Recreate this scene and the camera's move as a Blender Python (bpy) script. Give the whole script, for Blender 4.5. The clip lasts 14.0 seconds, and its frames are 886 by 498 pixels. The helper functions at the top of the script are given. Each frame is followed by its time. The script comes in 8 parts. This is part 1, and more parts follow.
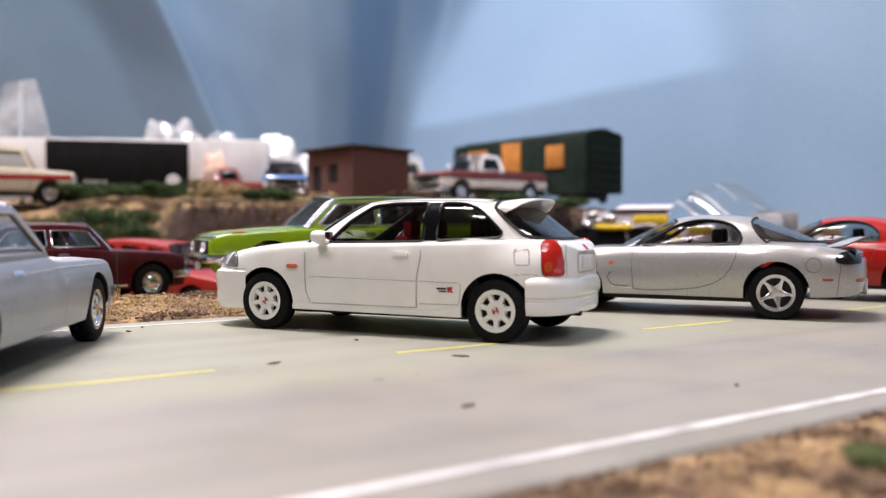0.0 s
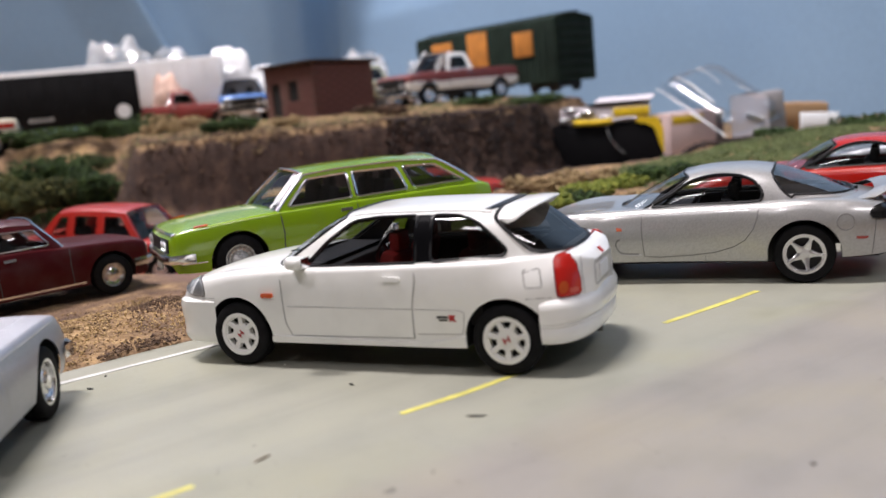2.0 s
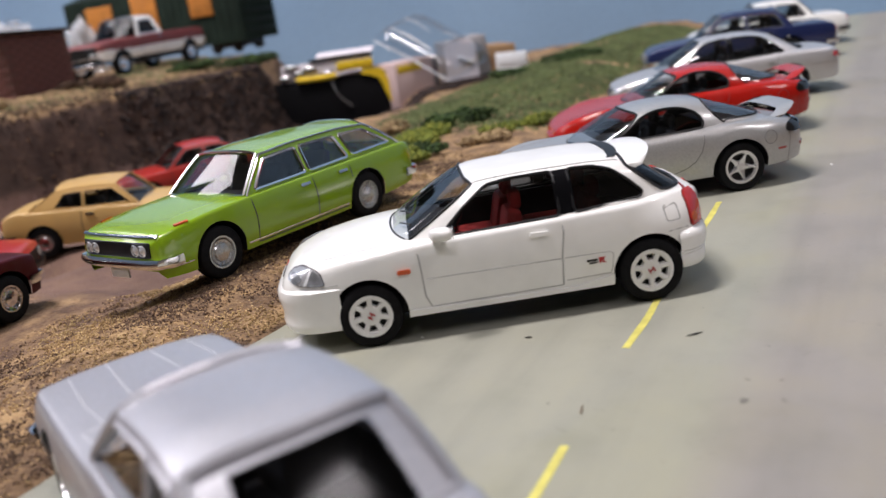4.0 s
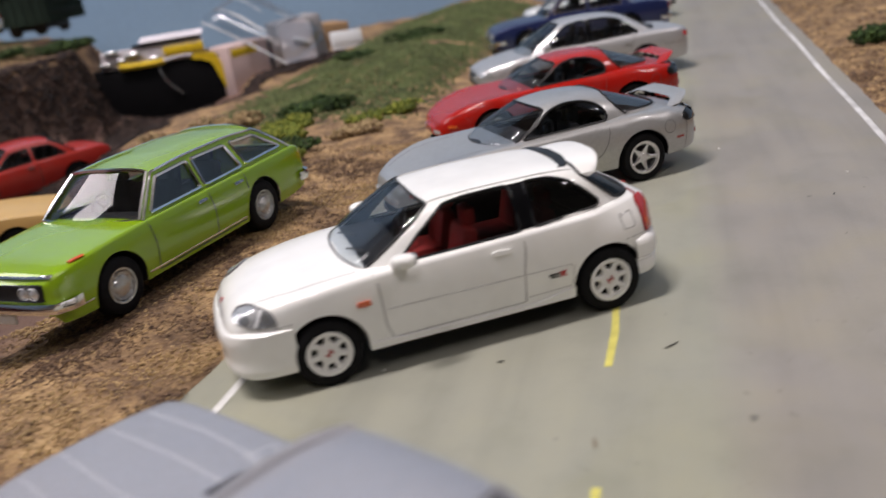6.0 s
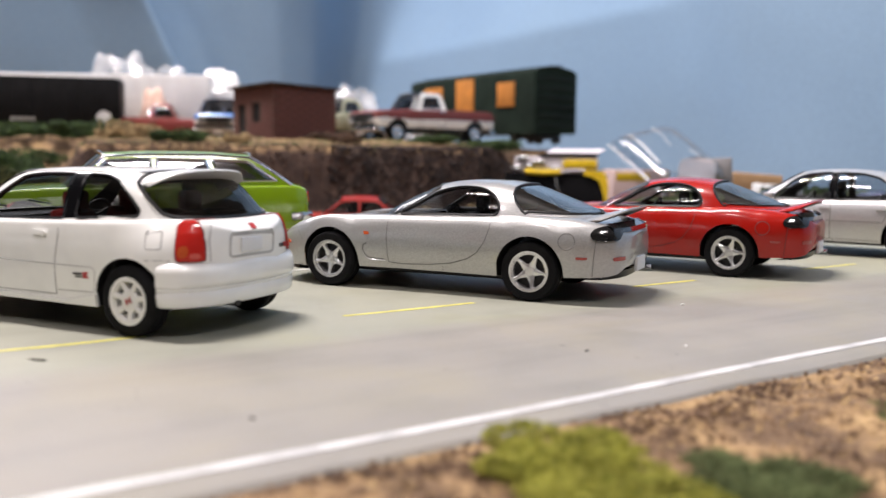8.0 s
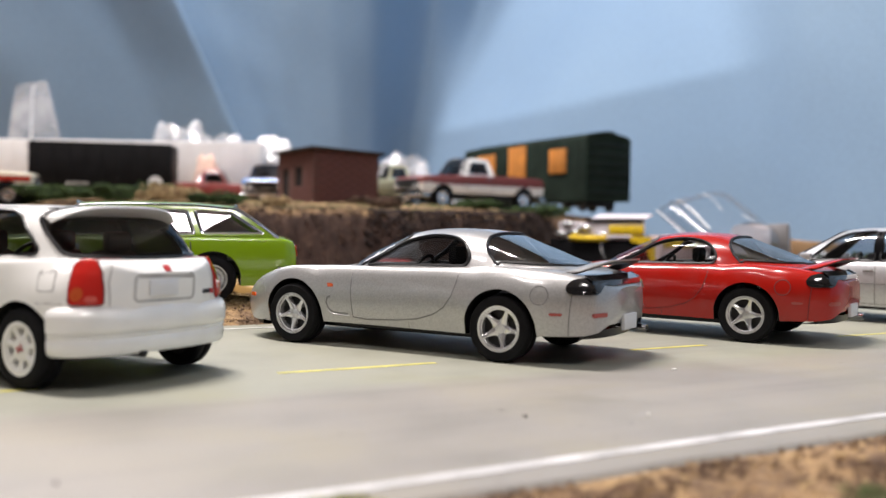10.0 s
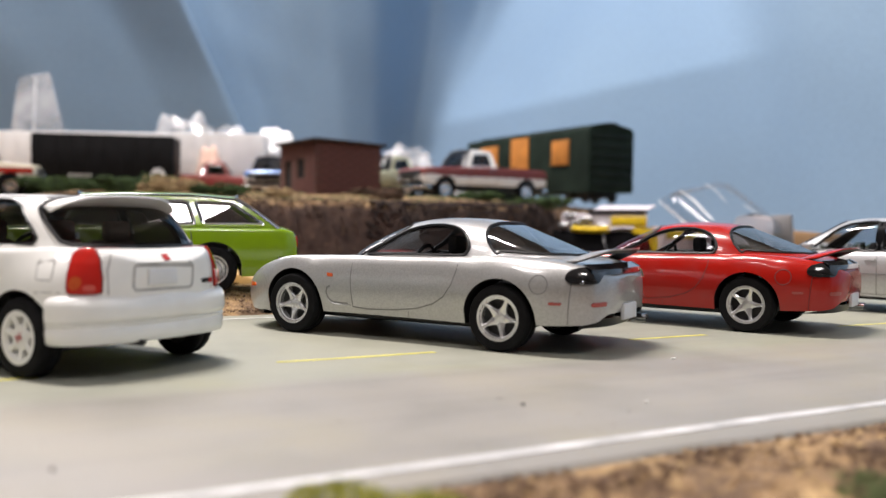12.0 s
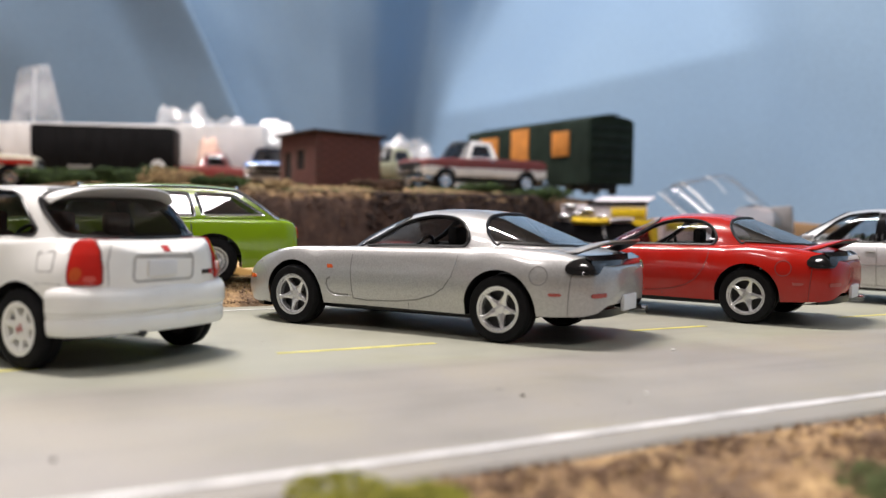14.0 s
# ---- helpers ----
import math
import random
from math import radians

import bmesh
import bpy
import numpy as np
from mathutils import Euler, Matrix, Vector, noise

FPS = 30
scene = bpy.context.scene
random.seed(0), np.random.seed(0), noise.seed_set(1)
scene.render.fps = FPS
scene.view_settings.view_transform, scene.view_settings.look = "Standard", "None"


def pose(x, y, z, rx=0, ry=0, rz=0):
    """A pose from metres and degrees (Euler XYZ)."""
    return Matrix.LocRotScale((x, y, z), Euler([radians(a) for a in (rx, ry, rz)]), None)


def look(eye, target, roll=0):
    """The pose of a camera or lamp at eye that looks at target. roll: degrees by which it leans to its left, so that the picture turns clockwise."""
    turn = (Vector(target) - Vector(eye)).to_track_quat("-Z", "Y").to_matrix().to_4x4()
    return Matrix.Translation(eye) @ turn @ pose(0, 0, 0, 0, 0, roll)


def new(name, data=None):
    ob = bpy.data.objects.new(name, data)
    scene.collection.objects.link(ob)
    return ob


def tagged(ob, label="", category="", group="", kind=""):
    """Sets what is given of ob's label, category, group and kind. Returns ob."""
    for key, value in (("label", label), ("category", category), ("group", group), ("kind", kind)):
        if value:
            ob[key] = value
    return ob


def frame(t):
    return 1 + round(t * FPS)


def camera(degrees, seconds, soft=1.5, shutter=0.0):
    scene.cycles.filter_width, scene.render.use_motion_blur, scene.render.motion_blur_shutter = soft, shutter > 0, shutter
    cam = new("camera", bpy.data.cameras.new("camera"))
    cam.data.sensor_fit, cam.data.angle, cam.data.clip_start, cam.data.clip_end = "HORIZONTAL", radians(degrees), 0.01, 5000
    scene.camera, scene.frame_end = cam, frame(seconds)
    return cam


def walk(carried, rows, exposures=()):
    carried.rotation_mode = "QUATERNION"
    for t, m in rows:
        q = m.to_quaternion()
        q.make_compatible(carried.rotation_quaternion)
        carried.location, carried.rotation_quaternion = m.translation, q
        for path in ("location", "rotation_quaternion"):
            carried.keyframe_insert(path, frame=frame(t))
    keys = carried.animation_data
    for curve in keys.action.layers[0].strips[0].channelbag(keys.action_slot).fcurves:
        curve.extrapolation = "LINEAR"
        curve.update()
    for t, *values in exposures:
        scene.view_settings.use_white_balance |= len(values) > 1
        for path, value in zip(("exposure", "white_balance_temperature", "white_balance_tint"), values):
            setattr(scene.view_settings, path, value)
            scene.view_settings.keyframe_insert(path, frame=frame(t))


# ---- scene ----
# A tabletop diorama of 1:64 model cars. Lengths below are written in metres of the
# full-size originals and brought to the models' true size by K.
K = 1.0 / 64.0
cam = camera(52.7, 14.0, soft=1.35, shutter=0.35)
cam.data.dof.use_dof, cam.data.dof.focus_distance, cam.data.dof.aperture_fstop = True, 9.7 * K, 26.0
PATH = [
    (0.0, 0.569, 0.232, 1.111, 4.57, -1.59, 0.12),
    (0.5, 0.565, 0.230, 1.101, 4.58, -1.69, 0.15),
    (1.0, 0.423, 0.207, 1.486, 3.72, -3.83, -0.36),
    (1.5, -0.023, 0.492, 2.013, 1.06, -6.26, -3.02),
    (2.0, 0.342, 1.500, 2.308, 3.21, -9.69, -5.31),
    (2.5, 0.369, 1.760, 2.292, 3.82, -11.17, -6.23),
    (3.0, -1.090, 1.389, 2.507, -2.73, -11.96, -7.72),
    (3.5, -2.805, 1.306, 2.927, -14.74, -14.22, -8.20),
    (3.7, -3.437, 1.602, 2.960, -17.77, -14.87, -8.62),
    (4.3, -5.05, 2.35, 3.08, -26.5, -16.6, -8.9),
    (5.0, -6.55, 3.30, 3.25, -35.5, -18.8, -9.1),
    (5.5, -6.72, 3.52, 3.36, -37.6, -19.7, -9.1),
    (5.8, -5.889, 3.378, 3.413, -36.14, -19.86, -9.14),
    (6.0, -5.026, 3.190, 3.510, -34.17, -19.55, -9.21),
    (6.5, -1.825, 1.639, 3.531, -18.14, -18.27, -8.51),
    (7.0, 0.871, 0.910, 2.578, -3.13, -13.64, -4.74),
    (7.5, 2.523, 1.415, 2.012, 3.67, -7.39, -0.95),
    (8.0, 3.681, 1.670, 1.507, 5.90, -5.96, 0.59),
    (8.5, 4.219, 2.301, 1.579, 7.83, -4.64, 1.89),
    (9.0, 4.516, 2.723, 1.300, 10.09, -1.89, 1.30),
    (11.5, 4.679, 2.744, 1.212, 10.95, -1.15, 0.92),
    (12.0, 4.681, 2.749, 1.207, 10.97, -1.80, 0.93),
    (12.5, 4.677, 2.752, 1.207, 10.95, -2.04, 1.02),
    (13.0, 4.680, 2.753, 1.206, 10.96, -2.18, 0.93),
    (13.5, 4.685, 2.730, 1.200, 10.95, -2.25, 0.92),
    (14.0, 4.682, 2.748, 1.204, 10.97, -2.34, 0.92),
]
walk(cam, [(t, pose(x * K, y * K, z * K, 90 + pitch, 0, yaw) @ pose(0, 0, 0, 0, 0, roll)) for t, x, y, z, yaw, pitch, roll in PATH],
     exposures=[(0.0, 0.19, 6500, 22), (1.0, 0.14, 6480, 21), (2.0, -0.07, 6350, 20), (3.0, -0.16, 6300, 20), (3.7, -0.20, 6300, 20), (5.8, -0.52, 6500, 20), (6.5, -0.52, 6480, 20), (7.0, -0.18, 6350, 20), (7.5, 0.18, 6450, 20), (9.0, 0.18, 6550, 18), (14.0, 0.13, 6600, 17)])

# ---- light: ceiling lamps of a room, and the little light that its far parts give ----
world = bpy.data.worlds.new("room_air")
scene.world = world
world.use_nodes = True
world.node_tree.nodes["Background"].inputs[0].default_value = (0.85, 0.9, 1.0, 1)
world.node_tree.nodes["Background"].inputs[1].default_value = 0.10


def ceiling_lamp(x, y, z, sx, sy, watts, colour, turn=0):
    lamp = bpy.data.lights.new("ceiling_lamp", "AREA")
    lamp.shape, lamp.size, lamp.size_y, lamp.energy, lamp.color = "RECTANGLE", sx, sy, watts, colour
    ob = new("ceiling_lamp", lamp)
    ob.matrix_basis = pose(x, y, z, 0, 0, turn)
    return ob


def aimed_lamp(x, y, z, sx, sy, watts, colour):
    ob = ceiling_lamp(x, y, z, sx, sy, watts, colour)
    ob.matrix_basis = look((x, y, z), (0.02, 0.25, 0.0))
    return ob


aimed_lamp(-0.33, 0.31, 1.47, 0.10, 0.50, 34, (1.0, 0.965, 0.905))
aimed_lamp(0.60, -0.64, 1.10, 0.30, 0.16, 4.6, (1.0, 0.97, 0.93))
aimed_lamp(-0.58, -0.58, 1.10, 0.24, 0.16, 3.4, (1.0, 0.97, 0.93))
aimed_lamp(-0.41, 0.66, 0.44, 0.24, 0.40, 2.6, (1.0, 0.97, 0.93))

# ---- materials ----
def material(name):
    m = bpy.data.materials.new(name)
    m.use_nodes = True
    nt = m.node_tree
    return m, nt, nt.nodes["Principled BSDF"]


def tex(nt, kind, scale, coords="Object", **props):
    c = nt.nodes.new("ShaderNodeTexCoord")
    n = nt.nodes.new(kind)
    n.inputs["Scale"].default_value = scale
    for k, v in props.items():
        n.inputs[k].default_value = v
    nt.links.new(c.outputs[coords], n.inputs["Vector"])
    return n


def ramp(nt, source, stops):
    r = nt.nodes.new("ShaderNodeValToRGB")
    r.color_ramp.elements[0].position, r.color_ramp.elements[0].color = stops[0][0], (*stops[0][1], 1)
    r.color_ramp.elements[1].position, r.color_ramp.elements[1].color = stops[-1][0], (*stops[-1][1], 1)
    for p, c in stops[1:-1]:
        r.color_ramp.elements.new(p).color = (*c, 1)
    nt.links.new(source, r.inputs[0])
    return r


def mixed(nt, a, b, fac, blend="MIX"):
    """A colour mix; a, b and fac are sockets or values."""
    n = nt.nodes.new("ShaderNodeMix")
    n.data_type, n.blend_type = "RGBA", blend
    for socket, v in ((n.inputs[0], fac), (n.inputs[6], a), (n.inputs[7], b)):
        if isinstance(v, bpy.types.NodeSocket):
            nt.links.new(v, socket)
        else:
            socket.default_value = v if isinstance(v, float) else (*v, 1)
    return n.outputs[2]


def bump(nt, bsdf, source, height, strength=0.6):
    b = nt.nodes.new("ShaderNodeBump")
    b.inputs["Strength"].default_value, b.inputs["Distance"].default_value = strength, height
    nt.links.new(source, b.inputs["Height"])
    nt.links.new(b.outputs[0], bsdf.inputs["Normal"])


def paint(name, colour, rough=0.28, metal=0.0, coat=0.8, flake=0.0, dust=0.12, spec=0.5):
    """Model-car lacquer, with a little dust and orange peel, and flakes where it is metallic."""
    m, nt, b = material(name)
    soil = tex(nt, "ShaderNodeTexNoise", 160, Detail=5.0)
    dirty = ramp(nt, soil.outputs[0], [(0.45, (0, 0, 0)), (0.8, (1, 1, 1))])
    grey = tuple(0.86 * c + 0.02 for c in colour)
    base = mixed(nt, colour, grey, dirty.outputs[0])
    if flake:
        f = tex(nt, "ShaderNodeTexVoronoi", 6500)
        spark = ramp(nt, f.outputs["Color"], [(0.2, tuple(c * (1 - flake) for c in colour)), (0.8, tuple(min(1, c * (1 + flake)) for c in colour))])
        base = mixed(nt, base, spark.outputs[0], 0.7)
        fine = tex(nt, "ShaderNodeTexNoise", 9000, Detail=2.0)
        bump(nt, b, fine.outputs[0], 0.00002, 0.3)
    else:
        peel = tex(nt, "ShaderNodeTexNoise", 900, Detail=2.0)
        bump(nt, b, peel.outputs[0], 0.00003, 0.2)
    nt.links.new(base, b.inputs["Base Color"])
    rr = nt.nodes.new("ShaderNodeMapRange")
    rr.inputs["To Min"].default_value, rr.inputs["To Max"].default_value = rough, rough + dust
    nt.links.new(soil.outputs[0], rr.inputs["Value"])
    nt.links.new(rr.outputs[0], b.inputs["Roughness"])
    b.inputs["Metallic"].default_value = metal
    b.inputs["Specular IOR Level"].default_value = spec
    b.inputs["Coat Weight"].default_value, b.inputs["Coat Roughness"].default_value = coat, 0.035
    return m


def plain(name, colour, rough=0.5, metal=0.0, vary=0.15, scale=300, height=0.0, spec=0.5):
    m, nt, b = material(name)
    n = tex(nt, "ShaderNodeTexNoise", scale, Detail=6.0)
    r = ramp(nt, n.outputs[0], [(0.3, tuple(c * (1 - vary) for c in colour)), (0.7, tuple(min(1, c * (1 + vary)) for c in colour))])
    nt.links.new(r.outputs[0], b.inputs["Base Color"])
    b.inputs["Roughness"].default_value, b.inputs["Metallic"].default_value = rough, metal
    b.inputs["Specular IOR Level"].default_value = spec
    if height:
        bump(nt, b, n.outputs[0], height)
    return m


def sheen(nt, least):
    """How much a thin clear sheet mirrors: little when seen square, much at a glance."""
    f = nt.nodes.new("ShaderNodeLayerWeight")
    f.inputs[0].default_value = 0.5
    p = nt.nodes.new("ShaderNodeMath")
    p.operation = "POWER"
    p.inputs[1].default_value = 4.5
    nt.links.new(f.outputs["Facing"], p.inputs[0])
    k = nt.nodes.new("ShaderNodeMath")
    k.operation, k.use_clamp = "MULTIPLY_ADD", True
    k.inputs[1].default_value, k.inputs[2].default_value = 0.8, least
    nt.links.new(p.outputs[0], k.inputs[0])
    return k


def pane_glass(name, tint, gloss=1.0, rough=0.03):
    """Thin clear plastic: tinted see-through with a Fresnel shine."""
    m, nt, b = material(name)
    nt.nodes.remove(b)
    t = nt.nodes.new("ShaderNodeBsdfTransparent")
    t.inputs[0].default_value = (*tint, 1)
    g = nt.nodes.new("ShaderNodeBsdfGlossy")
    g.inputs["Roughness"].default_value = rough
    k = sheen(nt, 0.04 * gloss)
    mix = nt.nodes.new("ShaderNodeMixShader")
    nt.links.new(k.outputs[0], mix.inputs[0])
    nt.links.new(t.outputs[0], mix.inputs[1])
    nt.links.new(g.outputs[0], mix.inputs[2])
    nt.links.new(mix.outputs[0], nt.nodes["Material Output"].inputs[0])
    return m


def crumbs_material(name, stops, rough=0.95):
    """Scatter material and foam: each crumb takes its own colour from the stops."""
    m, nt, b = material(name)
    g = nt.nodes.new("ShaderNodeNewGeometry")
    r = ramp(nt, g.outputs["Random Per Island"], stops)
    n = tex(nt, "ShaderNodeTexNoise", 90, Detail=3.0)
    dark = ramp(nt, n.outputs[0], [(0.35, (0.62, 0.62, 0.62)), (0.65, (1, 1, 1))])
    nt.links.new(mixed(nt, r.outputs[0], dark.outputs[0], 1.0, "MULTIPLY"), b.inputs["Base Color"])
    b.inputs["Roughness"].default_value = rough
    return m


WHITE = paint("white_lacquer", (0.88, 0.885, 0.86), 0.3, dust=0.08)
SILVER = paint("silver_metallic", (0.44, 0.44, 0.435), 0.32, 0.55, 0.9, 0.14)
SILVER_PALE = paint("pale_silver_metallic", (0.57, 0.57, 0.58), 0.34, 0.65, 0.5, 0.15)
SILVER_BLUE = paint("bluish_silver_metallic", (0.455, 0.462, 0.50), 0.42, 0.7, 0.3, 0.12)
RED = paint("red_lacquer", (0.37, 0.010, 0.005), 0.22, 0, 0.45, dust=0.06, spec=0.25)
RED_WORN = paint("worn_red_lacquer", (0.38, 0.022, 0.014), 0.26, 0, 0.4)
GREEN = paint("lime_green_lacquer", (0.215, 0.37, 0.002), 0.18)
MAROON = paint("maroon_lacquer", (0.056, 0.004, 0.006), 0.3, 0, 0.08, dust=0.05, spec=0.15)
MAROON_DULL = paint("dull_maroon_lacquer", (0.15, 0.022, 0.018), 0.5, 0, 0.1)
RED_DULL = paint("dull_red_lacquer", (0.22, 0.025, 0.02), 0.5, 0, 0.1)
TAN = paint("tan_lacquer", (0.52, 0.33, 0.11), 0.4, 0, 0.3)
NAVY = paint("navy_metallic", (0.007, 0.016, 0.085), 0.3, 0.3, 0.8, 0.2)
BLUE = paint("blue_lacquer", (0.03, 0.16, 0.5), 0.4)
CREAM = paint("cream_lacquer", (0.66, 0.60, 0.46), 0.4)
BEIGE = paint("beige_green_lacquer", (0.45, 0.46, 0.30), 0.4)
CHROME = plain("bright_chrome", (0.8, 0.8, 0.82), 0.14, 1.0, 0.05)
RIM_SILVER = plain("wheel_silver", (0.72, 0.72, 0.73), 0.24, 0.75, 0.05)
CAP_STEEL = plain("hubcap_steel", (0.52, 0.53, 0.54), 0.25, 0.75, 0.08)
RIM_WHITE = plain("wheel_white", (0.8, 0.8, 0.78), 0.4, 0.0, 0.04)
RUBBER = plain("tyre_rubber", (0.008, 0.008, 0.009), 0.7, 0, 0.3, 900, 0.00006, 0.12)
BLACK = plain("black_plastic", (0.010, 0.010, 0.011), 0.4, 0, 0.2, spec=0.35)
POST_BLACK = plain("post_black", (0.005, 0.005, 0.006), 0.35, 0, 0.2, spec=0.02)
SEAM = plain("panel_gap", (0.43, 0.43, 0.42), 0.7, 0, 0.2)
SEAM_GREY = plain("grey_panel_gap", (0.21, 0.21, 0.205), 0.7, 0, 0.2)
SEAM_RED = plain("red_panel_gap", (0.19, 0.010, 0.008), 0.6, 0, 0.2)
SEAM_DARK = plain("dark_panel_gap", (0.05, 0.045, 0.045), 0.7, 0, 0.2)
INTERIOR = plain("dark_interior", (0.02, 0.02, 0.022), 0.7, spec=0.2)
RED_SEAT = plain("red_seat", (0.42, 0.03, 0.025), 0.7)
GLASS = pane_glass("clear_window", (0.90, 0.91, 0.91))
GLASS_DARK = pane_glass("tinted_window", (0.30, 0.30, 0.31))
GLASS_WAGON = pane_glass("shiny_wagon_window", (0.80, 0.82, 0.84), 2.2)
GLASS_GREY = pane_glass("grey_window", (0.62, 0.62, 0.62), 0.7)
GLASS_CALM = pane_glass("calm_window", (0.66, 0.68, 0.70), 0.6)
GLASS_DEEP = pane_glass("deep_tinted_window", (0.16, 0.155, 0.15), 1.3, 0.05)
GLASS_SHINY = pane_glass("shiny_hatch_window", (0.50, 0.52, 0.56), 7.0, 0.05)
GLASS_DULL = pane_glass("dull_dark_window", (0.32, 0.32, 0.34), 0.3, 0.12)
GLASS_BLUE = pane_glass("bluish_window", (0.82, 0.85, 0.87), 1.4)
LAMP_CLEAR = plain("lamp_silver", (0.7, 0.72, 0.74), 0.1, 0.6, 0.25, 700)
LAMP_RED = paint("lamp_red", (0.52, 0.018, 0.012), 0.08, 0, 1.0)
LAMP_DULL = paint("lamp_dull_red", (0.36, 0.055, 0.045), 0.2, 0, 0.6)
LAMP_AMBER = paint("lamp_amber", (0.55, 0.09, 0.02), 0.12, 0, 1.0)
LAMP_ORANGE = paint("lamp_orange", (0.62, 0.10, 0.02), 0.15, 0, 1.0)
LAMP_GREY = plain("lamp_grey", (0.30, 0.31, 0.32), 0.15, 0.5, 0.3, 900)
LAMP_PINK = paint("lamp_pale_red", (0.62, 0.10, 0.08), 0.12, 0, 1.0)
LAMP_SMOKED = paint("lamp_smoked_black", (0.008, 0.008, 0.009), 0.1, 0, 1.0, dust=0.04)
BADGE_RED = plain("badge_red", (0.45, 0.03, 0.03), 0.5)
PLATE = plain("plate_white", (0.72, 0.74, 0.76), 0.5, 0, 0.05)


# ---- mesh helpers ----
from mathutils.bvhtree import BVHTree
from mathutils.geometry import tessellate_polygon


def link_mesh(name, bm, mat, smooth=40, scale=K):
    """A mesh object from bm; edges sharper than smooth degrees stay sharp."""
    bmesh.ops.recalc_face_normals(bm, faces=bm.faces)
    for v in bm.verts:
        v.co *= scale
    for f in bm.faces:
        f.smooth = smooth > 0
    for e in bm.edges:
        if len(e.link_faces) == 2 and e.calc_face_angle(0) > radians(smooth):
            e.smooth = False
    me = bpy.data.meshes.new(name)
    bm.to_mesh(me)
    bm.free()
    for m in (mat if isinstance(mat, (list, tuple)) else [mat]):
        me.materials.append(m)
    return new(name, me)


def part(name, bm, mat, parent, label="", smooth=40):
    ob = link_mesh(name, bm, mat, smooth)
    ob.parent = parent
    if label:
        tagged(ob, label)
    return ob


def thing(name, x, y, z, turn, label, category, group="", kind="", tilt=(0, 0)):
    ob = new(name)
    ob.matrix_basis = pose(x * K, y * K, z * K, tilt[0], tilt[1], turn)
    return tagged(ob, label, category, group, kind)


def pchip(points, x):
    """Smooth curve through (x, value) points with no overshoot."""
    p = sorted(points)
    xs, ys = np.array([a for a, _ in p], float), np.array([b for _, b in p], float)
    h, d = np.diff(xs), np.diff(ys) / np.diff(xs)
    m = np.zeros(len(xs))
    m[0], m[-1] = d[0], d[-1]
    for i in range(1, len(xs) - 1):
        if d[i - 1] * d[i] > 0:
            w1, w2 = 2 * h[i] + h[i - 1], h[i] + 2 * h[i - 1]
            m[i] = (w1 + w2) / (w1 / d[i - 1] + w2 / d[i])
    x = np.clip(np.asarray(x, float), xs[0], xs[-1])
    i = np.clip(np.searchsorted(xs, x) - 1, 0, len(h) - 1)
    t = (x - xs[i]) / h[i]
    return ((1 + 2 * t) * (1 - t) ** 2 * ys[i] + t * (1 - t) ** 2 * h[i] * m[i] + t * t * (3 - 2 * t) * ys[i + 1] + t * t * (t - 1) * h[i] * m[i + 1])


def grid_faces(bm, rows, closed=False):
    """Quads over rows of bmesh verts."""
    for a, b in zip(rows, rows[1:]):
        n = len(a)
        for i in range(n if closed else n - 1):
            q = [a[i], a[(i + 1) % n], b[(i + 1) % n], b[i]]
            q = [v for k, v in enumerate(q) if v not in q[:k]]
            if len(q) > 2:
                try:
                    bm.faces.new(q)
                except ValueError:
                    pass


def box(bm, x0, x1, y0, y1, z0, z1, bevel=0.0, m=None):
    made = bmesh.ops.create_cube(bm, size=1.0)["verts"]
    for v in made:
        v.co = Vector(((x0 + x1) / 2 + v.co.x * (x1 - x0), (y0 + y1) / 2 + v.co.y * (y1 - y0), (z0 + z1) / 2 + v.co.z * (z1 - z0)))
    if bevel:
        edges = {e for v in made for e in v.link_edges}
        made = list({v for f in bmesh.ops.bevel(bm, geom=list(edges), offset=bevel, segments=2, affect="EDGES", profile=0.5)["faces"] for v in f.verts} | {v for v in made if v.is_valid})
    if m:
        for v in made:
            v.co = m @ v.co
    return made


def lathe(bm, profile, n=36, axis="y"):
    """Turns (radius, along) points round an axis."""
    rows = []
    for k in range(n):
        a = 2 * math.pi * k / n
        c, s = math.cos(a), math.sin(a)
        rows.append([bm.verts.new((r * c, h, r * s) if axis == "y" else (r * c, r * s, h)) for r, h in profile])
    grid_faces(bm, rows + [rows[0]])


def loft_poly(bm, loops, place, inner):
    """A flat outline with holes, tessellated, as a plate: place and inner map (u, v) to its two sides."""
    tris = tessellate_polygon([[Vector((u, v, 0)) for u, v in loop] for loop in loops])
    flat = [p for loop in loops for p in loop]
    out, back = [bm.verts.new(place(*p)) for p in flat], [bm.verts.new(inner(*p)) for p in flat]
    for a, b, c in tris:
        for side in (out, back):
            try:
                bm.faces.new((side[a], side[b], side[c]))
            except ValueError:
                pass
    k = 0
    for loop in loops:
        n = len(loop)
        for i in range(n):
            a, b = k + i, k + (i + 1) % n
            try:
                bm.faces.new((out[a], out[b], back[b], back[a]))
            except ValueError:
                pass
        k += n


def rounded(points, r=0.04, n=4):
    """Rounds the corners of an outline."""
    out, m = [], len(points)
    for i, p in enumerate(points):
        p = Vector(p)
        a, b = Vector(points[i - 1]) - p, Vector(points[(i + 1) % m]) - p
        k = min(r, 0.45 * a.length, 0.45 * b.length)
        p0, p1 = p + a.normalized() * k, p + b.normalized() * k
        for j in range(n + 1):
            t = j / n
            out.append(tuple((1 - t) ** 2 * p0 + 2 * t * (1 - t) * p + t * t * p1))
    return out


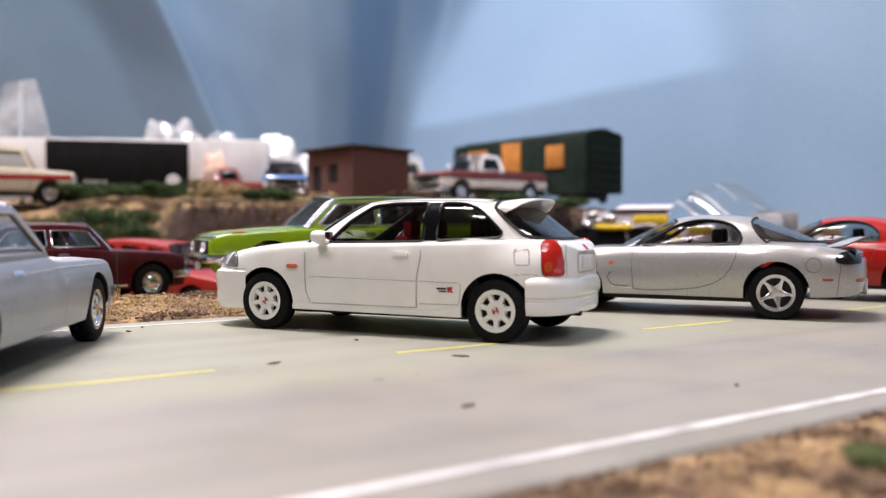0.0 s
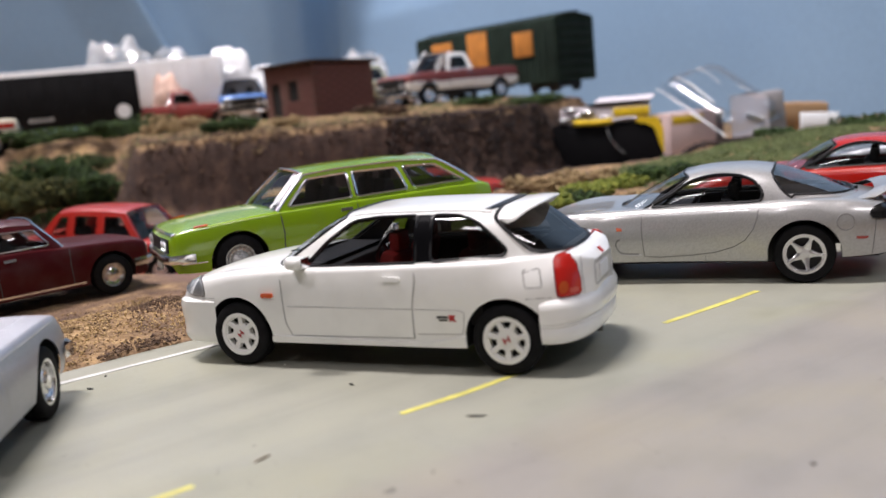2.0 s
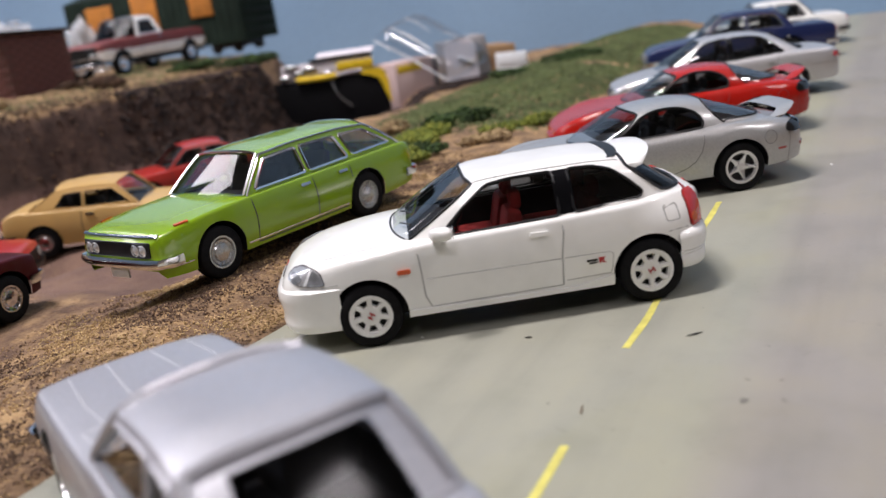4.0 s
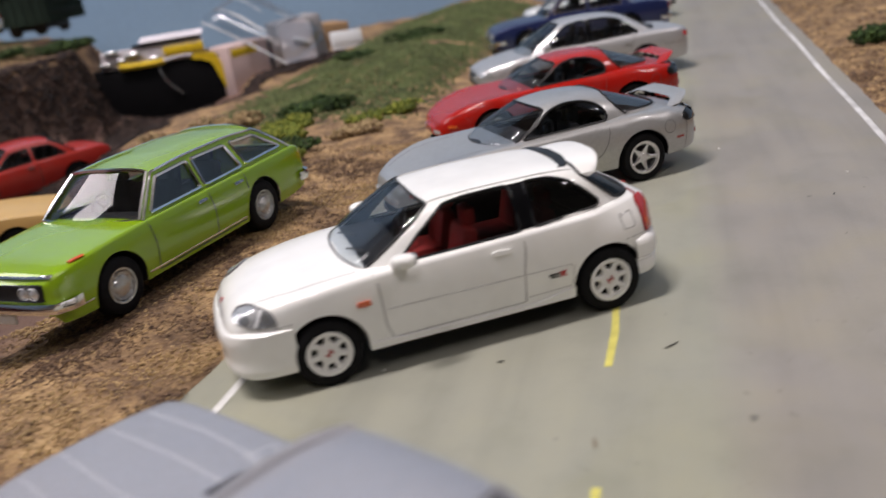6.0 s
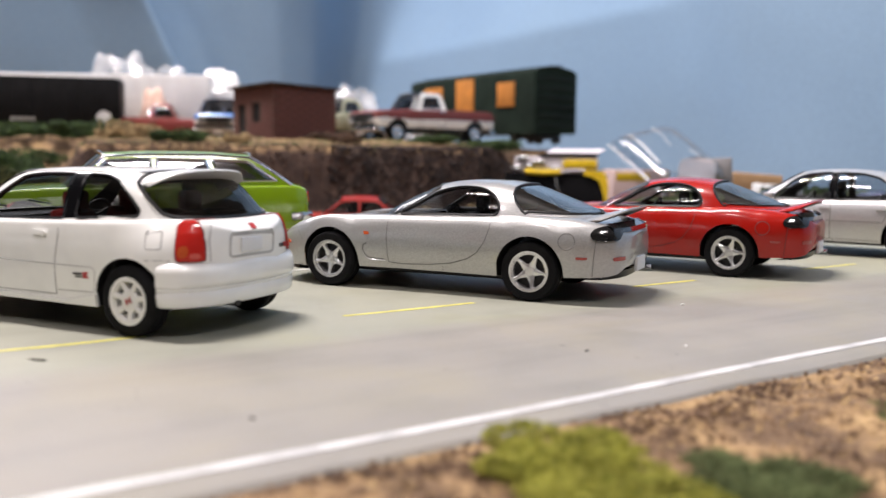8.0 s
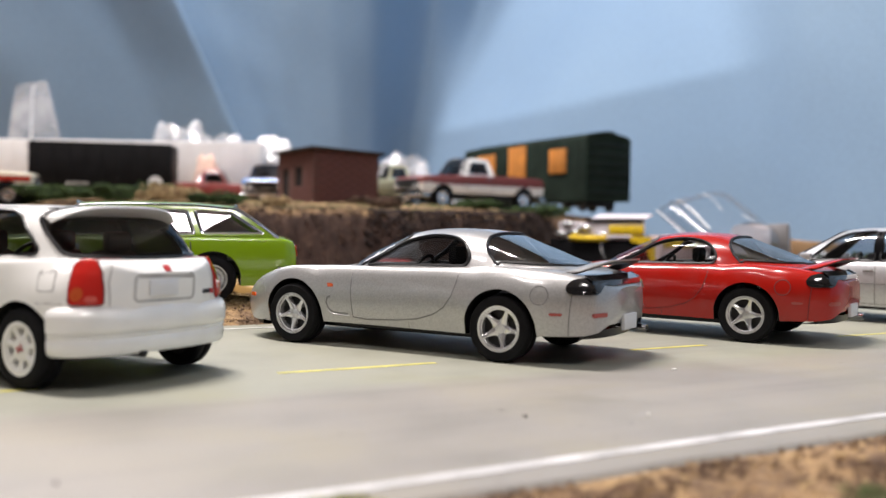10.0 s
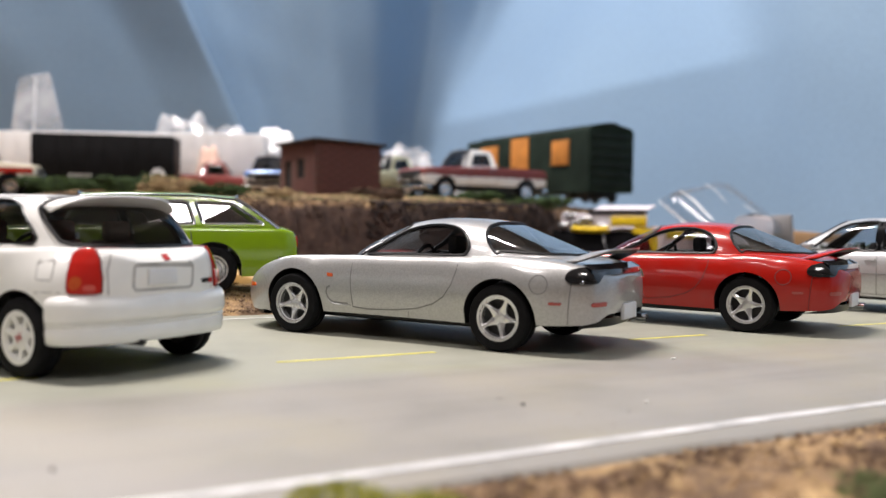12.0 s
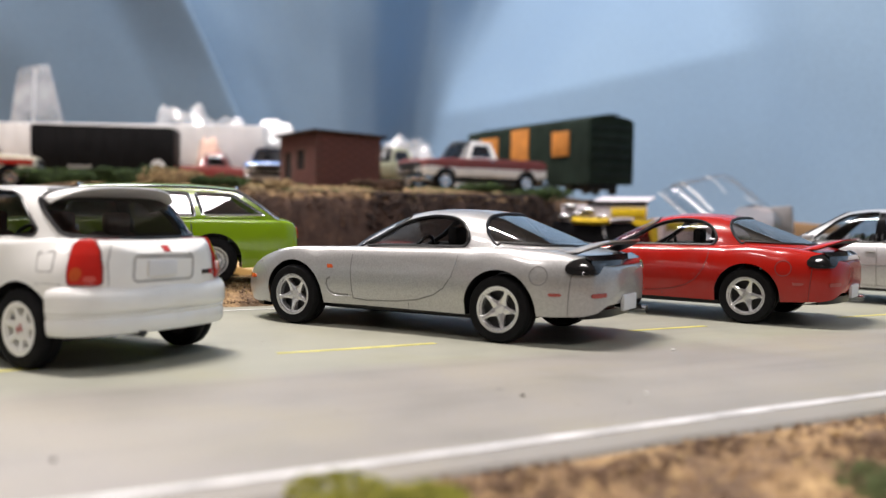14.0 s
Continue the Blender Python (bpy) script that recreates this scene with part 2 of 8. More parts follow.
AIMS = {"L": (Vector((0, -1, 0)), lambda u, v: Vector((u, 5, v))), "R": (Vector((0, 1, 0)), lambda u, v: Vector((u, -5, v))),
        "F": (Vector((-1, 0, 0)), lambda u, v: Vector((8, u, v))), "B": (Vector((1, 0, 0)), lambda u, v: Vector((-8, u, v))),
        "T": (Vector((0, 0, -1)), lambda u, v: Vector((u, v, 5)))}


def patch(bm, bvh, aim, outline, lift=0.012, step=0.06):
    """Lays an outline onto a body along one axis, as a thin raised piece."""
    way, origin = AIMS[aim]
    tmp = bmesh.new()
    tris = tessellate_polygon([[Vector((u, v, 0)) for u, v in outline]])
    vs = [tmp.verts.new((u, v, 0)) for u, v in outline]
    for t in tris:
        try:
            tmp.faces.new([vs[i] for i in t])
        except ValueError:
            pass
    for _ in range(5):
        long = [e for e in tmp.edges if e.calc_length() > step]
        if not long:
            break
        bmesh.ops.subdivide_edges(tmp, edges=long, cuts=1)
        bmesh.ops.triangulate(tmp, faces=tmp.faces)
    top, base = {}, {}
    for v in tmp.verts:
        hit, normal, _, _ = bvh.ray_cast(origin(v.co.x, v.co.y), way)
        if hit is None:
            hit, normal, _, _ = bvh.find_nearest(origin(v.co.x, v.co.y) + way * 4.2)
        if normal.dot(way) > 0:
            normal = -normal
        top[v] = bm.verts.new(hit + normal * lift)
        base[v] = bm.verts.new(hit - normal * 0.01)
    for f in tmp.faces:
        bm.faces.new([top[v] for v in f.verts])
    for e in tmp.edges:
        if len(e.link_faces) == 1:
            a, b = e.verts
            bm.faces.new((top[a], top[b], base[b], base[a]))
    tmp.free()


def ribbon(bm, bvh, aim, line, width=0.014, lift=0.003, closed=False, step=0.06):
    """A narrow strip along a line on a body: a panel gap or a trim strip."""
    pts = [Vector(p) for p in line] + ([Vector(line[0])] if closed else [])
    fine = []
    for a, b in zip(pts, pts[1:]):
        n = max(1, int((b - a).length / step))
        fine += [a + (b - a) * k / n for k in range(n)]
    fine.append(pts[-1])
    way, origin = AIMS[aim]
    rows = []
    for i, p in enumerate(fine):
        d = (fine[min(i + 1, len(fine) - 1)] - fine[max(i - 1, 0)]).normalized()
        s = Vector((-d.y, d.x)) * width / 2
        row = []
        for q in (p + s, p, p - s):
            hit, normal, _, _ = bvh.ray_cast(origin(q.x, q.y), way)
            if hit is None:
                row = None
                break
            if normal.dot(way) > 0:
                normal = -normal
            row.append(hit + normal * (lift if q == p else lift * 0.4))
        if row:
            rows.append([bm.verts.new(c) for c in row])
    grid_faces(bm, rows)


# ---- wheels ----
WHEELS = {}


def wheel_meshes(style, r, width):
    key = (style, r, width)
    if key in WHEELS:
        return WHEELS[key]
    rim = r * {"seven": 0.66, "five": 0.675, "cap": 0.60, "deep": 0.62, "steel": 0.56, "sport": 0.70}[style]
    h = width / 2
    bm = bmesh.new()
    lathe(bm, [(rim * 0.97, -h * 0.8), (rim * 1.02, -h), (r * 0.93, -h), (r * 0.985, -h * 0.8), (r, -h * 0.45), (r, -h * 0.12), (r * 0.985, -h * 0.08), (r * 0.985, h * 0.08),
               (r, h * 0.12), (r, h * 0.45), (r * 0.985, h * 0.8), (r * 0.93, h), (rim * 1.10, h * 1.02), (rim * 1.02, h), (rim * 0.97, h * 0.8)], 44)
    tyre = link_mesh("tyre", bm, RUBBER, 50)
    bm = bmesh.new()
    lathe(bm, [(rim * 0.99, -h * 0.85), (rim * 0.99, h * 0.15), (0.0001, h * 0.15)], 32)
    lathe(bm, [(0.0001, -h * 0.6), (rim * 0.99, -h * 0.6)], 24)
    barrel = link_mesh("wheel", bm, BLACK if style in ("seven", "five", "sport") else RIM_SILVER, 40)
    bm = bmesh.new()
    lip, inside = {"seven": (0.86, 0.78), "five": (0.90, 0.83)}.get(style, (0.93, 0.88))
    lathe(bm, [(rim * 0.99, h * 0.2), (rim * 1.03, h * 0.9), (rim * 1.03, h * 1.0), (rim * lip, h * 0.98), (rim * (lip - 0.02), h * 0.82), (rim * inside, h * 0.8), (rim * (inside + 0.01), h * 0.2)], 44)
    face = {"seven": RIM_WHITE, "five": RIM_SILVER, "sport": RIM_SILVER, "cap": CAP_STEEL}.get(style, CHROME)
    if style in ("seven", "five", "sport"):
        n = {"seven": 7, "five": 5, "sport": 6}[style]
        wide = {"seven": (0.12, 0.115), "five": (0, 0), "sport": (0.10, 0.12)}[style]
        for k in range(n):
            a = 2 * math.pi * k / n + math.pi / 2
            m = Matrix.Rotation(-a, 4, "Y")
            prof = [(0.10, wide[0] * 1.9, 0.62), (0.36, wide[0], 0.74), (0.7, wide[1], 0.8), (0.94, wide[1] * (1.8 if style != "seven" else 1.1), 0.86)]
            if style == "five":
                prof = [(0.12, 0.26, 0.50), (0.30, 0.20, 0.54), (0.42, 0.145, 0.60), (0.58, 0.105, 0.67), (0.74, 0.085, 0.74), (0.84, 0.11, 0.78), (0.90, 0.16, 0.80)]
            prof = [(x * rim, w * rim, z * h) for x, w, z in prof]
            rows = []
            for x, w, z in prof:
                rows.append([bm.verts.new(m @ Vector(c)) for c in ((x, h * 0.25, -w), (x, z, -w), (x, z + h * 0.08, -w * 0.5), (x, z + h * 0.08, w * 0.5), (x, z, w), (x, h * 0.25, w))])
            grid_faces(bm, rows)
        hub = 0.50 if style == "seven" else 0.30
        deep = -0.2 if style == "five" else 0.0
        lathe(bm, [(hub * rim, h * 0.2), ((hub - 0.01) * rim, h * (0.72 + deep)), ((hub - 0.07) * rim, h * (0.82 + deep)), (0.0001, h * (0.84 + deep))], 24)
        for k in range(5):
            a = 2 * math.pi * (k + 0.5) / 5
            bmesh.ops.create_cone(bm, cap_ends=True, segments=6, radius1=0.04 * rim, radius2=0.03 * rim, depth=h * 0.1,
                                  matrix=Matrix.Translation((0.19 * rim * math.cos(a), h * (0.87 + deep), 0.19 * rim * math.sin(a))) @ Matrix.Rotation(radians(90), 4, "X"))
    elif style == "deep":
        lathe(bm, [(rim * 0.9, h * 0.2), (rim * 0.62, h * 0.45), (rim * 0.5, h * 0.75), (rim * 0.35, h * 0.8), (rim * 0.3, h * 1.0), (0.0001, h * 1.02)], 36)
        for k in range(8):
            a = 2 * math.pi * k / 8
            box(bm, 0.5 * rim, 0.66 * rim, h * 0.4, h * 0.62, -0.05 * rim, 0.05 * rim, 0, Matrix.Rotation(a, 4, "Y"))
    else:
        lathe(bm, [(rim * 0.9, h * 0.4), (rim * 0.8, h * 0.85), (rim * 0.62, h * 0.75), (rim * 0.55, h * 0.95), (rim * 0.3, h * 1.05), (0.0001, h * 1.12)], 36)
        for k in range(16 if style == "cap" else 8):
            a = 2 * math.pi * k / (16 if style == "cap" else 8)
            box(bm, 0.64 * rim, 0.78 * rim, h * 0.76, h * 0.9, -0.035 * rim, 0.035 * rim, 0, Matrix.Rotation(a, 4, "Y"))
    spokes = link_mesh("rim", bm, face, 35)
    out = [o.data for o in (barrel, tyre, spokes)]
    for o in (barrel, tyre, spokes):
        bpy.data.objects.remove(o)
    WHEELS[key] = out
    return out


def put_wheel(car, x, y, r, width, style, steer=0, logo=None):
    barrel, tyre, spokes = wheel_meshes(style, r, width)
    w = new("wheel", barrel)
    w.parent = car
    turn = 0 if y > 0 else 180
    w.matrix_basis = pose(x * K, y * K, r * K, 0, random.uniform(0, 60), 0) if y > 0 else pose(x * K, y * K, r * K, 0, random.uniform(0, 60), 180)
    if steer:
        w.matrix_basis = pose(x * K, y * K, r * K, 0, 20, turn + steer)
    for name, me in (("tyre", tyre), ("rim", spokes)):
        o = new(name, me)
        o.parent = w
    if logo:
        bm = bmesh.new()
        s = r * 0.075
        for dx in (-s, s):
            box(bm, dx - s * 0.28, dx + s * 0.28, width * 0.44, width * 0.46, -s * 1.2, s * 1.2)
        box(bm, -s, s, width * 0.44, width * 0.46, -s * 0.25, s * 0.25)
        part("emblem", bm, logo, w, "small red emblem on the hub")
    return w


# ---- model cars: x ahead, y to the car's left, z up from the ground; origin midway between the axles ----
class Shape:
    """The lower body's curves along the car, and its side as a function of x and z."""

    def __init__(self, s):
        self.s = s
        self.low, self.upp = s.get("low", 0.06), s.get("upp", 0.05)

    def lean(self, x):
        return float(pchip(self.upp, x)) if isinstance(self.upp, list) else self.upp

    def at(self, key, x):
        return float(pchip(self.s[key], x))

    def side(self, x, z):
        b, t = self.at("bot", x), self.at("sh", x)
        k = (z - b) / max(t - b, 0.01)
        w = self.at("w", x)
        if k < 0.5:
            return w * (1 - self.low * ((0.5 - k) / 0.5) ** 2)
        return w * (1 - self.lean(x) * ((k - 0.5) / 0.5) ** 2)


def build_body(s):
    """The lower body as a lofted shell with open wheel arches and an open cabin."""
    sh = Shape(s)
    x0, x1 = s["bot"][-1][0], s["bot"][0][0]
    x0, x1 = min(x0, x1), max(x0, x1)
    xs = list(np.linspace(x0, x1, 58))
    for e in (x0, x1):
        xs += [e + (0.02 if e == x0 else -0.02), e + (0.05 if e == x0 else -0.05)]
    cabin = (s["A0"][0], s["C0"][0])
    arches = [(s["xf"], s["ra"]), (s["xr"], s["ra"])]
    for xw, ra in arches:
        xs = [x for x in xs if abs(x - xw) > ra + 0.015]
        xs += [xw + ra * math.cos(a) for a in np.linspace(0, math.pi, 19)]
    xs = [x for x in xs if min(abs(x - c) for c in cabin) > 0.02] + list(cabin)
    xs = sorted(xs)
    r = s["r"]
    bm = bmesh.new()
    wells = []
    sections = {1: [], -1: []}
    inside = lambda x: cabin[1] - 1e-6 <= x <= cabin[0] + 1e-6
    for x in xs:
        zb = sh.at("bot", x)
        arch = False
        for xw, ra in arches:
            if abs(x - xw) <= ra + 1e-6:
                zb = max(zb, r * 1.0 + math.sqrt(max(ra * ra - (x - xw) ** 2, 0)) if abs(x - xw) < ra * 0.999 else zb)
                arch = True
        zs, zt = sh.at("sh", x), sh.at("top", x)
        zb = min(zb, zs - 0.03)
        ys = sh.side(x, zs)
        rs = min(sh.at("rsh", x) if "rsh" in s else 0.03, 0.4 * (zs - zb))
        crown_z = lambda y: zs + (zt - zs) * (1 - max(y / ys, 0.0) ** s.get("crown", 2.4))
        lip = ys - rs - 0.03
        if "cabin" in s:
            lip = min(lip, max(float(pchip(s["cabin"]["yb"], x)) - 0.04, 0.02)) if inside(x) else lip
        for sg in (1, -1):
            col = []
            for k in np.linspace(0, 1, 9):
                z = zb + (zs - rs - zb) * k
                y = sh.side(x, z)
                if arch and k < 0.15 and s.get("flare"):
                    y += s["flare"]
                col.append((x, sg * y, z))
            y0, z2 = sh.side(x, zs - rs), crown_z(ys - rs)
            for t in (0.2, 0.4, 0.6, 0.8, 1.0):
                col.append((x, sg * ((1 - t) ** 2 * y0 + 2 * t * (1 - t) * ys + t * t * (ys - rs)), (1 - t) ** 2 * (zs - rs) + 2 * t * (1 - t) * zs + t * t * z2))
            for u in (1.0, 0.86, 0.7, 0.52, 0.34, 0.17, 0.0):
                col.append((x, sg * lip * u, crown_z(lip * u)))
            sections[sg].append([bm.verts.new(c) for c in col])
        if arch:
            wells.append((x, zb))
    for sg in (1, -1):
        cols = sections[sg]
        for i in range(len(cols) - 1):
            n = 15 if inside(xs[i]) and inside(xs[i + 1]) else len(cols[i])
            grid_faces(bm, [cols[i][:n], cols[i + 1][:n]])
    for i in (0, -1):
        loop = sections[1][i] + list(reversed(sections[-1][i][:-1]))
        mid = Vector((0, 0, 0))
        for v in loop:
            mid += v.co
        mid /= len(loop)
        mid.x += (0.03 if i == -1 else -0.03)
        ring = [bm.verts.new(mid + (v.co - mid) * 0.72 + Vector(((0.028 if i == -1 else -0.028), 0, 0))) for v in loop]
        grid_faces(bm, [loop, ring], closed=True)
        centre = bm.verts.new(mid)
        for a, b in zip(ring, ring[1:] + ring[:1]):
            bm.faces.new((a, b, centre))
    bmesh.ops.remove_doubles(bm, verts=bm.verts, dist=0.002)
    return sh, bm, wells


def panel_cabin(root, s, sh, bm, colour, belt, wbelt):
    """The upper works of the plain cars: flat side panels with openings, a roof, and two bowed screens. Returns the bodywork that fittings are laid on."""
    A0, A1, C1, C0 = s["A0"], s["A1"], s["C1"], s["C0"]
    wr = s["wr"]
    roofline = lambda xx: float(pchip([A1[:2] and (A1[0], A1[1]), *s["roof"], (C1[0], C1[1])], xx))
    peak = max(z_ for _, z_ in s["roof"])

    def glass_y(u, v):
        b = belt(u)
        k = min(max((v - b) / (peak - b), -0.2), 1.05)
        return wbelt(u) + (wr - wbelt(u)) * k - 0.03 * k * k + 0.03 * k

    # cabin sides: pillars and rails round the window openings
    xs_top = np.linspace(A1[0], C1[0], 14)
    front = [(A0[0] + (A1[0] - A0[0]) * t, A0[1] + (A1[1] - A0[1]) * (t ** s.get("rake", 0.93))) for t in np.linspace(0, 1, 7)]
    rear = [(C1[0] + (C0[0] - C1[0]) * t, C1[1] + (C0[1] - C1[1]) * (t ** s.get("rrake", 1.15))) for t in np.linspace(0, 1, 7)]
    outer = front + [(a, roofline(a)) for a in xs_top[1:-1]] + rear
    outer += [(a, belt(a) - 0.01) for a in np.linspace(C0[0], A0[0], 12)[1:-1]]
    windows = [rounded(w, s.get("round", 0.06)) for w in s["windows"]]
    gb = bmesh.new()
    for sg in (1, -1):
        loft_poly(gb, [outer] + windows, lambda u, v: Vector((u, sg * glass_y(u, v), v)), lambda u, v: Vector((u, sg * (glass_y(u, v) - 0.045), v)))
    # roof
    crown = s.get("roofcrown", 0.05)
    rows = []
    for a in np.linspace(A1[0], C1[0], 18):
        w = glass_y(a, roofline(a))
        bow = s.get("bow", 0.10)
        end = (a - C1[0]) / (A1[0] - C1[0])
        row = []
        for k in np.linspace(-1, 1, 19):
            kk = math.copysign(abs(k) ** 0.75, k)
            dx = bow * (1 - kk * kk) * (max(0, end - 0.6) / 0.4) ** 2 - s.get("rbow", 0.08) * (1 - kk * kk) * (max(0, 0.4 - end) / 0.4) ** 2
            row.append(gb.verts.new((a + dx, w * kk, roofline(a) + crown * (1 - abs(kk) ** 3.2))))
        rows.append(row)
    grid_faces(gb, rows)
    roof_bm = gb
    # bodywork that the decals are laid on
    tree_bm = bm.copy()
    me_tmp = bpy.data.meshes.new("tmp")
    roof_bm.to_mesh(me_tmp)
    tree_bm.from_mesh(me_tmp)
    bpy.data.meshes.remove(me_tmp)
    bvh = BVHTree.FromBMesh(tree_bm)
    tree_bm.free()
    two = s.get("two_tone")
    body = part("body", bm, colour, root)
    if two:
        body.data.materials.append(two[0])
        for p in body.data.polygons:
            if p.center.z / K < two[1] and abs(p.normal.z) < 0.8:
                p.material_index = 1
    part("roof", roof_bm, s.get("roof_mat", colour), root, smooth=50)
    # glass
    glass = s.get("glass", GLASS)
    for i, w in enumerate(windows):
        g = s.get("side_glass", [glass] * 9)[i]
        for sg in (1, -1):
            b = bmesh.new()
            big = [(u, v) for u, v in w]
            loft_poly(b, [big], lambda u, v: Vector((u, sg * (glass_y(u, v) - 0.012), v)), lambda u, v: Vector((u, sg * (glass_y(u, v) - 0.02), v)))
            part("side_window", b, g, root, smooth=0)
    for nm, p0, p1, bow0, bow1, curve in (("windscreen", A0, A1, s.get("bow0", 0.22), s.get("bow", 0.10), front), ("rear_window", C0, C1, -s.get("rbow0", 0.10), -s.get("rbow", 0.08), rear[::-1])):
        b = bmesh.new()
        rows = []
        for t, (cx, cz) in zip(np.linspace(0, 1, 7), curve):
            w = glass_y(cx, cz) - 0.035
            row = []
            for k in np.linspace(-1, 1, 13):
                dx = (bow0 * (1 - t) + bow1 * t) * (1 - k * k)
                row.append(b.verts.new((cx + dx, w * k, cz + crown * (1 - abs(k) ** 3.2) * t)))
            rows.append(row)
        margin = s.get("rear_margin", 0) if nm == "rear_window" else 0
        if margin:
            # painted pillars and header leave a smaller rear pane
            f = bmesh.new()
            skin = [[f.verts.new(v.co) for v in rw] for rw in rows]
            for r0, r1 in zip(skin, skin[1:]):
                for lo in (0, 12 - margin):
                    grid_faces(f, [r0[lo:lo + margin + 1], r1[lo:lo + margin + 1]])
            grid_faces(f, [rw[margin:13 - margin] for rw in skin[-2:]])
            part("rear_surround", f, colour, root, smooth=50)
            grid_faces(b, [rw[margin:13 - margin] for rw in rows[:-1]])
        else:
            grid_faces(b, rows)
        lower, upper = [v.co.copy() for v in rows[0]], [v.co.copy() for v in rows[-1]]
        sides = [[rw[0].co.copy() for rw in rows], [rw[-1].co.copy() for rw in rows]]
        pane = part(nm, b, s.get("screen", glass) if nm == "windscreen" else s.get("backlight", glass), root, smooth=60)
        b = bmesh.new()
        push = Vector((0.012 if nm == "windscreen" else -0.012, 0, 0.012))
        for line in (lower, upper, *sides):
            tube(b, [c + push for c in line], s.get("seal", 0.018))
        part("window_trim", b, s.get("trim", BLACK), pane)
    if s.get("gutter"):
        for sg in (1, -1):
            b = bmesh.new()
            tube(b, [Vector((u, sg * (glass_y(u, v) + 0.004), v + 0.004)) for u, v in outer[:26]], s["gutter"])
            part("roof_gutter", b, CHROME, root, "chrome strip along the roof edge")
    # trim round the side windows
    if s.get("window_trim", True):
        for sg in (1, -1):
            b = bmesh.new()
            for w in windows:
                tube(b, [Vector((u, sg * (glass_y(u, v) + 0.002), v)) for u, v in w + w[:1]], s.get("frame", 0.014))
            part("window_trim", b, s.get("trim", BLACK), root)
    return bvh


class Dome:
    """A smooth greenhouse: at each x a rounded arch over the belt, from half-width yb and height zb up to the ridge zr."""

    def __init__(self, c):
        self.c, self.n, self.tum = c, c["n"], c["tum"]
        self.x1, self.x0 = c["yb"][0][0], c["yb"][-1][0]

    def at(self, key, x):
        return float(pchip(self.c[key], x))

    def y(self, x, z):
        zb, zr = self.at("zb", x), self.at("zr", x)
        h = min(max((z - zb) / max(zr - zb, 0.004), 0.0), 1.0)
        return self.at("yb", x) * (1 - self.tum * h) * (1 - h ** self.n) ** (1 / self.n)

    def arch(self, x, m):
        """Points of one arch, evenly spaced from the left belt to the right."""
        zb, zr, yb = self.at("zb", x), self.at("zr", x), self.at("yb", x)
        h = np.sin(np.linspace(0, math.pi / 2, 160)) ** 1.2
        y = yb * (1 - self.tum * h) * np.clip(1 - h ** self.n, 0, 1) ** (1 / self.n)
        z = zb + (zr - zb) * h
        d = np.concatenate([[0], np.cumsum(np.hypot(np.diff(y), np.diff(z)))])
        q = np.linspace(0, d[-1], m + 1)
        ys, zs = np.interp(q, d, y), np.interp(q, d, z)
        return [(a, b) for a, b in zip(ys, zs)] + [(-a, b) for a, b in zip(ys[-2::-1], zs[-2::-1])]

    def edge(self, line, n=40):
        """A cut across the dome: x as a function of z, followed from the belt up to the ridge, as points on the left side."""
        x_of = lambda z: float(np.interp(z, [q[0] for q in line], [q[1] for q in line]))
        low, high = line[0][0], line[-1][0]
        top = low
        for z in np.linspace(low, high, 400):
            if z <= self.at("zr", x_of(z)):
                top = z
        zs = top - (top - low) * np.linspace(1, 0, n) ** 2.2
        pts = [Vector((x_of(z), self.y(x_of(z), z), z)) for z in zs]
        pts[-1].y = 0.0
        return pts


def in_outline(p, poly):
    x, z = p
    hit = False
    for (ax, az), (bx, bz) in zip(poly, poly[1:] + poly[:1]):
        if (az > z) != (bz > z) and x < (bx - ax) * (z - az) / (bz - az) + ax:
            hit = not hit
    return hit


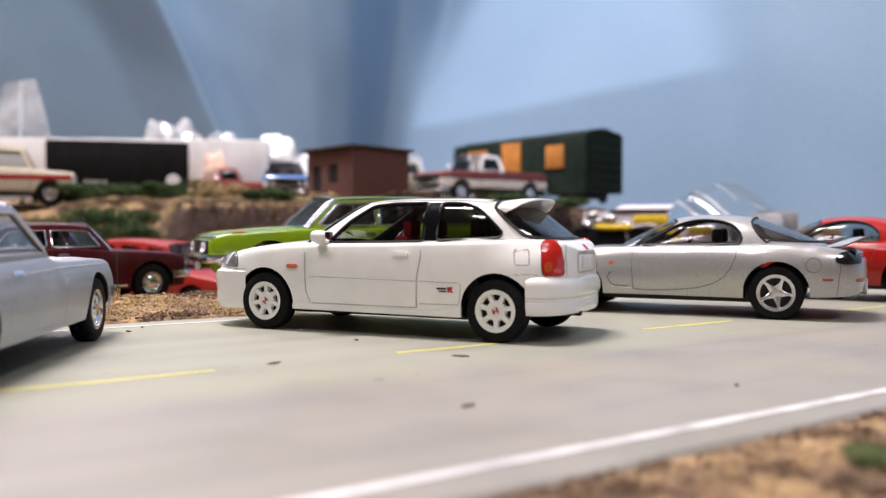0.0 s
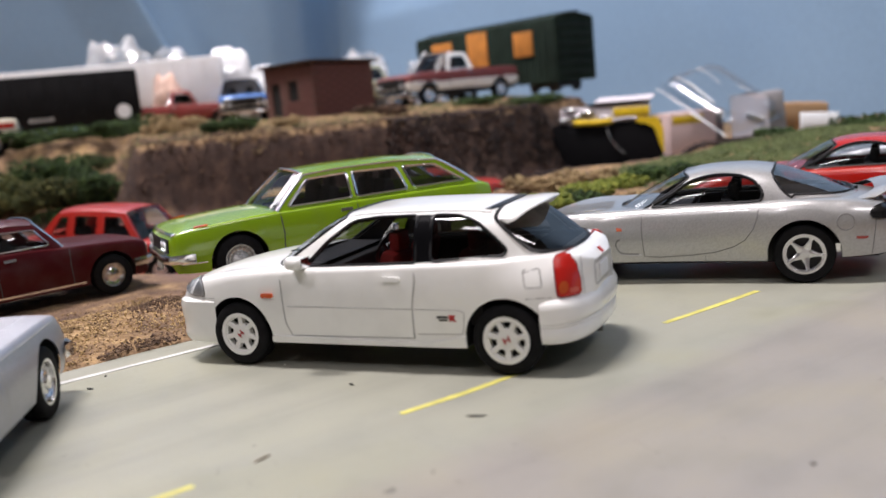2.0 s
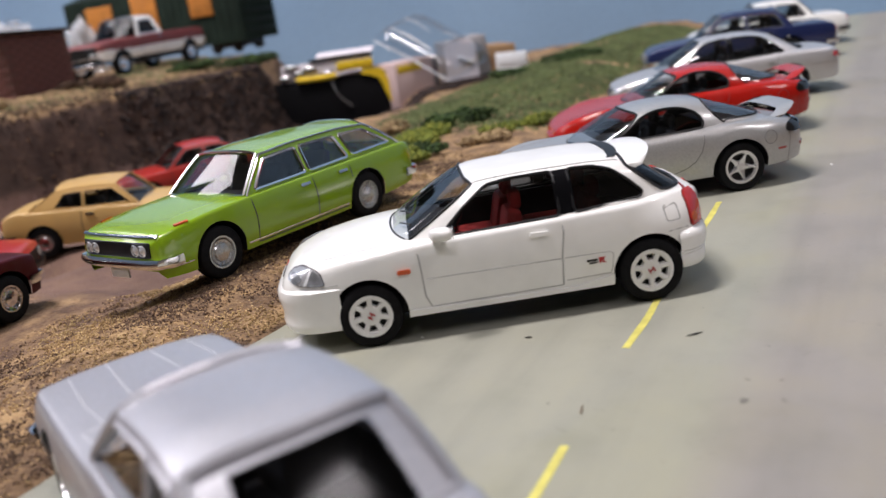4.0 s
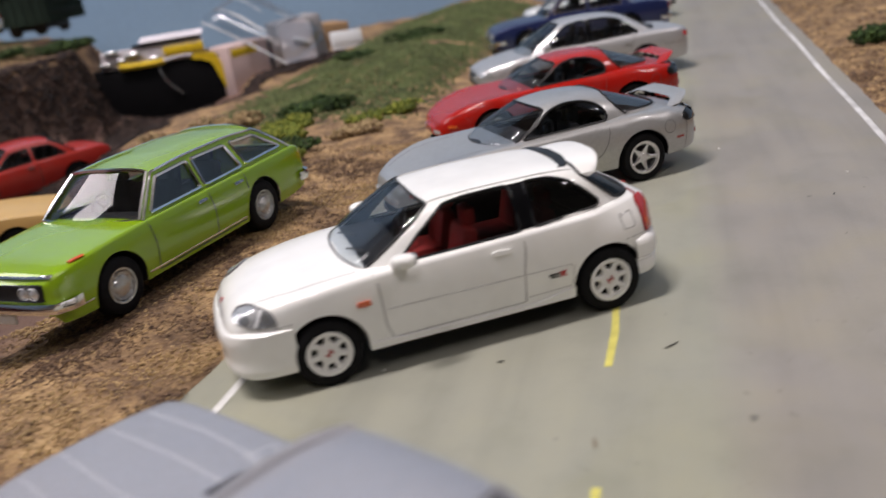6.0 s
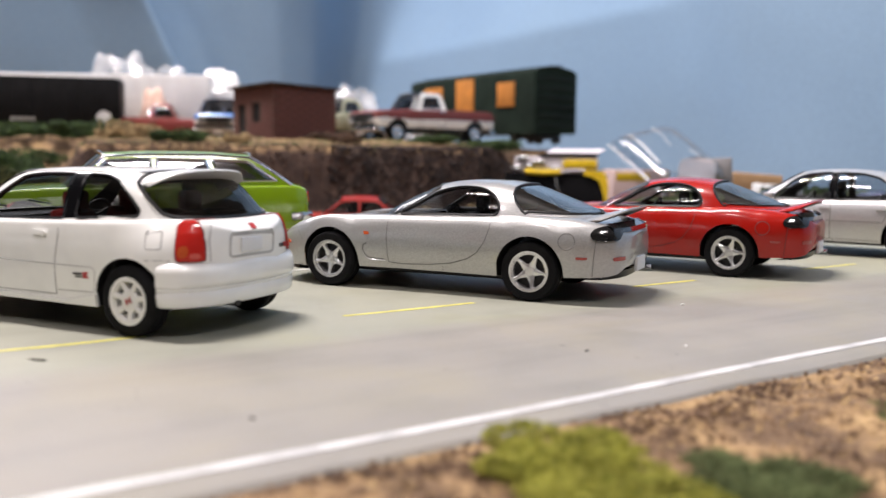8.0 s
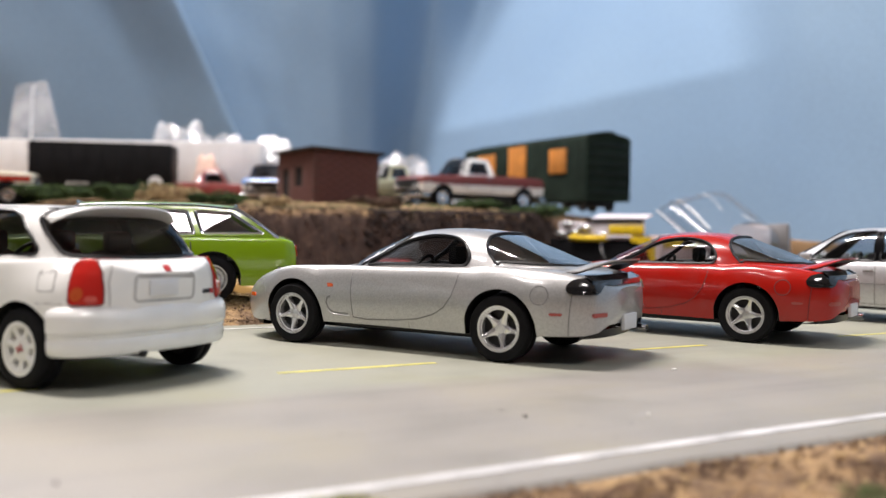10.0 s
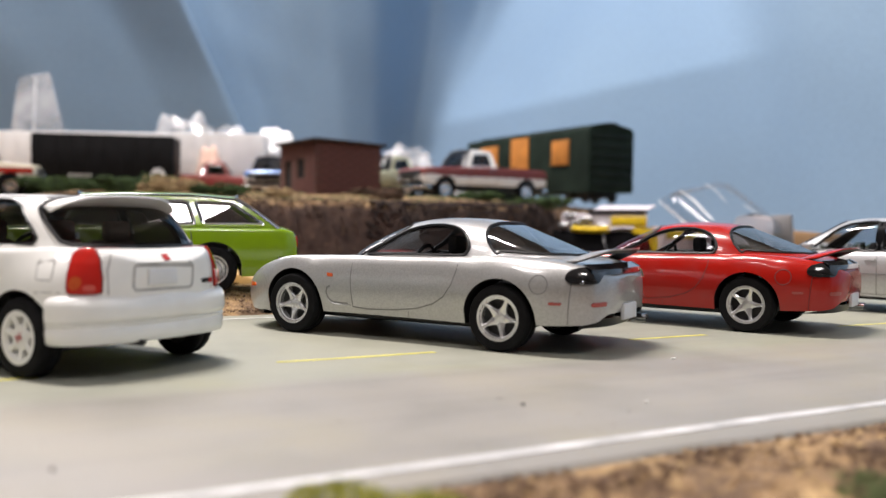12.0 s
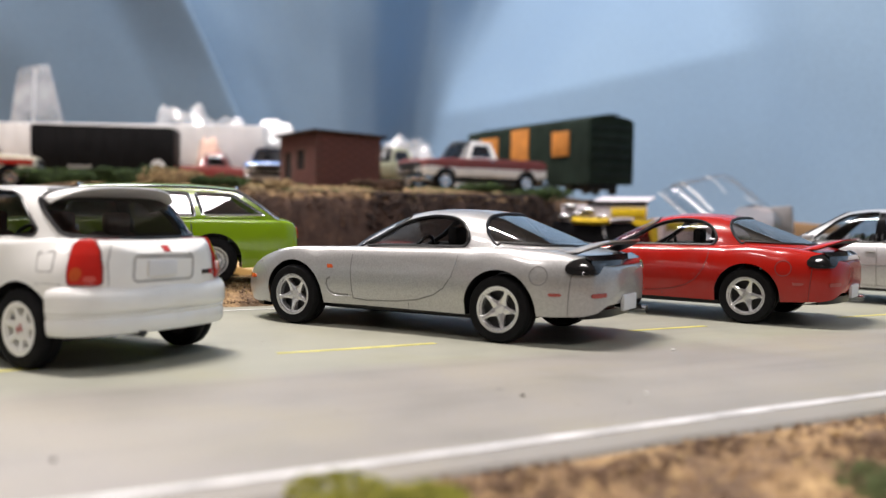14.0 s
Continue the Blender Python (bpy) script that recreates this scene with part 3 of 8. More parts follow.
def domed_cabin(root, s, sh, bm, colour, belt, wbelt):
    """The upper works of the rounded cars: one domed shell with the windows let into it. Returns the bodywork that fittings are laid on."""
    c = s["cabin"]
    dome = Dome(c)
    windows = [rounded(w, s.get("round", 0.05), 5) for w in c["windows"]]
    pillar, rear = sorted(c["pillar"]), sorted(c["rear"])
    pz, px = [q[0] for q in pillar], [q[1] for q in pillar]
    rz, rx = [q[0] for q in rear], [q[1] for q in rear]
    k = np.linspace(0, math.pi, 190)
    xs = dome.x1 + (dome.x0 - dome.x1) * (0.35 * (1 - np.cos(k)) / 2 + 0.65 * k / math.pi)
    m = 52
    rows = [[(x, y, z) for y, z in dome.arch(float(x), m)] for x in xs]

    def region(x, y, z):
        if x > float(np.interp(z, pz, px)):
            return "windscreen"
        if x < float(np.interp(z, rz, rx)) and z > c["rear_low"](x):
            return "rear_window"
        for i, w in enumerate(windows):
            if in_outline((x, z), w):
                return "L%d" % i if y > 0 else "R%d" % i
        if any(in_outline((x, z), w) for w in c.get("posts", [])):
            return "post"
        return "paint"

    cells = {}
    for i in range(len(xs) - 1):
        for j in range(2 * m):
            quad = (rows[i][j], rows[i][j + 1], rows[i + 1][j + 1], rows[i + 1][j])
            mid = [sum(q[a] for q in quad) / 4 for a in range(3)]
            cells.setdefault(region(*mid), []).append((i, j))

    def sheet(keys, inset=0.0, grow=False):
        b, made = bmesh.new(), {}
        keys = set(keys)
        if grow:
            keys |= {(i + a, j + q) for i, j in keys for a in (-1, 0, 1) for q in (-1, 0, 1) if 0 <= i + a < len(xs) - 1 and 0 <= j + q < 2 * m}

        def vert(i, j):
            if (i, j) not in made:
                x, y, z = rows[i][j]
                made[i, j] = b.verts.new((x, y * (1 - inset * 1.4), z - inset * 0.9))
            return made[i, j]

        for i, j in sorted(keys):
            b.faces.new((vert(i, j), vert(i, j + 1), vert(i + 1, j + 1), vert(i + 1, j)))
        bmesh.ops.remove_doubles(b, verts=b.verts, dist=0.0004)
        return b

    shell = sheet(cells["paint"])
    tree_bm = bm.copy()
    me_tmp = bpy.data.meshes.new("tmp")
    shell.to_mesh(me_tmp)
    tree_bm.from_mesh(me_tmp)
    bpy.data.meshes.remove(me_tmp)
    bvh = BVHTree.FromBMesh(tree_bm)
    tree_bm.free()
    part("body", bm, colour, root)
    part("roof", shell, colour, root, smooth=60)
    part("headliner", sheet(cells["paint"], 0.03), INTERIOR, root, "dark lining of the cabin", 60)
    if "post" in cells:
        part("window_post", sheet(cells["post"], 0.001, True), POST_BLACK, root, "black window post", 60)
    glass = s.get("glass", GLASS)
    seal = s.get("seal", 0.014)
    flip = lambda pts: [Vector((q.x, -q.y, q.z)) for q in pts]
    for key in sorted(cells):
        if key in ("paint", "post"):
            continue
        mat = {"windscreen": s.get("screen", glass), "rear_window": s.get("backlight", glass)}.get(key) or s["side_glass"][int(key[1:])]
        pane = part(key if len(key) > 3 else "side_window", sheet(cells[key], 0.007, True), mat, root, "", 60)
        b = bmesh.new()
        if key == "windscreen":
            e = dome.edge(pillar)
            foot = [Vector((x, dome.at("yb", x), dome.at("zb", x) + 0.006)) for x in np.linspace(e[0].x, dome.x1, 24)]
            tube(b, foot[::-1] + e[1:] + flip(e[1:-1])[::-1] + flip(foot), seal)
        elif key == "rear_window":
            e = dome.edge([q for q in rear if q[0] >= c["rear_foot"]])
            low = [Vector((x, dome.y(x, c["rear_low"](x)), c["rear_low"](x))) for x in np.linspace(e[0].x, dome.x0 + 0.004, 30)]
            tube(b, low[::-1] + e[1:] + flip(e[1:-1])[::-1] + flip(low), seal * 1.2)
        else:
            w = windows[int(key[1:])]
            sg = 1 if key[0] == "L" else -1
            tube(b, [Vector((u, sg * (dome.y(u, v) + 0.001), v)) for u, v in w + w[:1]], s.get("frame", 0.014))
        part("window_trim", b, s.get("trim", BLACK), pane)
    # shelf under the windscreen and the dark floor of the rear deck
    b = bmesh.new()
    for x0, x1 in ((dome.x1 - 0.01, c["dash"]), (c["deck"], dome.x0 + 0.02)):
        line = np.linspace(x0, x1, 12)
        grid_faces(b, [[b.verts.new((x, 0.96 * dome.at("yb", x) * q, dome.at("zb", x) + 0.012)) for q in np.linspace(-1, 1, 9)] for x in line])
    part("shelf", b, INTERIOR, root, "black shelves below the front and rear glass")
    return bvh


def car(name, s, x, y, turn, colour, label, category="model car", z=0.0, tilt=(0, 0), group="parked model cars", scale=1.0):
    root = thing(name, x, y, z, turn, label, category, group, tilt=tilt)
    if scale != 1.0:
        root.matrix_basis = root.matrix_basis @ Matrix.Scale(scale, 4)
    sh, bm, wells = build_body(s)
    belt = lambda xx: sh.at("sh", xx)
    wbelt = lambda xx: sh.side(xx, belt(xx)) - s.get("tuck", 0.03)
    bvh = (domed_cabin if "cabin" in s else panel_cabin)(root, s, sh, bm, colour, belt, wbelt)
    A0, A1, C1, C0 = s["A0"], s["A1"], s["C1"], s["C0"]
    # wheels, arches, floor
    for xw in (s["xf"], s["xr"]):
        for sg in (1, -1):
            put_wheel(root, xw, sg * s["track"], s["r"], s.get("tyre", 0.2), s["style"], 0, s.get("logo"))
    b = bmesh.new()
    for sg in (1, -1):
        for xw in (s["xf"], s["xr"]):
            pts = sorted((a, c) for a, c in wells if abs(a - xw) <= s["ra"] + 1e-6)
            rows = [[b.verts.new((a, sg * (sh.side(a, c) - 0.012), c)), b.verts.new((a, sg * (sh.side(a, c) - 0.45), c))] for a, c in pts]
            grid_faces(b, rows)
    ends = (s["bot"][0][0], s["bot"][-1][0])
    box(b, s["xr"] - 0.10, s["xf"] + 0.10, -s["track"] + 0.2, s["track"] - 0.2, s.get("floor", 0.17), 0.5, 0.03)
    box(b, min(ends) + 0.15, max(ends) - 0.15, -s["track"] + 0.2, s["track"] - 0.2, s.get("floor", 0.17) + 0.19, 0.5, 0.03)
    lo = s["xr"] + s["ra"], s["xf"] - s["ra"]
    box(b, lo[0], lo[1], -sh.at("w", 0) * 0.80, sh.at("w", 0) * 0.80, s.get("floor", 0.17) + 0.04, 0.48)
    part("underbody", b, BLACK, root, "black plastic underbody and wheel wells")
    # seats, dashboard, steering wheel
    b = bmesh.new()
    xm = (A1[0] + C1[0]) / 2
    box(b, A0[0] - 0.45, A0[0] - 0.08, -wbelt(0) + 0.08, wbelt(0) - 0.08, 0.5, A0[1] - 0.03, 0.04)
    hw = wbelt(xm) - 0.06
    box(b, C0[0] + 0.1, A0[0] - 0.1, -hw, hw, 0.40, 0.55)
    for sg in (1, -1):
        box(b, C1[0] + 0.1, A0[0] - 0.2, sg * hw - 0.02, sg * hw + 0.02, 0.45, belt(xm) - 0.03)
    part("dashboard", b, INTERIOR, root)
    for row_x in s.get("seats", [0.05, -0.75]):
        for sg in (1, -1):
            b = bmesh.new()
            box(b, row_x - 0.08, row_x + 0.42, sg * 0.33 - 0.22, sg * 0.33 + 0.22, 0.5, 0.68, 0.05)
            box(b, row_x - 0.14, row_x + 0.02, sg * 0.33 - 0.22, sg * 0.33 + 0.22, 0.6, s.get("seat_z", 1.08), 0.06, Matrix.Translation((row_x, 0, 0.6)) @ Matrix.Rotation(radians(-14), 4, "Y") @ Matrix.Translation((-row_x, 0, -0.6)))
            box(b, row_x - 0.24, row_x - 0.13, sg * 0.33 - 0.12, sg * 0.33 + 0.12, s.get("seat_z", 1.08) - 0.04, s.get("seat_z", 1.08) + 0.14, 0.04)
            part("seat", b, s.get("seat", INTERIOR), root)
    b = bmesh.new()
    ring_tube(b, Vector((A0[0] - 0.55, s.get("drive", -1) * 0.35, A0[1] - 0.02)), 0.17, 0.02, radians(65))
    part("steering_wheel", b, BLACK, root)
    return root, sh, bvh


def tube(bm, pts, r, n=5):
    """A thin rod along points."""
    rows = []
    for i, p in enumerate(pts):
        d = (pts[min(i + 1, len(pts) - 1)] - pts[max(i - 1, 0)])
        if d.length < 1e-6:
            continue
        q = d.to_track_quat("Z", "Y")
        rows.append([bm.verts.new(p + q @ Vector((r * math.cos(a), r * math.sin(a), 0))) for a in np.linspace(0, 2 * math.pi, n, endpoint=False)])
    for a, b in zip(rows, rows[1:]):
        for i in range(n):
            bm.faces.new((a[i], a[(i + 1) % n], b[(i + 1) % n], b[i]))
    if len(rows) > 1 and (pts[0] - pts[-1]).length > 1e-5:
        bm.faces.new(rows[0][::-1])
        bm.faces.new(rows[-1])


def ring_tube(bm, centre, radius, r, lean):
    m = Matrix.Translation(centre) @ Matrix.Rotation(lean, 4, "Y")
    tube(bm, [m @ Vector((radius * math.cos(a), radius * math.sin(a), 0)) for a in np.linspace(0, 2 * math.pi, 19)], r)
    for a in (0, 2.1, 4.2):
        tube(bm, [m @ Vector((0, 0, 0)), m @ Vector((radius * math.cos(a), radius * math.sin(a), 0))], r * 0.9)


def decal(root, bvh, name, mat, aim, outline, label="", lift=0.012, r=0.02, sides=None):
    """A piece laid on the body, on one face or on both sides."""
    for a in sides or [aim]:
        b = bmesh.new()
        patch(b, bvh, a, rounded(outline, r) if r else outline, lift)
        part(name, b, mat, root, label)


def seams(root, bvh, lines, mat=SEAM, width=0.016):
    """Panel gaps: each line is a part of its own."""
    for aim, line, *rest in lines:
        b = bmesh.new()
        ribbon(b, bvh, aim, line, rest[0] if rest else width, 0.004)
        if b.verts:
            part("panel_gap", b, mat, root)
        else:
            b.free()


def blocky(root, name, mat, dims, bevel=0.02, label="", m=None):
    b = bmesh.new()
    box(b, *dims, bevel, m)
    return part(name, b, mat, root, label)


def arc(cx, cz, rx, rz, a0, a1, n=10):
    return [(cx + rx * math.cos(radians(a)), cz + rz * math.sin(radians(a))) for a in np.linspace(a0, a1, n)]


# ---- the lie of the land: u along the road, v across it, towards the cliff ----
D2, N2 = Vector((0.768, 0.640)), Vector((-0.640, 0.768))
ROAD_NEAR, ROAD_FAR = 2.72, 10.0


def uv_of(x, y):
    return x * D2.x + y * D2.y, x * N2.x + y * N2.y


def xy_of(u, v):
    return u * D2.x + v * N2.x, u * D2.y + v * N2.y


def ease(a, b, x):
    t = min(max((x - a) / (b - a), 0.0), 1.0)
    return t * t * (3 - 2 * t)


CLIFF = [(-40, 24.0), (-13.5, 24.6), (-10.0, 25.0), (-8.6, 25.2), (-4.5, 26.6), (0.0, 28.6), (2.2, 29.7), (2.9, 31.2), (3.2, 34.4), (4.9, 36.5), (5.8, 60.0)]


def behind_cliff(x, y):
    """Signed distance from the foot of the cliff; positive on the high side."""
    best, sign = 1e9, 1
    for (ax, ay), (bx, by) in zip(CLIFF, CLIFF[1:]):
        dx, dy = bx - ax, by - ay
        t = min(max(((x - ax) * dx + (y - ay) * dy) / (dx * dx + dy * dy), 0), 1)
        d = math.hypot(x - ax - t * dx, y - ay - t * dy)
        if d < best:
            best, sign = d, 1 if dx * (y - ay) - dy * (x - ax) > 0 else -1
    return best * sign


def land(x, y):
    u, v = uv_of(x, y)
    rough = 0.045 * noise.fractal(Vector((x * 1.7, y * 1.7, 3.1)), 0.9, 2.0, 4) 
    fine = 0.02 * noise.noise(Vector((x * 9, y * 9, 0.3)))
    if v < ROAD_NEAR:
        k = ease(ROAD_NEAR, ROAD_NEAR - 0.5, v)
        return -0.03 + k * (0.06 + rough * 1.3 + fine + 0.10 * ease(1.8, -1.5, v))
    if v < ROAD_FAR:
        return -0.03
    edge = ease(ROAD_FAR - 0.02, ROAD_FAR + 0.5, v)
    left = ease(11.0, 8.0, u)
    # shoulder, falling to the sunken track on the left and rising to a grassy mound on the right
    shoulder = 0.04 + 0.15 * ease(10.1, 11.0, v)
    sunk = ease(11.6 + 0.25 * (u - 6), 13.3 + 0.25 * (u - 6), v)
    low = shoulder - (0.42 + shoulder) * sunk
    # a shelf beside the maroon saloon, before the track falls away
    shelf = shoulder - (0.15 + shoulder) * ease(11.2, 13.0, v) - 0.27 * ease(15.7, 17.2, v)
    low += (shelf - low) * ease(7.4, 5.6, u)
    mound = 0.06 + 0.44 * ease(10.2, 12.6, v) * ease(16.2, 21, u) * ease(16.4, 13.4, v) + 0.08 * ease(10.2, 11.5, v)
    z = low * left + mound * (1 - left)
    back = ease(17, 20, v) * (1 - left)
    z = z * (1 - back) + 0.0 * back
    s = behind_cliff(x, y) + 0.28 * noise.fractal(Vector((x * 0.7, y * 0.7, 9.0)), 0.8, 2.0, 4)
    wide = 0.75 + 4.3 * ease(-8.8, -11.0, x)
    up = ease(0.0, wide, s) ** 0.85
    top = 1.72 + 0.3 * ease(1.0, 4.0, s) * max(ease(30.0, 32.5, y), ease(-15.5, -13.0, x))
    z = z + (top - z) * up
    z -= (0.5 * ease(13.2, 15.5, v) * ease(17.0, 13.5, u) + 0.45 * ease(17.3, 19.3, v) * ease(19.5, 16.5, u)) * ease(9.0, 11.5, u) * (1 - up)
    z -= 0.27 * ease(16.4, 17.7, v) * ease(9.5, 8.2, u) * (1 - up)
    z -= 0.37 * ease(2.9, 1.7, math.hypot(x + 3.5, y - 20.3)) * (1 - up)
    z -= 0.75 * ease(3.6, 1.7, math.hypot(x - 3.3, y - 28.7)) * (1 - up)
    return z + edge * (rough * 0.9 + fine)


def ground_sheet():
    us = list(np.arange(-9, 24, 0.16))
    us = list(np.linspace(-60, -9.6, 26)) + us + list(np.linspace(25, 80, 26))
    vs = list(np.arange(-1.6, 2.9, 0.10)) + [3.2, 5.0, 7.0, 9.0, 9.8] + list(np.arange(9.96, 32, 0.16))
    vs = list(np.linspace(-45, -2.2, 18)) + vs + list(np.linspace(33, 75, 22))
    verts, faces = [], []
    for v in vs:
        for u in us:
            x, y = xy_of(u, v)
            verts.append((x * K, y * K, land(x, y) * K))
    n = len(us)
    for j in range(len(vs) - 1):
        for i in range(n - 1):
            faces.append((j * n + i, j * n + i + 1, (j + 1) * n + i + 1, (j + 1) * n + i))
    me = bpy.data.meshes.new("ground")
    me.from_pydata(verts, [], faces)
    for p in me.polygons:
        p.use_smooth = True
    me.materials.append(DIRT)
    return tagged(new("ground", me), "diorama ground of scattered brown and tan earth with a cut cliff", "ground", kind="structure")


def dirt_material():
    m, nt, b = material("diorama_earth")
    big = tex(nt, "ShaderNodeTexNoise", 26, Detail=5.0, Roughness=0.6)
    mid = tex(nt, "ShaderNodeTexNoise", 130, Detail=6.0, Roughness=0.65)
    grain = tex(nt, "ShaderNodeTexVoronoi", 1300)
    soil = ramp(nt, mid.outputs[0], [(0.32, (0.075, 0.046, 0.028)), (0.46, (0.18, 0.112, 0.062)), (0.58, (0.34, 0.222, 0.110)), (0.75, (0.50, 0.345, 0.17))])
    speck = ramp(nt, grain.outputs["Color"], [(0.15, (0.6, 0.55, 0.5)), (0.6, (1, 1, 1)), (0.95, (1.0, 0.95, 0.85))])
    earth = mixed(nt, soil.outputs[0], speck.outputs[0], 0.8, "MULTIPLY")
    # steep faces show raw brown earth
    g = nt.nodes.new("ShaderNodeNewGeometry")
    sep = nt.nodes.new("ShaderNodeSeparateXYZ")
    nt.links.new(g.outputs["Normal"], sep.inputs[0])
    steep = ramp(nt, sep.outputs["Z"], [(0.55, (1, 1, 1)), (0.82, (0, 0, 0))])
    raw = ramp(nt, mid.outputs[0], [(0.3, (0.024, 0.013, 0.010)), (0.55, (0.058, 0.033, 0.024)), (0.75, (0.13, 0.078, 0.052))])
    earth = mixed(nt, earth, raw.outputs[0], steep.outputs[0])
    # the sunken track is trodden red-brown
    place = nt.nodes.new("ShaderNodeTexCoord")
    low = nt.nodes.new("ShaderNodeSeparateXYZ")
    nt.links.new(place.outputs["Object"], low.inputs[0])
    deep = nt.nodes.new("ShaderNodeMapRange")
    for k, v in (("From Min", -0.0012), ("From Max", -0.0040), ("To Min", 0.0), ("To Max", 0.85)):
        deep.inputs[k].default_value = v
    nt.links.new(low.outputs["Z"], deep.inputs["Value"])
    trodden = ramp(nt, big.outputs[0], [(0.3, (0.085, 0.048, 0.040)), (0.7, (0.17, 0.098, 0.078))])
    earth = mixed(nt, earth, trodden.outputs[0], deep.outputs[0])
    nt.links.new(earth, b.inputs["Base Color"])
    b.inputs["Roughness"].default_value = 0.95
    bump(nt, b, grain.outputs["Distance"], 0.0004, 0.8)
    return m


def road_material():
    """Hand-painted grey road: warmer near lane, cooler far lane, brush marks, smudges and scuffs."""
    m, nt, b = material("painted_road")
    c = nt.nodes.new("ShaderNodeTexCoord")
    sep = nt.nodes.new("ShaderNodeSeparateXYZ")
    nt.links.new(c.outputs["Object"], sep.inputs[0])
    big = tex(nt, "ShaderNodeTexNoise", 22, Detail=4.0, Roughness=0.55)
    mid = tex(nt, "ShaderNodeTexNoise", 85, Detail=6.0, Roughness=0.6)
    fine = tex(nt, "ShaderNodeTexNoise", 1500, Detail=3.0)
    wob = nt.nodes.new("ShaderNodeMath")
    wob.operation = "MULTIPLY_ADD"
    wob.inputs[1].default_value = 0.006
    nt.links.new(big.outputs[0], wob.inputs[0])
    nt.links.new(sep.outputs["Y"], wob.inputs[2])
    lane = ramp(nt, wob.outputs[0], [(0.0852, (0, 0, 0)), (0.0872, (1, 1, 1))])
    tone = mixed(nt, (0.250, 0.236, 0.213), (0.270, 0.273, 0.226), lane.outputs[0])
    smudge = ramp(nt, big.outputs[0], [(0.36, (0.94, 0.94, 0.94)), (0.5, (1, 1, 1)), (0.66, (1.03, 1.03, 1.0))])
    col = mixed(nt, tone, smudge.outputs[0], 1.0, "MULTIPLY")
    blot = ramp(nt, mid.outputs[0], [(0.3, (0.88, 0.89, 0.88)), (0.5, (1, 1, 1)), (0.72, (1.05, 1.04, 1.0))])
    col = mixed(nt, col, blot.outputs[0], 1.0, "MULTIPLY")
    # brush strokes along the road and faint yellowed patches
    drawn = nt.nodes.new("ShaderNodeMapping")
    drawn.inputs["Scale"].default_value = (12, 150, 1)
    drawn.inputs["Rotation"].default_value = (0, 0, 0.06)
    nt.links.new(c.outputs["Object"], drawn.inputs["Vector"])
    stroke = nt.nodes.new("ShaderNodeTexNoise")
    stroke.inputs["Scale"].default_value, stroke.inputs["Detail"].default_value = 1.0, 5.0
    nt.links.new(drawn.outputs[0], stroke.inputs["Vector"])
    brushed = ramp(nt, stroke.outputs[0], [(0.30, (0.90, 0.905, 0.91)), (0.48, (1, 1, 1)), (0.70, (1.05, 1.045, 1.03))])
    col = mixed(nt, col, brushed.outputs[0], 1.0, "MULTIPLY")
    aged = tex(nt, "ShaderNodeTexNoise", 34, Detail=3.0, Distortion=1.2)
    yellowed = ramp(nt, aged.outputs[0], [(0.48, (1, 1, 1)), (0.66, (1.02, 1.01, 0.94))])
    col = mixed(nt, col, yellowed.outputs[0], 1.0, "MULTIPLY")
    scratch = tex(nt, "ShaderNodeTexNoise", 240, Detail=2.0, Distortion=2.5)
    dark = ramp(nt, scratch.outputs[0], [(0.215, (0.5, 0.5, 0.51)), (0.262, (1, 1, 1))])
    col = mixed(nt, col, dark.outputs[0], 1.0, "MULTIPLY")
    nt.links.new(col, b.inputs["Base Color"])
    rr = nt.nodes.new("ShaderNodeMapRange")
    rr.inputs["To Min"].default_value, rr.inputs["To Max"].default_value = 0.42, 0.62
    nt.links.new(mid.outputs[0], rr.inputs["Value"])
    nt.links.new(rr.outputs[0], b.inputs["Roughness"])
    bump(nt, b, fine.outputs[0], 0.00006, 0.5)
    return m


DIRT = dirt_material()
ROAD = road_material()
YELLOW_LINE = plain("yellow_road_paint", (0.54, 0.50, 0.12), 0.5, 0, 0.2, 400)
WHITE_LINE = plain("white_road_paint", (0.53, 0.53, 0.53), 0.6, 0, 0.30, 200)
FAINT_LINE = plain("worn_white_paint", (0.56, 0.56, 0.54), 0.6, 0, 0.22, 220)

ground_sheet()


def strip(bm, points, width, z0, z1):
    """A flat band along points in road coordinates, with thickness; uneven edges as laid by hand."""
    rows = []
    for i, p in enumerate(points):
        p = Vector(p)
        d = (Vector(points[min(i + 1, len(points) - 1)]) - Vector(points[max(i - 1, 0)])).normalized()
        s = Vector((-d.y, d.x)) * width / 2 * (1 + 0.16 * noise.noise(Vector((p.x * 3.1, p.y * 3.1, width))))
        a, b = p + s, p - s
        rows.append([bm.verts.new((a.x, a.y, z0)), bm.verts.new((a.x, a.y, z1)), bm.verts.new((b.x, b.y, z1)), bm.verts.new((b.x, b.y, z0))])
    grid_faces(bm, rows)
    bm.faces.new(rows[0])
    bm.faces.new(rows[-1][::-1])


TURN = math.degrees(math.atan2(D2.y, D2.x))
b = bmesh.new()
rows = []
for u in np.arange(-30, 60, 0.3):
    w0, w1 = 0.05 * noise.noise(Vector((u * 1.3, 0, 0))), 0.07 * noise.noise(Vector((u * 1.1, 7, 0)))
    rows.append([b.verts.new((u, ROAD_NEAR - 0.06 + w0, -0.06)), b.verts.new((u, ROAD_NEAR + w0, -0.004)), b.verts.new((u, ROAD_NEAR + 0.05 + w0, 0)), b.verts.new((u, ROAD_FAR - 0.05 + w1, 0)), b.verts.new((u, ROAD_FAR + w1, -0.004)), b.verts.new((u, ROAD_FAR + 0.06 + w1, -0.06))])
grid_faces(b, rows)
road = tagged(link_mesh("road", b, ROAD, 30), "hand-painted grey model road with worn patches", "road", kind="structure")
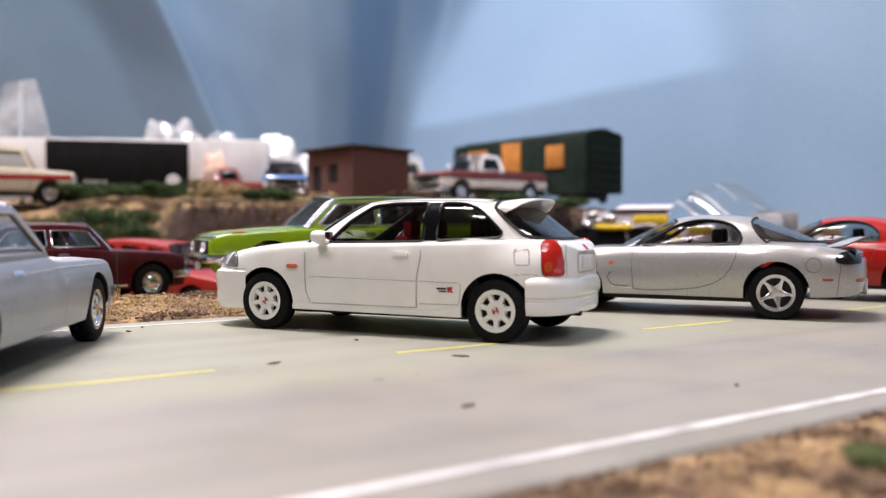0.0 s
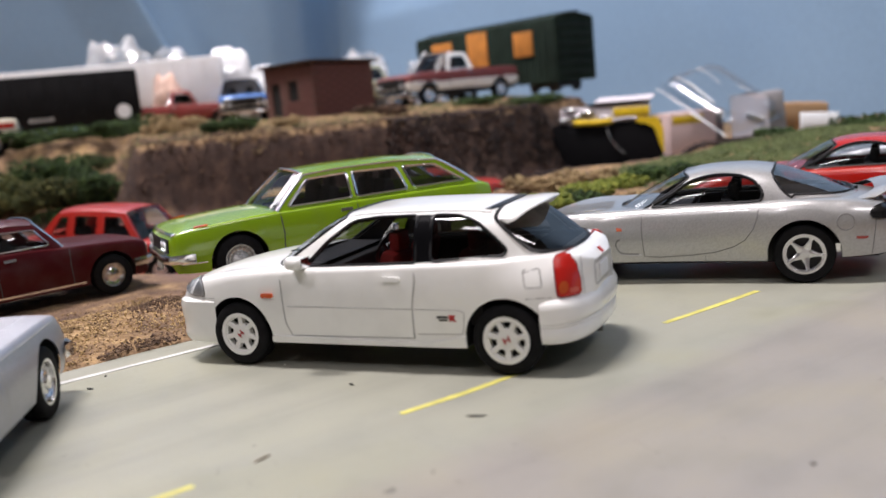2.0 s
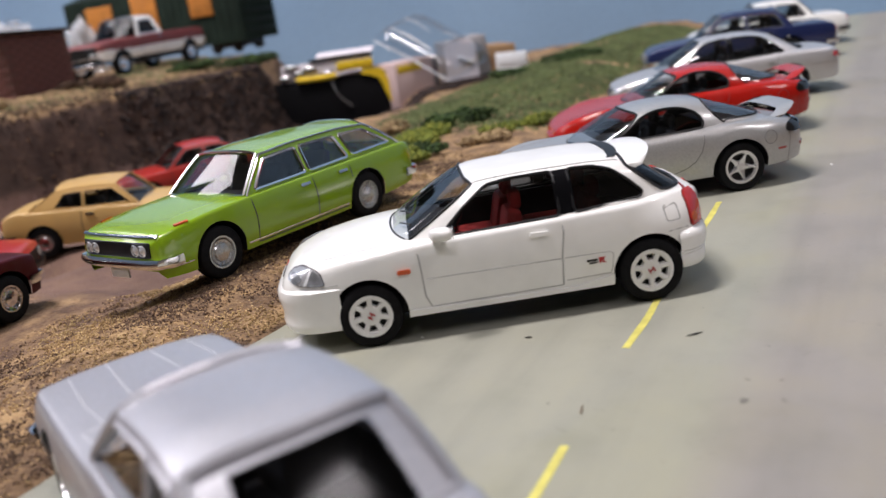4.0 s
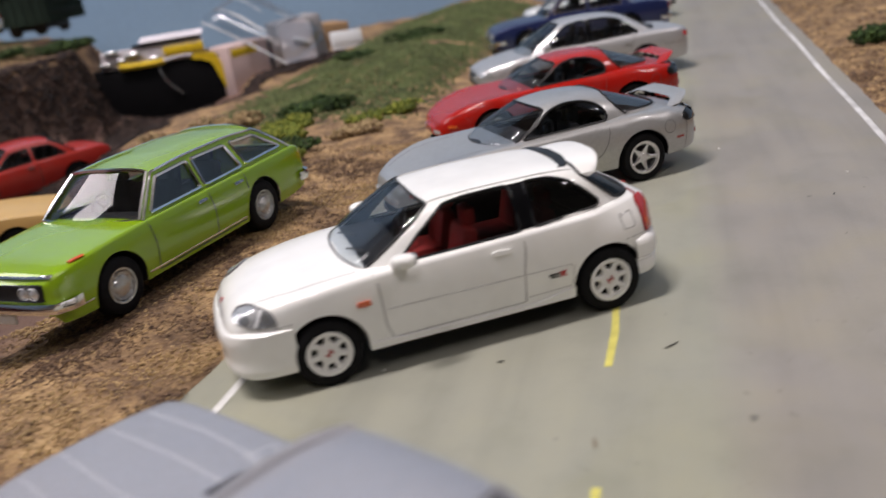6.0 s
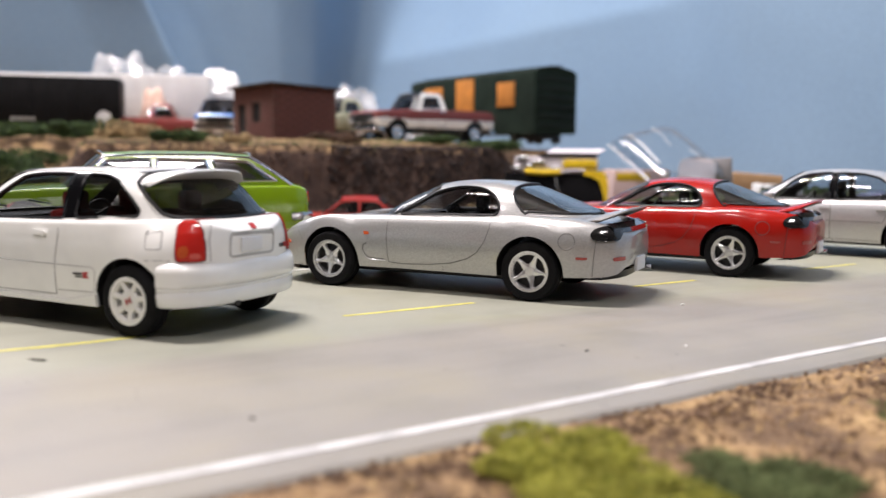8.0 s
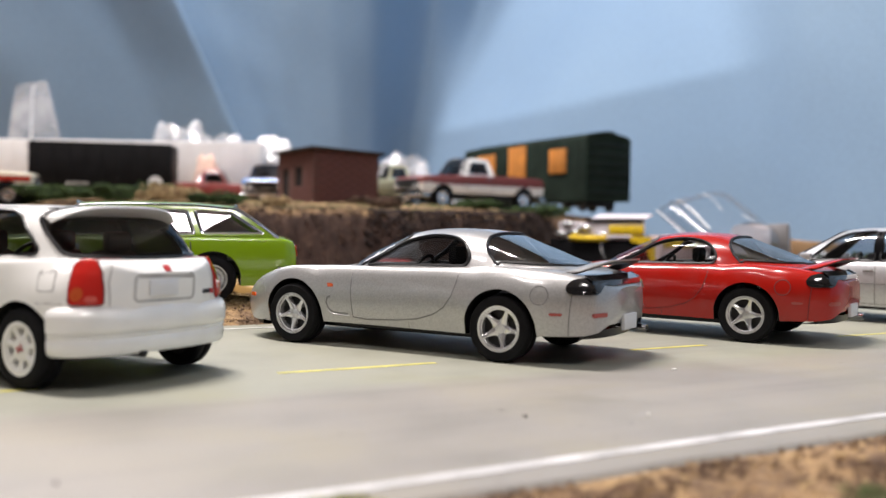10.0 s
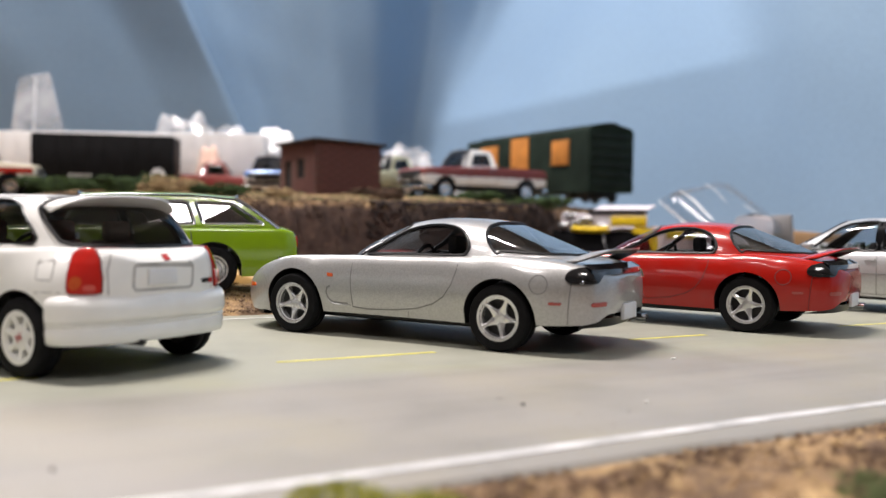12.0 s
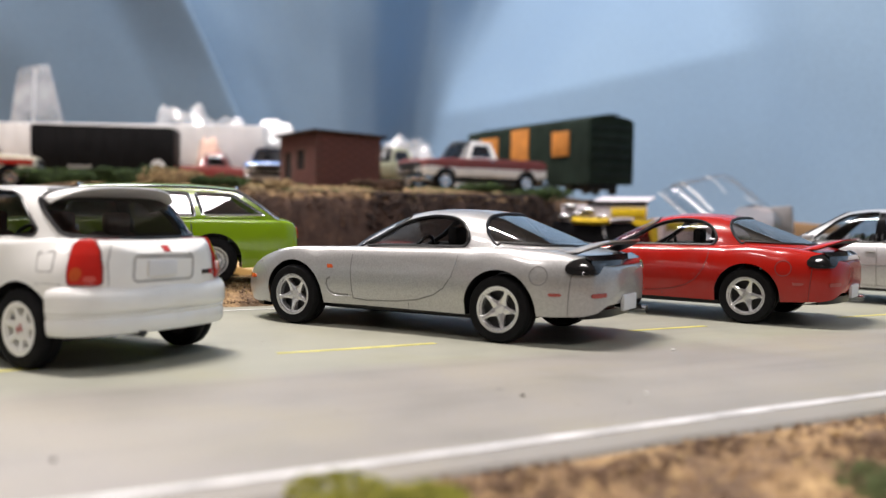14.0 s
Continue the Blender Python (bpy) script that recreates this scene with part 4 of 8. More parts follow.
road.matrix_basis = pose(0, 0, 0, 0, 0, TURN)
for name, line, width, mat, label in (
        ("edge_line", [(u, 3.02 - 0.05 * math.exp(-((u - 7.6) / 2.2) ** 2) + 0.012 * math.sin(u * 0.9)) for u in np.arange(-20, 50, 0.35)], 0.085, WHITE_LINE, "white painted edge line along the road"),
        ("far_edge_line", [(u, 9.57 + 0.015 * math.sin(u * 0.8)) for u in np.arange(-20, 50, 0.35)], 0.075, FAINT_LINE, "worn white edge line along the shoulder")):
    b = bmesh.new()
    strip(b, line, width, 0.0005, 0.006)
    ob = tagged(link_mesh(name, b, mat, 0), label, "road marking", kind="structure")
    ob.matrix_basis = road.matrix_basis.copy()
for u0, u1, bend in ((1.55, 3.06, 0.03), (4.69, 5.92, 0.05), (7.745, 9.25, 0.02), (11.57, 12.63, 0.0), (14.83, 16.1, 0.03), (18.2, 19.5, 0.0), (-1.6, -0.1, 0.02)):
    b = bmesh.new()
    strip(b, [(u0 + (u1 - u0) * k, 6.31 + bend * (abs(k - 0.55) - 0.3)) for k in np.linspace(0, 1, 7)], 0.068, 0.0005, 0.003)
    ob = tagged(link_mesh("yellow_dash", b, YELLOW_LINE, 0), "bright yellow dash of tape on the road", "road marking", "dashes of the centre line", "structure")
    ob.matrix_basis = road.matrix_basis.copy()


# ---- backdrop cloth and the room ----
def cloth_material():
    m, nt, b = material("blue_backdrop_cloth")
    big = tex(nt, "ShaderNodeTexNoise", 3.2, Detail=3.0)
    weave = tex(nt, "ShaderNodeTexNoise", 420, Detail=4.0)
    r = ramp(nt, big.outputs[0], [(0.3, (0.175, 0.285, 0.425)), (0.7, (0.23, 0.35, 0.48))])
    w = ramp(nt, weave.outputs[0], [(0.3, (0.92, 0.92, 0.92)), (0.7, (1, 1, 1))])
    nt.links.new(mixed(nt, r.outputs[0], w.outputs[0], 1.0, "MULTIPLY"), b.inputs["Base Color"])
    b.inputs["Roughness"].default_value = 0.85
    bump(nt, b, weave.outputs[0], 0.0005, 0.4)
    return m


CLOTH = cloth_material()
# plan of the hung sheet: x, y, how far the point leans to the side with height, and how far it leans back
SHEET = [(-75, 20, 0, -0.24), (-48, 38, 0, -0.24), (-33, 46, 0, -0.24), (-21.5, 50.6, -0.33, -0.27), (-19.0, 51.4, -0.34, -0.34), (-17.8, 51.9, -0.35, -0.375), (-17.6, 52.2, -0.35, -0.375), (-20.6, 53.2, -0.35, -0.28), (-19.8, 53.9, -0.35, -0.17), (-17.0, 54.1, -0.35, -0.17), (-14, 53.9, -0.2, -0.17),
         (-11.4, 54.2, -0.05, -0.17), (-9.3, 55.5, 0.05, -0.17), (-8.2, 57.4, 0.1, -0.10), (-7.3, 58.0, 0.12, -0.04), (-6.3, 57.0, 0.12, 0.02), (-5, 55.4, 0.12, 0.08), (2, 49.6, 0, 0.13), (10.3, 43.0, 0.02, 0.13), (11.2, 41.9, 0.02, 0.13),
         (12.2, 40.3, 0.02, 0.13), (16.5, 36.2, 0, 0.13), (21, 31.0, 0, 0.13), (26, 24, 0, 0.13), (33, 14, 0, 0.13), (38, -8, 0, 0.13)]


def backdrop():
    """A sheet hung behind the scene, creased where it is pinned and in soft folds between."""
    fine = []
    for a, c in zip(SHEET, SHEET[1:]):
        n = max(2, int(math.hypot(c[0] - a[0], c[1] - a[1]) / 0.25))
        fine += [tuple(a[i] + (c[i] - a[i]) * k / n for i in range(4)) for k in range(n)]
    for _ in range(2):
        fine = [fine[0]] + [tuple((p[i] + 2 * q[i] + r[i]) / 4 for i in range(4)) for p, q, r in zip(fine, fine[1:], fine[2:])] + [fine[-1]]
    b = bmesh.new()
    rows = []
    for z in list(np.arange(-1.5, 14, 0.3)) + list(np.linspace(14, 42, 32)):
        row = []
        for x, y, lean, back in fine:
            off = 0.16 * noise.fractal(Vector((x * 0.12, y * 0.12, z * 0.06)), 0.8, 2.0, 3) + 0.10 * noise.noise(Vector((x * 0.22 + z * 0.12, y * 0.2, z * 0.2)))
            off += back * z
            fold = 7.0 + 0.10 * (x + 6)
            off += 0.42 * max(0.0, z - fold) * ease(-7, -4, x) * ease(12, 9, x)
            row.append(b.verts.new((x + lean * (z - 11), y + off, z)))
        rows.append(row)
    grid_faces(b, rows)
    return tagged(link_mesh("backdrop", b, CLOTH, 80), "pale blue cloth backdrop hanging in soft folds", "backdrop", kind="structure")


backdrop()
WALL = plain("room_wall", (0.34, 0.33, 0.31), 0.9, 0, 0.06, 8)
CEILING = plain("room_ceiling", (0.80, 0.80, 0.78), 0.9, 0, 0.04, 8)
FLOOR = plain("room_floor", (0.12, 0.10, 0.085), 0.7, 0, 0.2, 12)


def slab(name, dims, mat, label, category):
    b = bmesh.new()
    box(b, *dims)
    return tagged(link_mesh(name, b, mat, 0, 1.0), label, category, kind="structure")


slab("floor", (-2.4, 2.4, -2.4, 2.4, -0.10, -0.04), FLOOR, "plain dark floor of the room", "floor")
slab("ceiling", (-2.4, 2.4, -2.4, 2.4, 1.55, 1.62), CEILING, "plain white ceiling of the room", "ceiling")
slab("wall_north", (-2.4, 2.4, 2.3, 2.4, -0.04, 1.55), WALL, "plain pale room wall", "wall")
slab("wall_south", (-2.4, 2.4, -2.4, -2.3, -0.04, 1.55), WALL, "plain pale room wall", "wall")
slab("wall_east", (2.3, 2.4, -2.3, 2.3, -0.04, 1.55), WALL, "plain pale room wall", "wall")
slab("wall_west", (-2.4, -2.3, -2.3, 2.3, -0.04, 1.55), WALL, "plain pale room wall", "wall")


# ---- white three-door hatchback ----
HATCH = dict(
    xf=1.31, xr=-1.31, r=0.30, ra=0.355, track=0.735, tyre=0.19, style="seven", logo=BADGE_RED, low=0.05, floor=0.17, crown=2.6,
    upp=[(2.1, 0.06), (1.2, 0.03), (-1.1, 0.035), (-1.45, 0.13), (-1.75, 0.20), (-1.93, 0.16)], rsh=[(2.1, 0.10), (1.5, 0.07), (0.9, 0.05), (0.5, 0.04), (-1.2, 0.04), (-1.6, 0.03), (-1.93, 0.03)],
    bot=[(2.13, 0.32), (2.06, 0.26), (1.7, 0.23), (0.9, 0.235), (-0.9, 0.225), (-1.6, 0.28), (-1.85, 0.32), (-1.92, 0.36)],
    sh=[(2.13, 0.55), (2.10, 0.63), (2.02, 0.71), (1.86, 0.775), (1.6, 0.83), (1.3, 0.868), (1.0, 0.89), (0.5, 0.905), (0, 0.915), (-0.5, 0.93), (-1.2, 0.952), (-1.5, 0.968), (-1.70, 0.968), (-1.80, 0.955), (-1.88, 0.925), (-1.92, 0.89)],
    top=[(2.13, 0.60), (2.10, 0.68), (2.02, 0.765), (1.86, 0.83), (1.6, 0.882), (1.3, 0.918), (1.1, 0.937), (0.9, 0.95), (-0.9, 0.955), (-1.5, 0.972), (-1.70, 0.970), (-1.80, 0.958), (-1.88, 0.932), (-1.92, 0.90)],
    w=[(2.13, 0.45), (2.10, 0.58), (2.01, 0.695), (1.83, 0.775), (1.6, 0.815), (1.3, 0.843), (0, 0.845), (-1.2, 0.845), (-1.5, 0.825), (-1.66, 0.775), (-1.76, 0.71), (-1.84, 0.62), (-1.89, 0.53), (-1.92, 0.44)],
    A0=(0.86, 0.90), A1=(0.24, 1.3), C1=(-1.2, 1.3), C0=(-1.68, 0.955), seats=[0.0, -0.75], seat_z=1.02, seat=RED_SEAT, frame=0.014, seal=0.015, round=0.05,
    side_glass=[GLASS_GREY, GLASS_DEEP], screen=GLASS_BLUE, backlight=GLASS_DEEP, trim=BLACK,
    cabin=dict(n=5.0, tum=0.147, dash=0.5, deck=-1.35,
               yb=[(1.02, 0.0), (1.012, 0.18), (0.985, 0.38), (0.94, 0.54), (0.88, 0.645), (0.79, 0.71), (0.6, 0.748), (0.2, 0.768), (-0.4, 0.772), (-1.0, 0.755), (-1.3, 0.71), (-1.5, 0.635), (-1.65, 0.535), (-1.74, 0.40), (-1.785, 0.22), (-1.80, 0.0)],
               zb=[(1.02, 0.932), (0.90, 0.91), (0.6, 0.898), (0.2, 0.905), (-0.5, 0.925), (-1.2, 0.945), (-1.5, 0.955), (-1.8, 0.945)],
               zr=[(1.02, 0.937), (0.88, 1.01), (0.68, 1.135), (0.48, 1.25), (0.34, 1.318), (0.24, 1.346), (0.08, 1.364), (-0.3, 1.376), (-0.8, 1.372), (-1.12, 1.350), (-1.26, 1.318), (-1.45, 1.20), (-1.62, 1.075), (-1.80, 0.95)],
               windows=[[(0.585, 0.915), (0.345, 1.13), (0.10, 1.296), (-0.12, 1.318), (-0.525, 1.322), (-0.535, 0.945)], [(-0.67, 0.952), (-0.655, 1.322), (-0.90, 1.312), (-1.06, 1.265), (-1.20, 1.155), (-1.325, 1.03), (-1.30, 0.985)]],
               posts=[[(-0.50, 0.94), (-0.49, 1.325), (-0.69, 1.327), (-0.70, 0.945)]],
               pillar=[(0.88, 0.90), (0.91, 0.865), (1.04, 0.655), (1.176, 0.435), (1.27, 0.285), (1.312, 0.215), (1.33, 0.235), (1.345, 0.28), (1.40, 0.45)],
               rear=[(0.96, -1.70), (0.985, -1.58), (1.007, -1.506), (1.15, -1.345), (1.265, -1.215), (1.30, -1.20), (1.40, -1.20)], rear_foot=0.985, rear_low=lambda x: 0.985 if x > -1.6 else 0.985 - 0.10 * (-1.6 - x)))


def bumper(root, x0, reach, half, sign, profile, mat, square=0.62):
    """A bumper that wraps round a car's end; profile rows are (how far it stands out, height)."""
    b = bmesh.new()
    rows = []
    for grow, zz in profile:
        row = []
        for k in np.linspace(-90, 90, 37):
            c_, s_ = max(math.cos(radians(k)), 0.0), math.sin(radians(k))
            row.append(b.verts.new((x0 + sign * (reach + grow) * c_ ** square, (half + min(grow, 0.02)) * math.copysign(abs(s_) ** square, s_), zz)))
        rows.append(row)
    grid_faces(b, rows)
    part("front_bumper" if sign > 0 else "rear_bumper", b, mat, root)


def white_hatchback(x, y, turn):
    root, sh, bvh = car("hatchback_car", HATCH, x, y, turn, WHITE, "white three-door hatchback with white spoked wheels and red seats")
    for sd in ("L", "R"):
        seams(root, bvh, [(sd, [(0.83, 0.89), (0.80, 0.80), (0.79, 0.6), (0.785, 0.42), (0.74, 0.30)]), (sd, [(-0.525, 0.935), (-0.535, 0.80), (-0.50, 0.6), (-0.485, 0.30)]), (sd, [(0.72, 0.30), (0, 0.30), (-0.485, 0.30)], 0.010),
                          (sd, [(0.75, 0.575), (0.1, 0.568), (-0.49, 0.56)], 0.010), (sd, [(-0.52, 0.56), (-0.93, 0.555), (-0.965, 0.53), (-0.95, 0.40), (-0.93, 0.345), (-0.52, 0.34)], 0.008),
                          (sd, rounded([(-1.472, 0.876), (-1.497, 0.735), (-1.628, 0.735), (-1.603, 0.878)], 0.025) + [(-1.475, 0.85)], 0.012),
                          (sd, [(1.56, 0.64), (1.66, 0.635), (1.72, 0.63)], 0.012), (sd, [(-1.50, 0.645), (-1.6, 0.648), (-1.70, 0.645)], 0.012)])
        decal(root, bvh, "side_indicator", LAMP_ORANGE, sd, [(1.01, 0.695), (1.01, 0.652), (0.885, 0.652), (0.885, 0.695)], "orange side indicator", 0.02)
        decal(root, bvh, "door_handle", WHITE, sd, [(-0.23, 0.842), (-0.23, 0.800), (-0.40, 0.798), (-0.40, 0.832)], "", 0.024)
        decal(root, bvh, "side_skirt", WHITE, sd, [(0.95, 0.30), (0.97, 0.232), (-0.98, 0.228), (-0.965, 0.335), (-0.6, 0.265)], "", 0.022)
        lens = [(2.025, 0.722), (1.97, 0.768), (1.87, 0.80), (1.765, 0.80), (1.705, 0.767), (1.688, 0.70), (1.684, 0.655), (1.78, 0.655), (1.87, 0.66), (1.955, 0.688)]
        decal(root, bvh, "headlamp_seal", SEAM_DARK, sd, [(1.85 + (u - 1.85) * 1.05, 0.725 + (v - 0.725) * 1.09) for u, v in lens], "dark gap round the headlamp", 0.005, 0.04)
        decal(root, bvh, "headlamp", LAMP_CLEAR, sd, lens, "clear headlamp", 0.012, 0.04)
        decal(root, bvh, "headlamp_bowl", LAMP_GREY, sd, arc(1.93, 0.728, 0.052, 0.036, 0, 340, 14), "round reflector in the headlamp", 0.017, 0)
        decal(root, bvh, "corner_lamp", LAMP_GREY, sd, [(1.765, 0.785), (1.715, 0.758), (1.70, 0.70), (1.698, 0.667), (1.835, 0.67)], "grey corner lamp", 0.016, 0.02)
        decal(root, bvh, "lamp_divider", PLATE, sd, [(1.79, 0.788), (1.772, 0.788), (1.842, 0.668), (1.872, 0.668)], "bright divider in the headlamp", 0.018, 0)
        decal(root, bvh, "tail_lamp_seal", SEAM_RED, sd, [(-1.705, 0.962), (-1.692, 0.92), (-1.71, 0.84), (-1.724, 0.72), (-1.734, 0.634), (-1.886, 0.630), (-1.881, 0.76), (-1.853, 0.89), (-1.795, 0.965)], "dark red edge of the tail lamp", 0.008, 0.03)
        decal(root, bvh, "tail_lamp", LAMP_RED, sd, [(-1.715, 0.955), (-1.70, 0.92), (-1.718, 0.84), (-1.732, 0.72), (-1.742, 0.642), (-1.879, 0.638), (-1.873, 0.76), (-1.845, 0.885), (-1.79, 0.957)], "red tail lamp", 0.018, 0.03)
        decal(root, bvh, "tail_lamp_amber", LAMP_AMBER, sd, arc(-1.772, 0.715, 0.030, 0.048, 0, 340, 14), "amber round in the tail lamp", 0.021, 0)
        decal(root, bvh, "reversing_lamp", LAMP_PINK, sd, [(-1.81, 0.70), (-1.81, 0.66), (-1.862, 0.66), (-1.862, 0.70)], "pale square in the tail lamp", 0.021)
        for k, (a, b, wd) in enumerate([(-0.715, -0.815, 0.017), (-0.735, -0.815, 0.012)]):
            decal(root, bvh, "badge", BLACK, sd, [(a, 0.503 - 0.028 * k), (a, 0.503 - wd - 0.028 * k), (b, 0.503 - wd - 0.028 * k), (b, 0.503 - 0.028 * k)], "small black badge", 0.006, 0)
        decal(root, bvh, "badge", BADGE_RED, sd, [(-0.825, 0.512), (-0.83, 0.458), (-0.846, 0.458), (-0.85, 0.48), (-0.866, 0.458), (-0.892, 0.458), (-0.868, 0.484), (-0.888, 0.512)], "small red badge", 0.006, 0)
    for sg in (1, -1):
        b = bmesh.new()
        rows = []
        for k, sw, hh, dx in ((-0.075, 0.06, 0.030, 0.0), (-0.05, 0.085, 0.050, 0.0), (0.0, 0.105, 0.062, 0.005), (0.05, 0.095, 0.058, 0.015), (0.085, 0.06, 0.042, 0.03), (0.097, 0.015, 0.012, 0.04)):
            rows.append([b.verts.new((0.575 - dx + sw * math.copysign(abs(math.cos(a)) ** 0.7, math.cos(a)), sg * (0.905 + k), 0.985 + hh * math.copysign(abs(math.sin(a)) ** 0.7, math.sin(a)))) for a in np.linspace(0, 2 * math.pi, 20, endpoint=False)])
        grid_faces(b, rows, True)
        b.faces.new(rows[0])
        b.faces.new(rows[-1])
        box(b, 0.55, 0.66, sg * 0.80 - 0.05, sg * 0.82 + 0.03, 0.905, 0.965, 0.015)
        mirror = part("wing_mirror", b, WHITE, root, "", 50)
        b = bmesh.new()
        box(b, 0.458, 0.468, sg * 0.91 - 0.075, sg * 0.91 + 0.065, 0.94, 1.03, 0.004)
        part("mirror_glass", b, CHROME, mirror, "small mirror pane")
    # bonnet, bumpers, grille
    seams(root, bvh, [("T", [(0.95, 0.69), (1.5, 0.66), (1.85, 0.56)]), ("T", [(0.95, -0.69), (1.5, -0.66), (1.85, -0.56)])], SEAM, 0.012)
    bumper(root, 1.56, 0.575, 0.805, 1, ((-0.16, 0.215), (-0.05, 0.20), (0.0, 0.205), (0.03, 0.25), (0.038, 0.29), (0.026, 0.31), (0.03, 0.40), (0.05, 0.50), (0.05, 0.555), (0.03, 0.60), (-0.02, 0.628), (-0.12, 0.635)), WHITE, 0.56)
    for nm, z0, z1, wide, out, mat_, label in (("grille", 0.625, 0.665, 0.28, 2.118, BLACK, "black slot grille"), ("air_intake", 0.32, 0.40, 0.44, 2.172, BLACK, "black lower intake"), ("number_plate", 0.43, 0.53, 0.17, 2.192, BLACK, "dark plate holder")):
        b = bmesh.new()
        rows = [[b.verts.new((out - d - 0.20 * abs(q * wide / 0.8) ** 3.2, q * wide, zz)) for q in np.linspace(-1, 1, 15)] for d, zz in ((0.05, z0), (0.0, z0 + 0.006), (0.0, z1 - 0.006), (0.05, z1))]
        grid_faces(b, rows)
        part(nm, b, mat_, root, label)
    decal(root, bvh, "emblem", BADGE_RED, "F", [(-0.03, 0.725), (-0.03, 0.69), (0.03, 0.69), (0.03, 0.725)], "", 0.008, 0)
    bumper(root, -1.60, 0.365, 0.797, -1, ((-0.16, 0.285), (-0.05, 0.262), (-0.005, 0.265), (0.010, 0.285), (0.014, 0.33), (0.014, 0.375), (0.004, 0.392), (0.012, 0.402), (0.016, 0.412), (0.006, 0.422), (0.026, 0.437), (0.038, 0.47), (0.036, 0.54), (0.016, 0.585), (-0.01, 0.615), (-0.05, 0.634), (-0.12, 0.642)), WHITE, 0.80)
    seams(root, bvh, [("B", [(-0.50, 0.63), (-0.50, 0.80), (-0.46, 0.92)], 0.012), ("B", [(0.50, 0.63), (0.50, 0.80), (0.46, 0.92)], 0.012), ("B", rounded([(-0.255, 0.85), (-0.25, 0.652), (0.325, 0.652), (0.305, 0.85)], 0.05) + [(-0.255, 0.82)], 0.022)])
    # no real depression here: a grey strip gives the recess its upper shade
    b = bmesh.new()
    box(b, -1.957, -1.93, -0.24, 0.29, 0.822, 0.848, 0.006)
    part("plate_recess", b, SEAM, root, "grey strip for the shade inside the plate recess's upper edge")
    blocky(root, "number_plate", PLATE, (-1.972, -1.94, -0.085, 0.19, 0.688, 0.805), 0.006, "blank white plate")
    decal(root, bvh, "emblem", BADGE_RED, "B", [(-0.028, 0.91), (-0.028, 0.868), (0.028, 0.868), (0.028, 0.91)], "", 0.01, 0)
    decal(root, bvh, "badge", BADGE_RED, "B", [(-0.465, 0.715), (-0.465, 0.675), (-0.51, 0.675), (-0.51, 0.715)], "", 0.008, 0)
    decal(root, bvh, "badge", BLACK, "B", [(-0.36, 0.712), (-0.36, 0.68), (-0.455, 0.68), (-0.455, 0.712)], "", 0.008, 0)
    # roof spoiler
    b = bmesh.new()
    rows = []
    for xx, zz in ((-1.17, 1.350), (-1.26, 1.360), (-1.36, 1.370), (-1.48, 1.372), (-1.54, 1.366), (-1.545, 1.354), (-1.49, 1.333), (-1.38, 1.294), (-1.24, 1.258)):
        rows.append([b.verts.new((xx + 0.17 * abs(k) ** 3, 0.565 * k, zz - 0.03 * k * k - 0.075 * abs(k) ** 5)) for k in np.linspace(-1, 1, 25)])
    grid_faces(b, rows + [rows[0]])
    for side_i in (0, -1):
        b.faces.new([rw[side_i] for rw in rows])
    part("roof_spoiler", b, WHITE, root, "", 50)
    b = bmesh.new()
    rows = [[b.verts.new((xx + 0.10 * abs(k) ** 3, 0.46 * k, zz - 0.022 * k * k)) for k in np.linspace(-1, 1, 15)] for xx, zz in ((-1.125, 1.350), (-1.13, 1.3595), (-1.235, 1.366), (-1.24, 1.356))]
    grid_faces(b, rows)
    part("spoiler_slot", b, BLACK, root, "black slot ahead of the spoiler")
    for sg in (1, -1):
        b = bmesh.new()
        dome = Dome(HATCH["cabin"])
        tube(b, [Vector((xx, sg * dome.y(xx, dome.at("zr", xx) - 0.032), dome.at("zr", xx) - 0.031)) for xx in np.linspace(0.19, -1.16, 26)], 0.007)
        part("roof_gutter", b, SEAM, root)
    b = bmesh.new()
    tube(b, [Vector((-1.7, 0.24, 0.268)), Vector((-1.965, 0.24, 0.268))], 0.036, 12)
    part("exhaust", b, BLACK, root, "dark exhaust pipe")
    for sg in (0.2, -0.3):
        b = bmesh.new()
        tube(b, [Vector((0.96 - 0.2 * abs(sg), sg, 0.975)), Vector((0.86 - 0.2 * abs(sg), sg + 0.35, 1.03))], 0.009)
        part("wiper", b, BLACK, root)
    return root


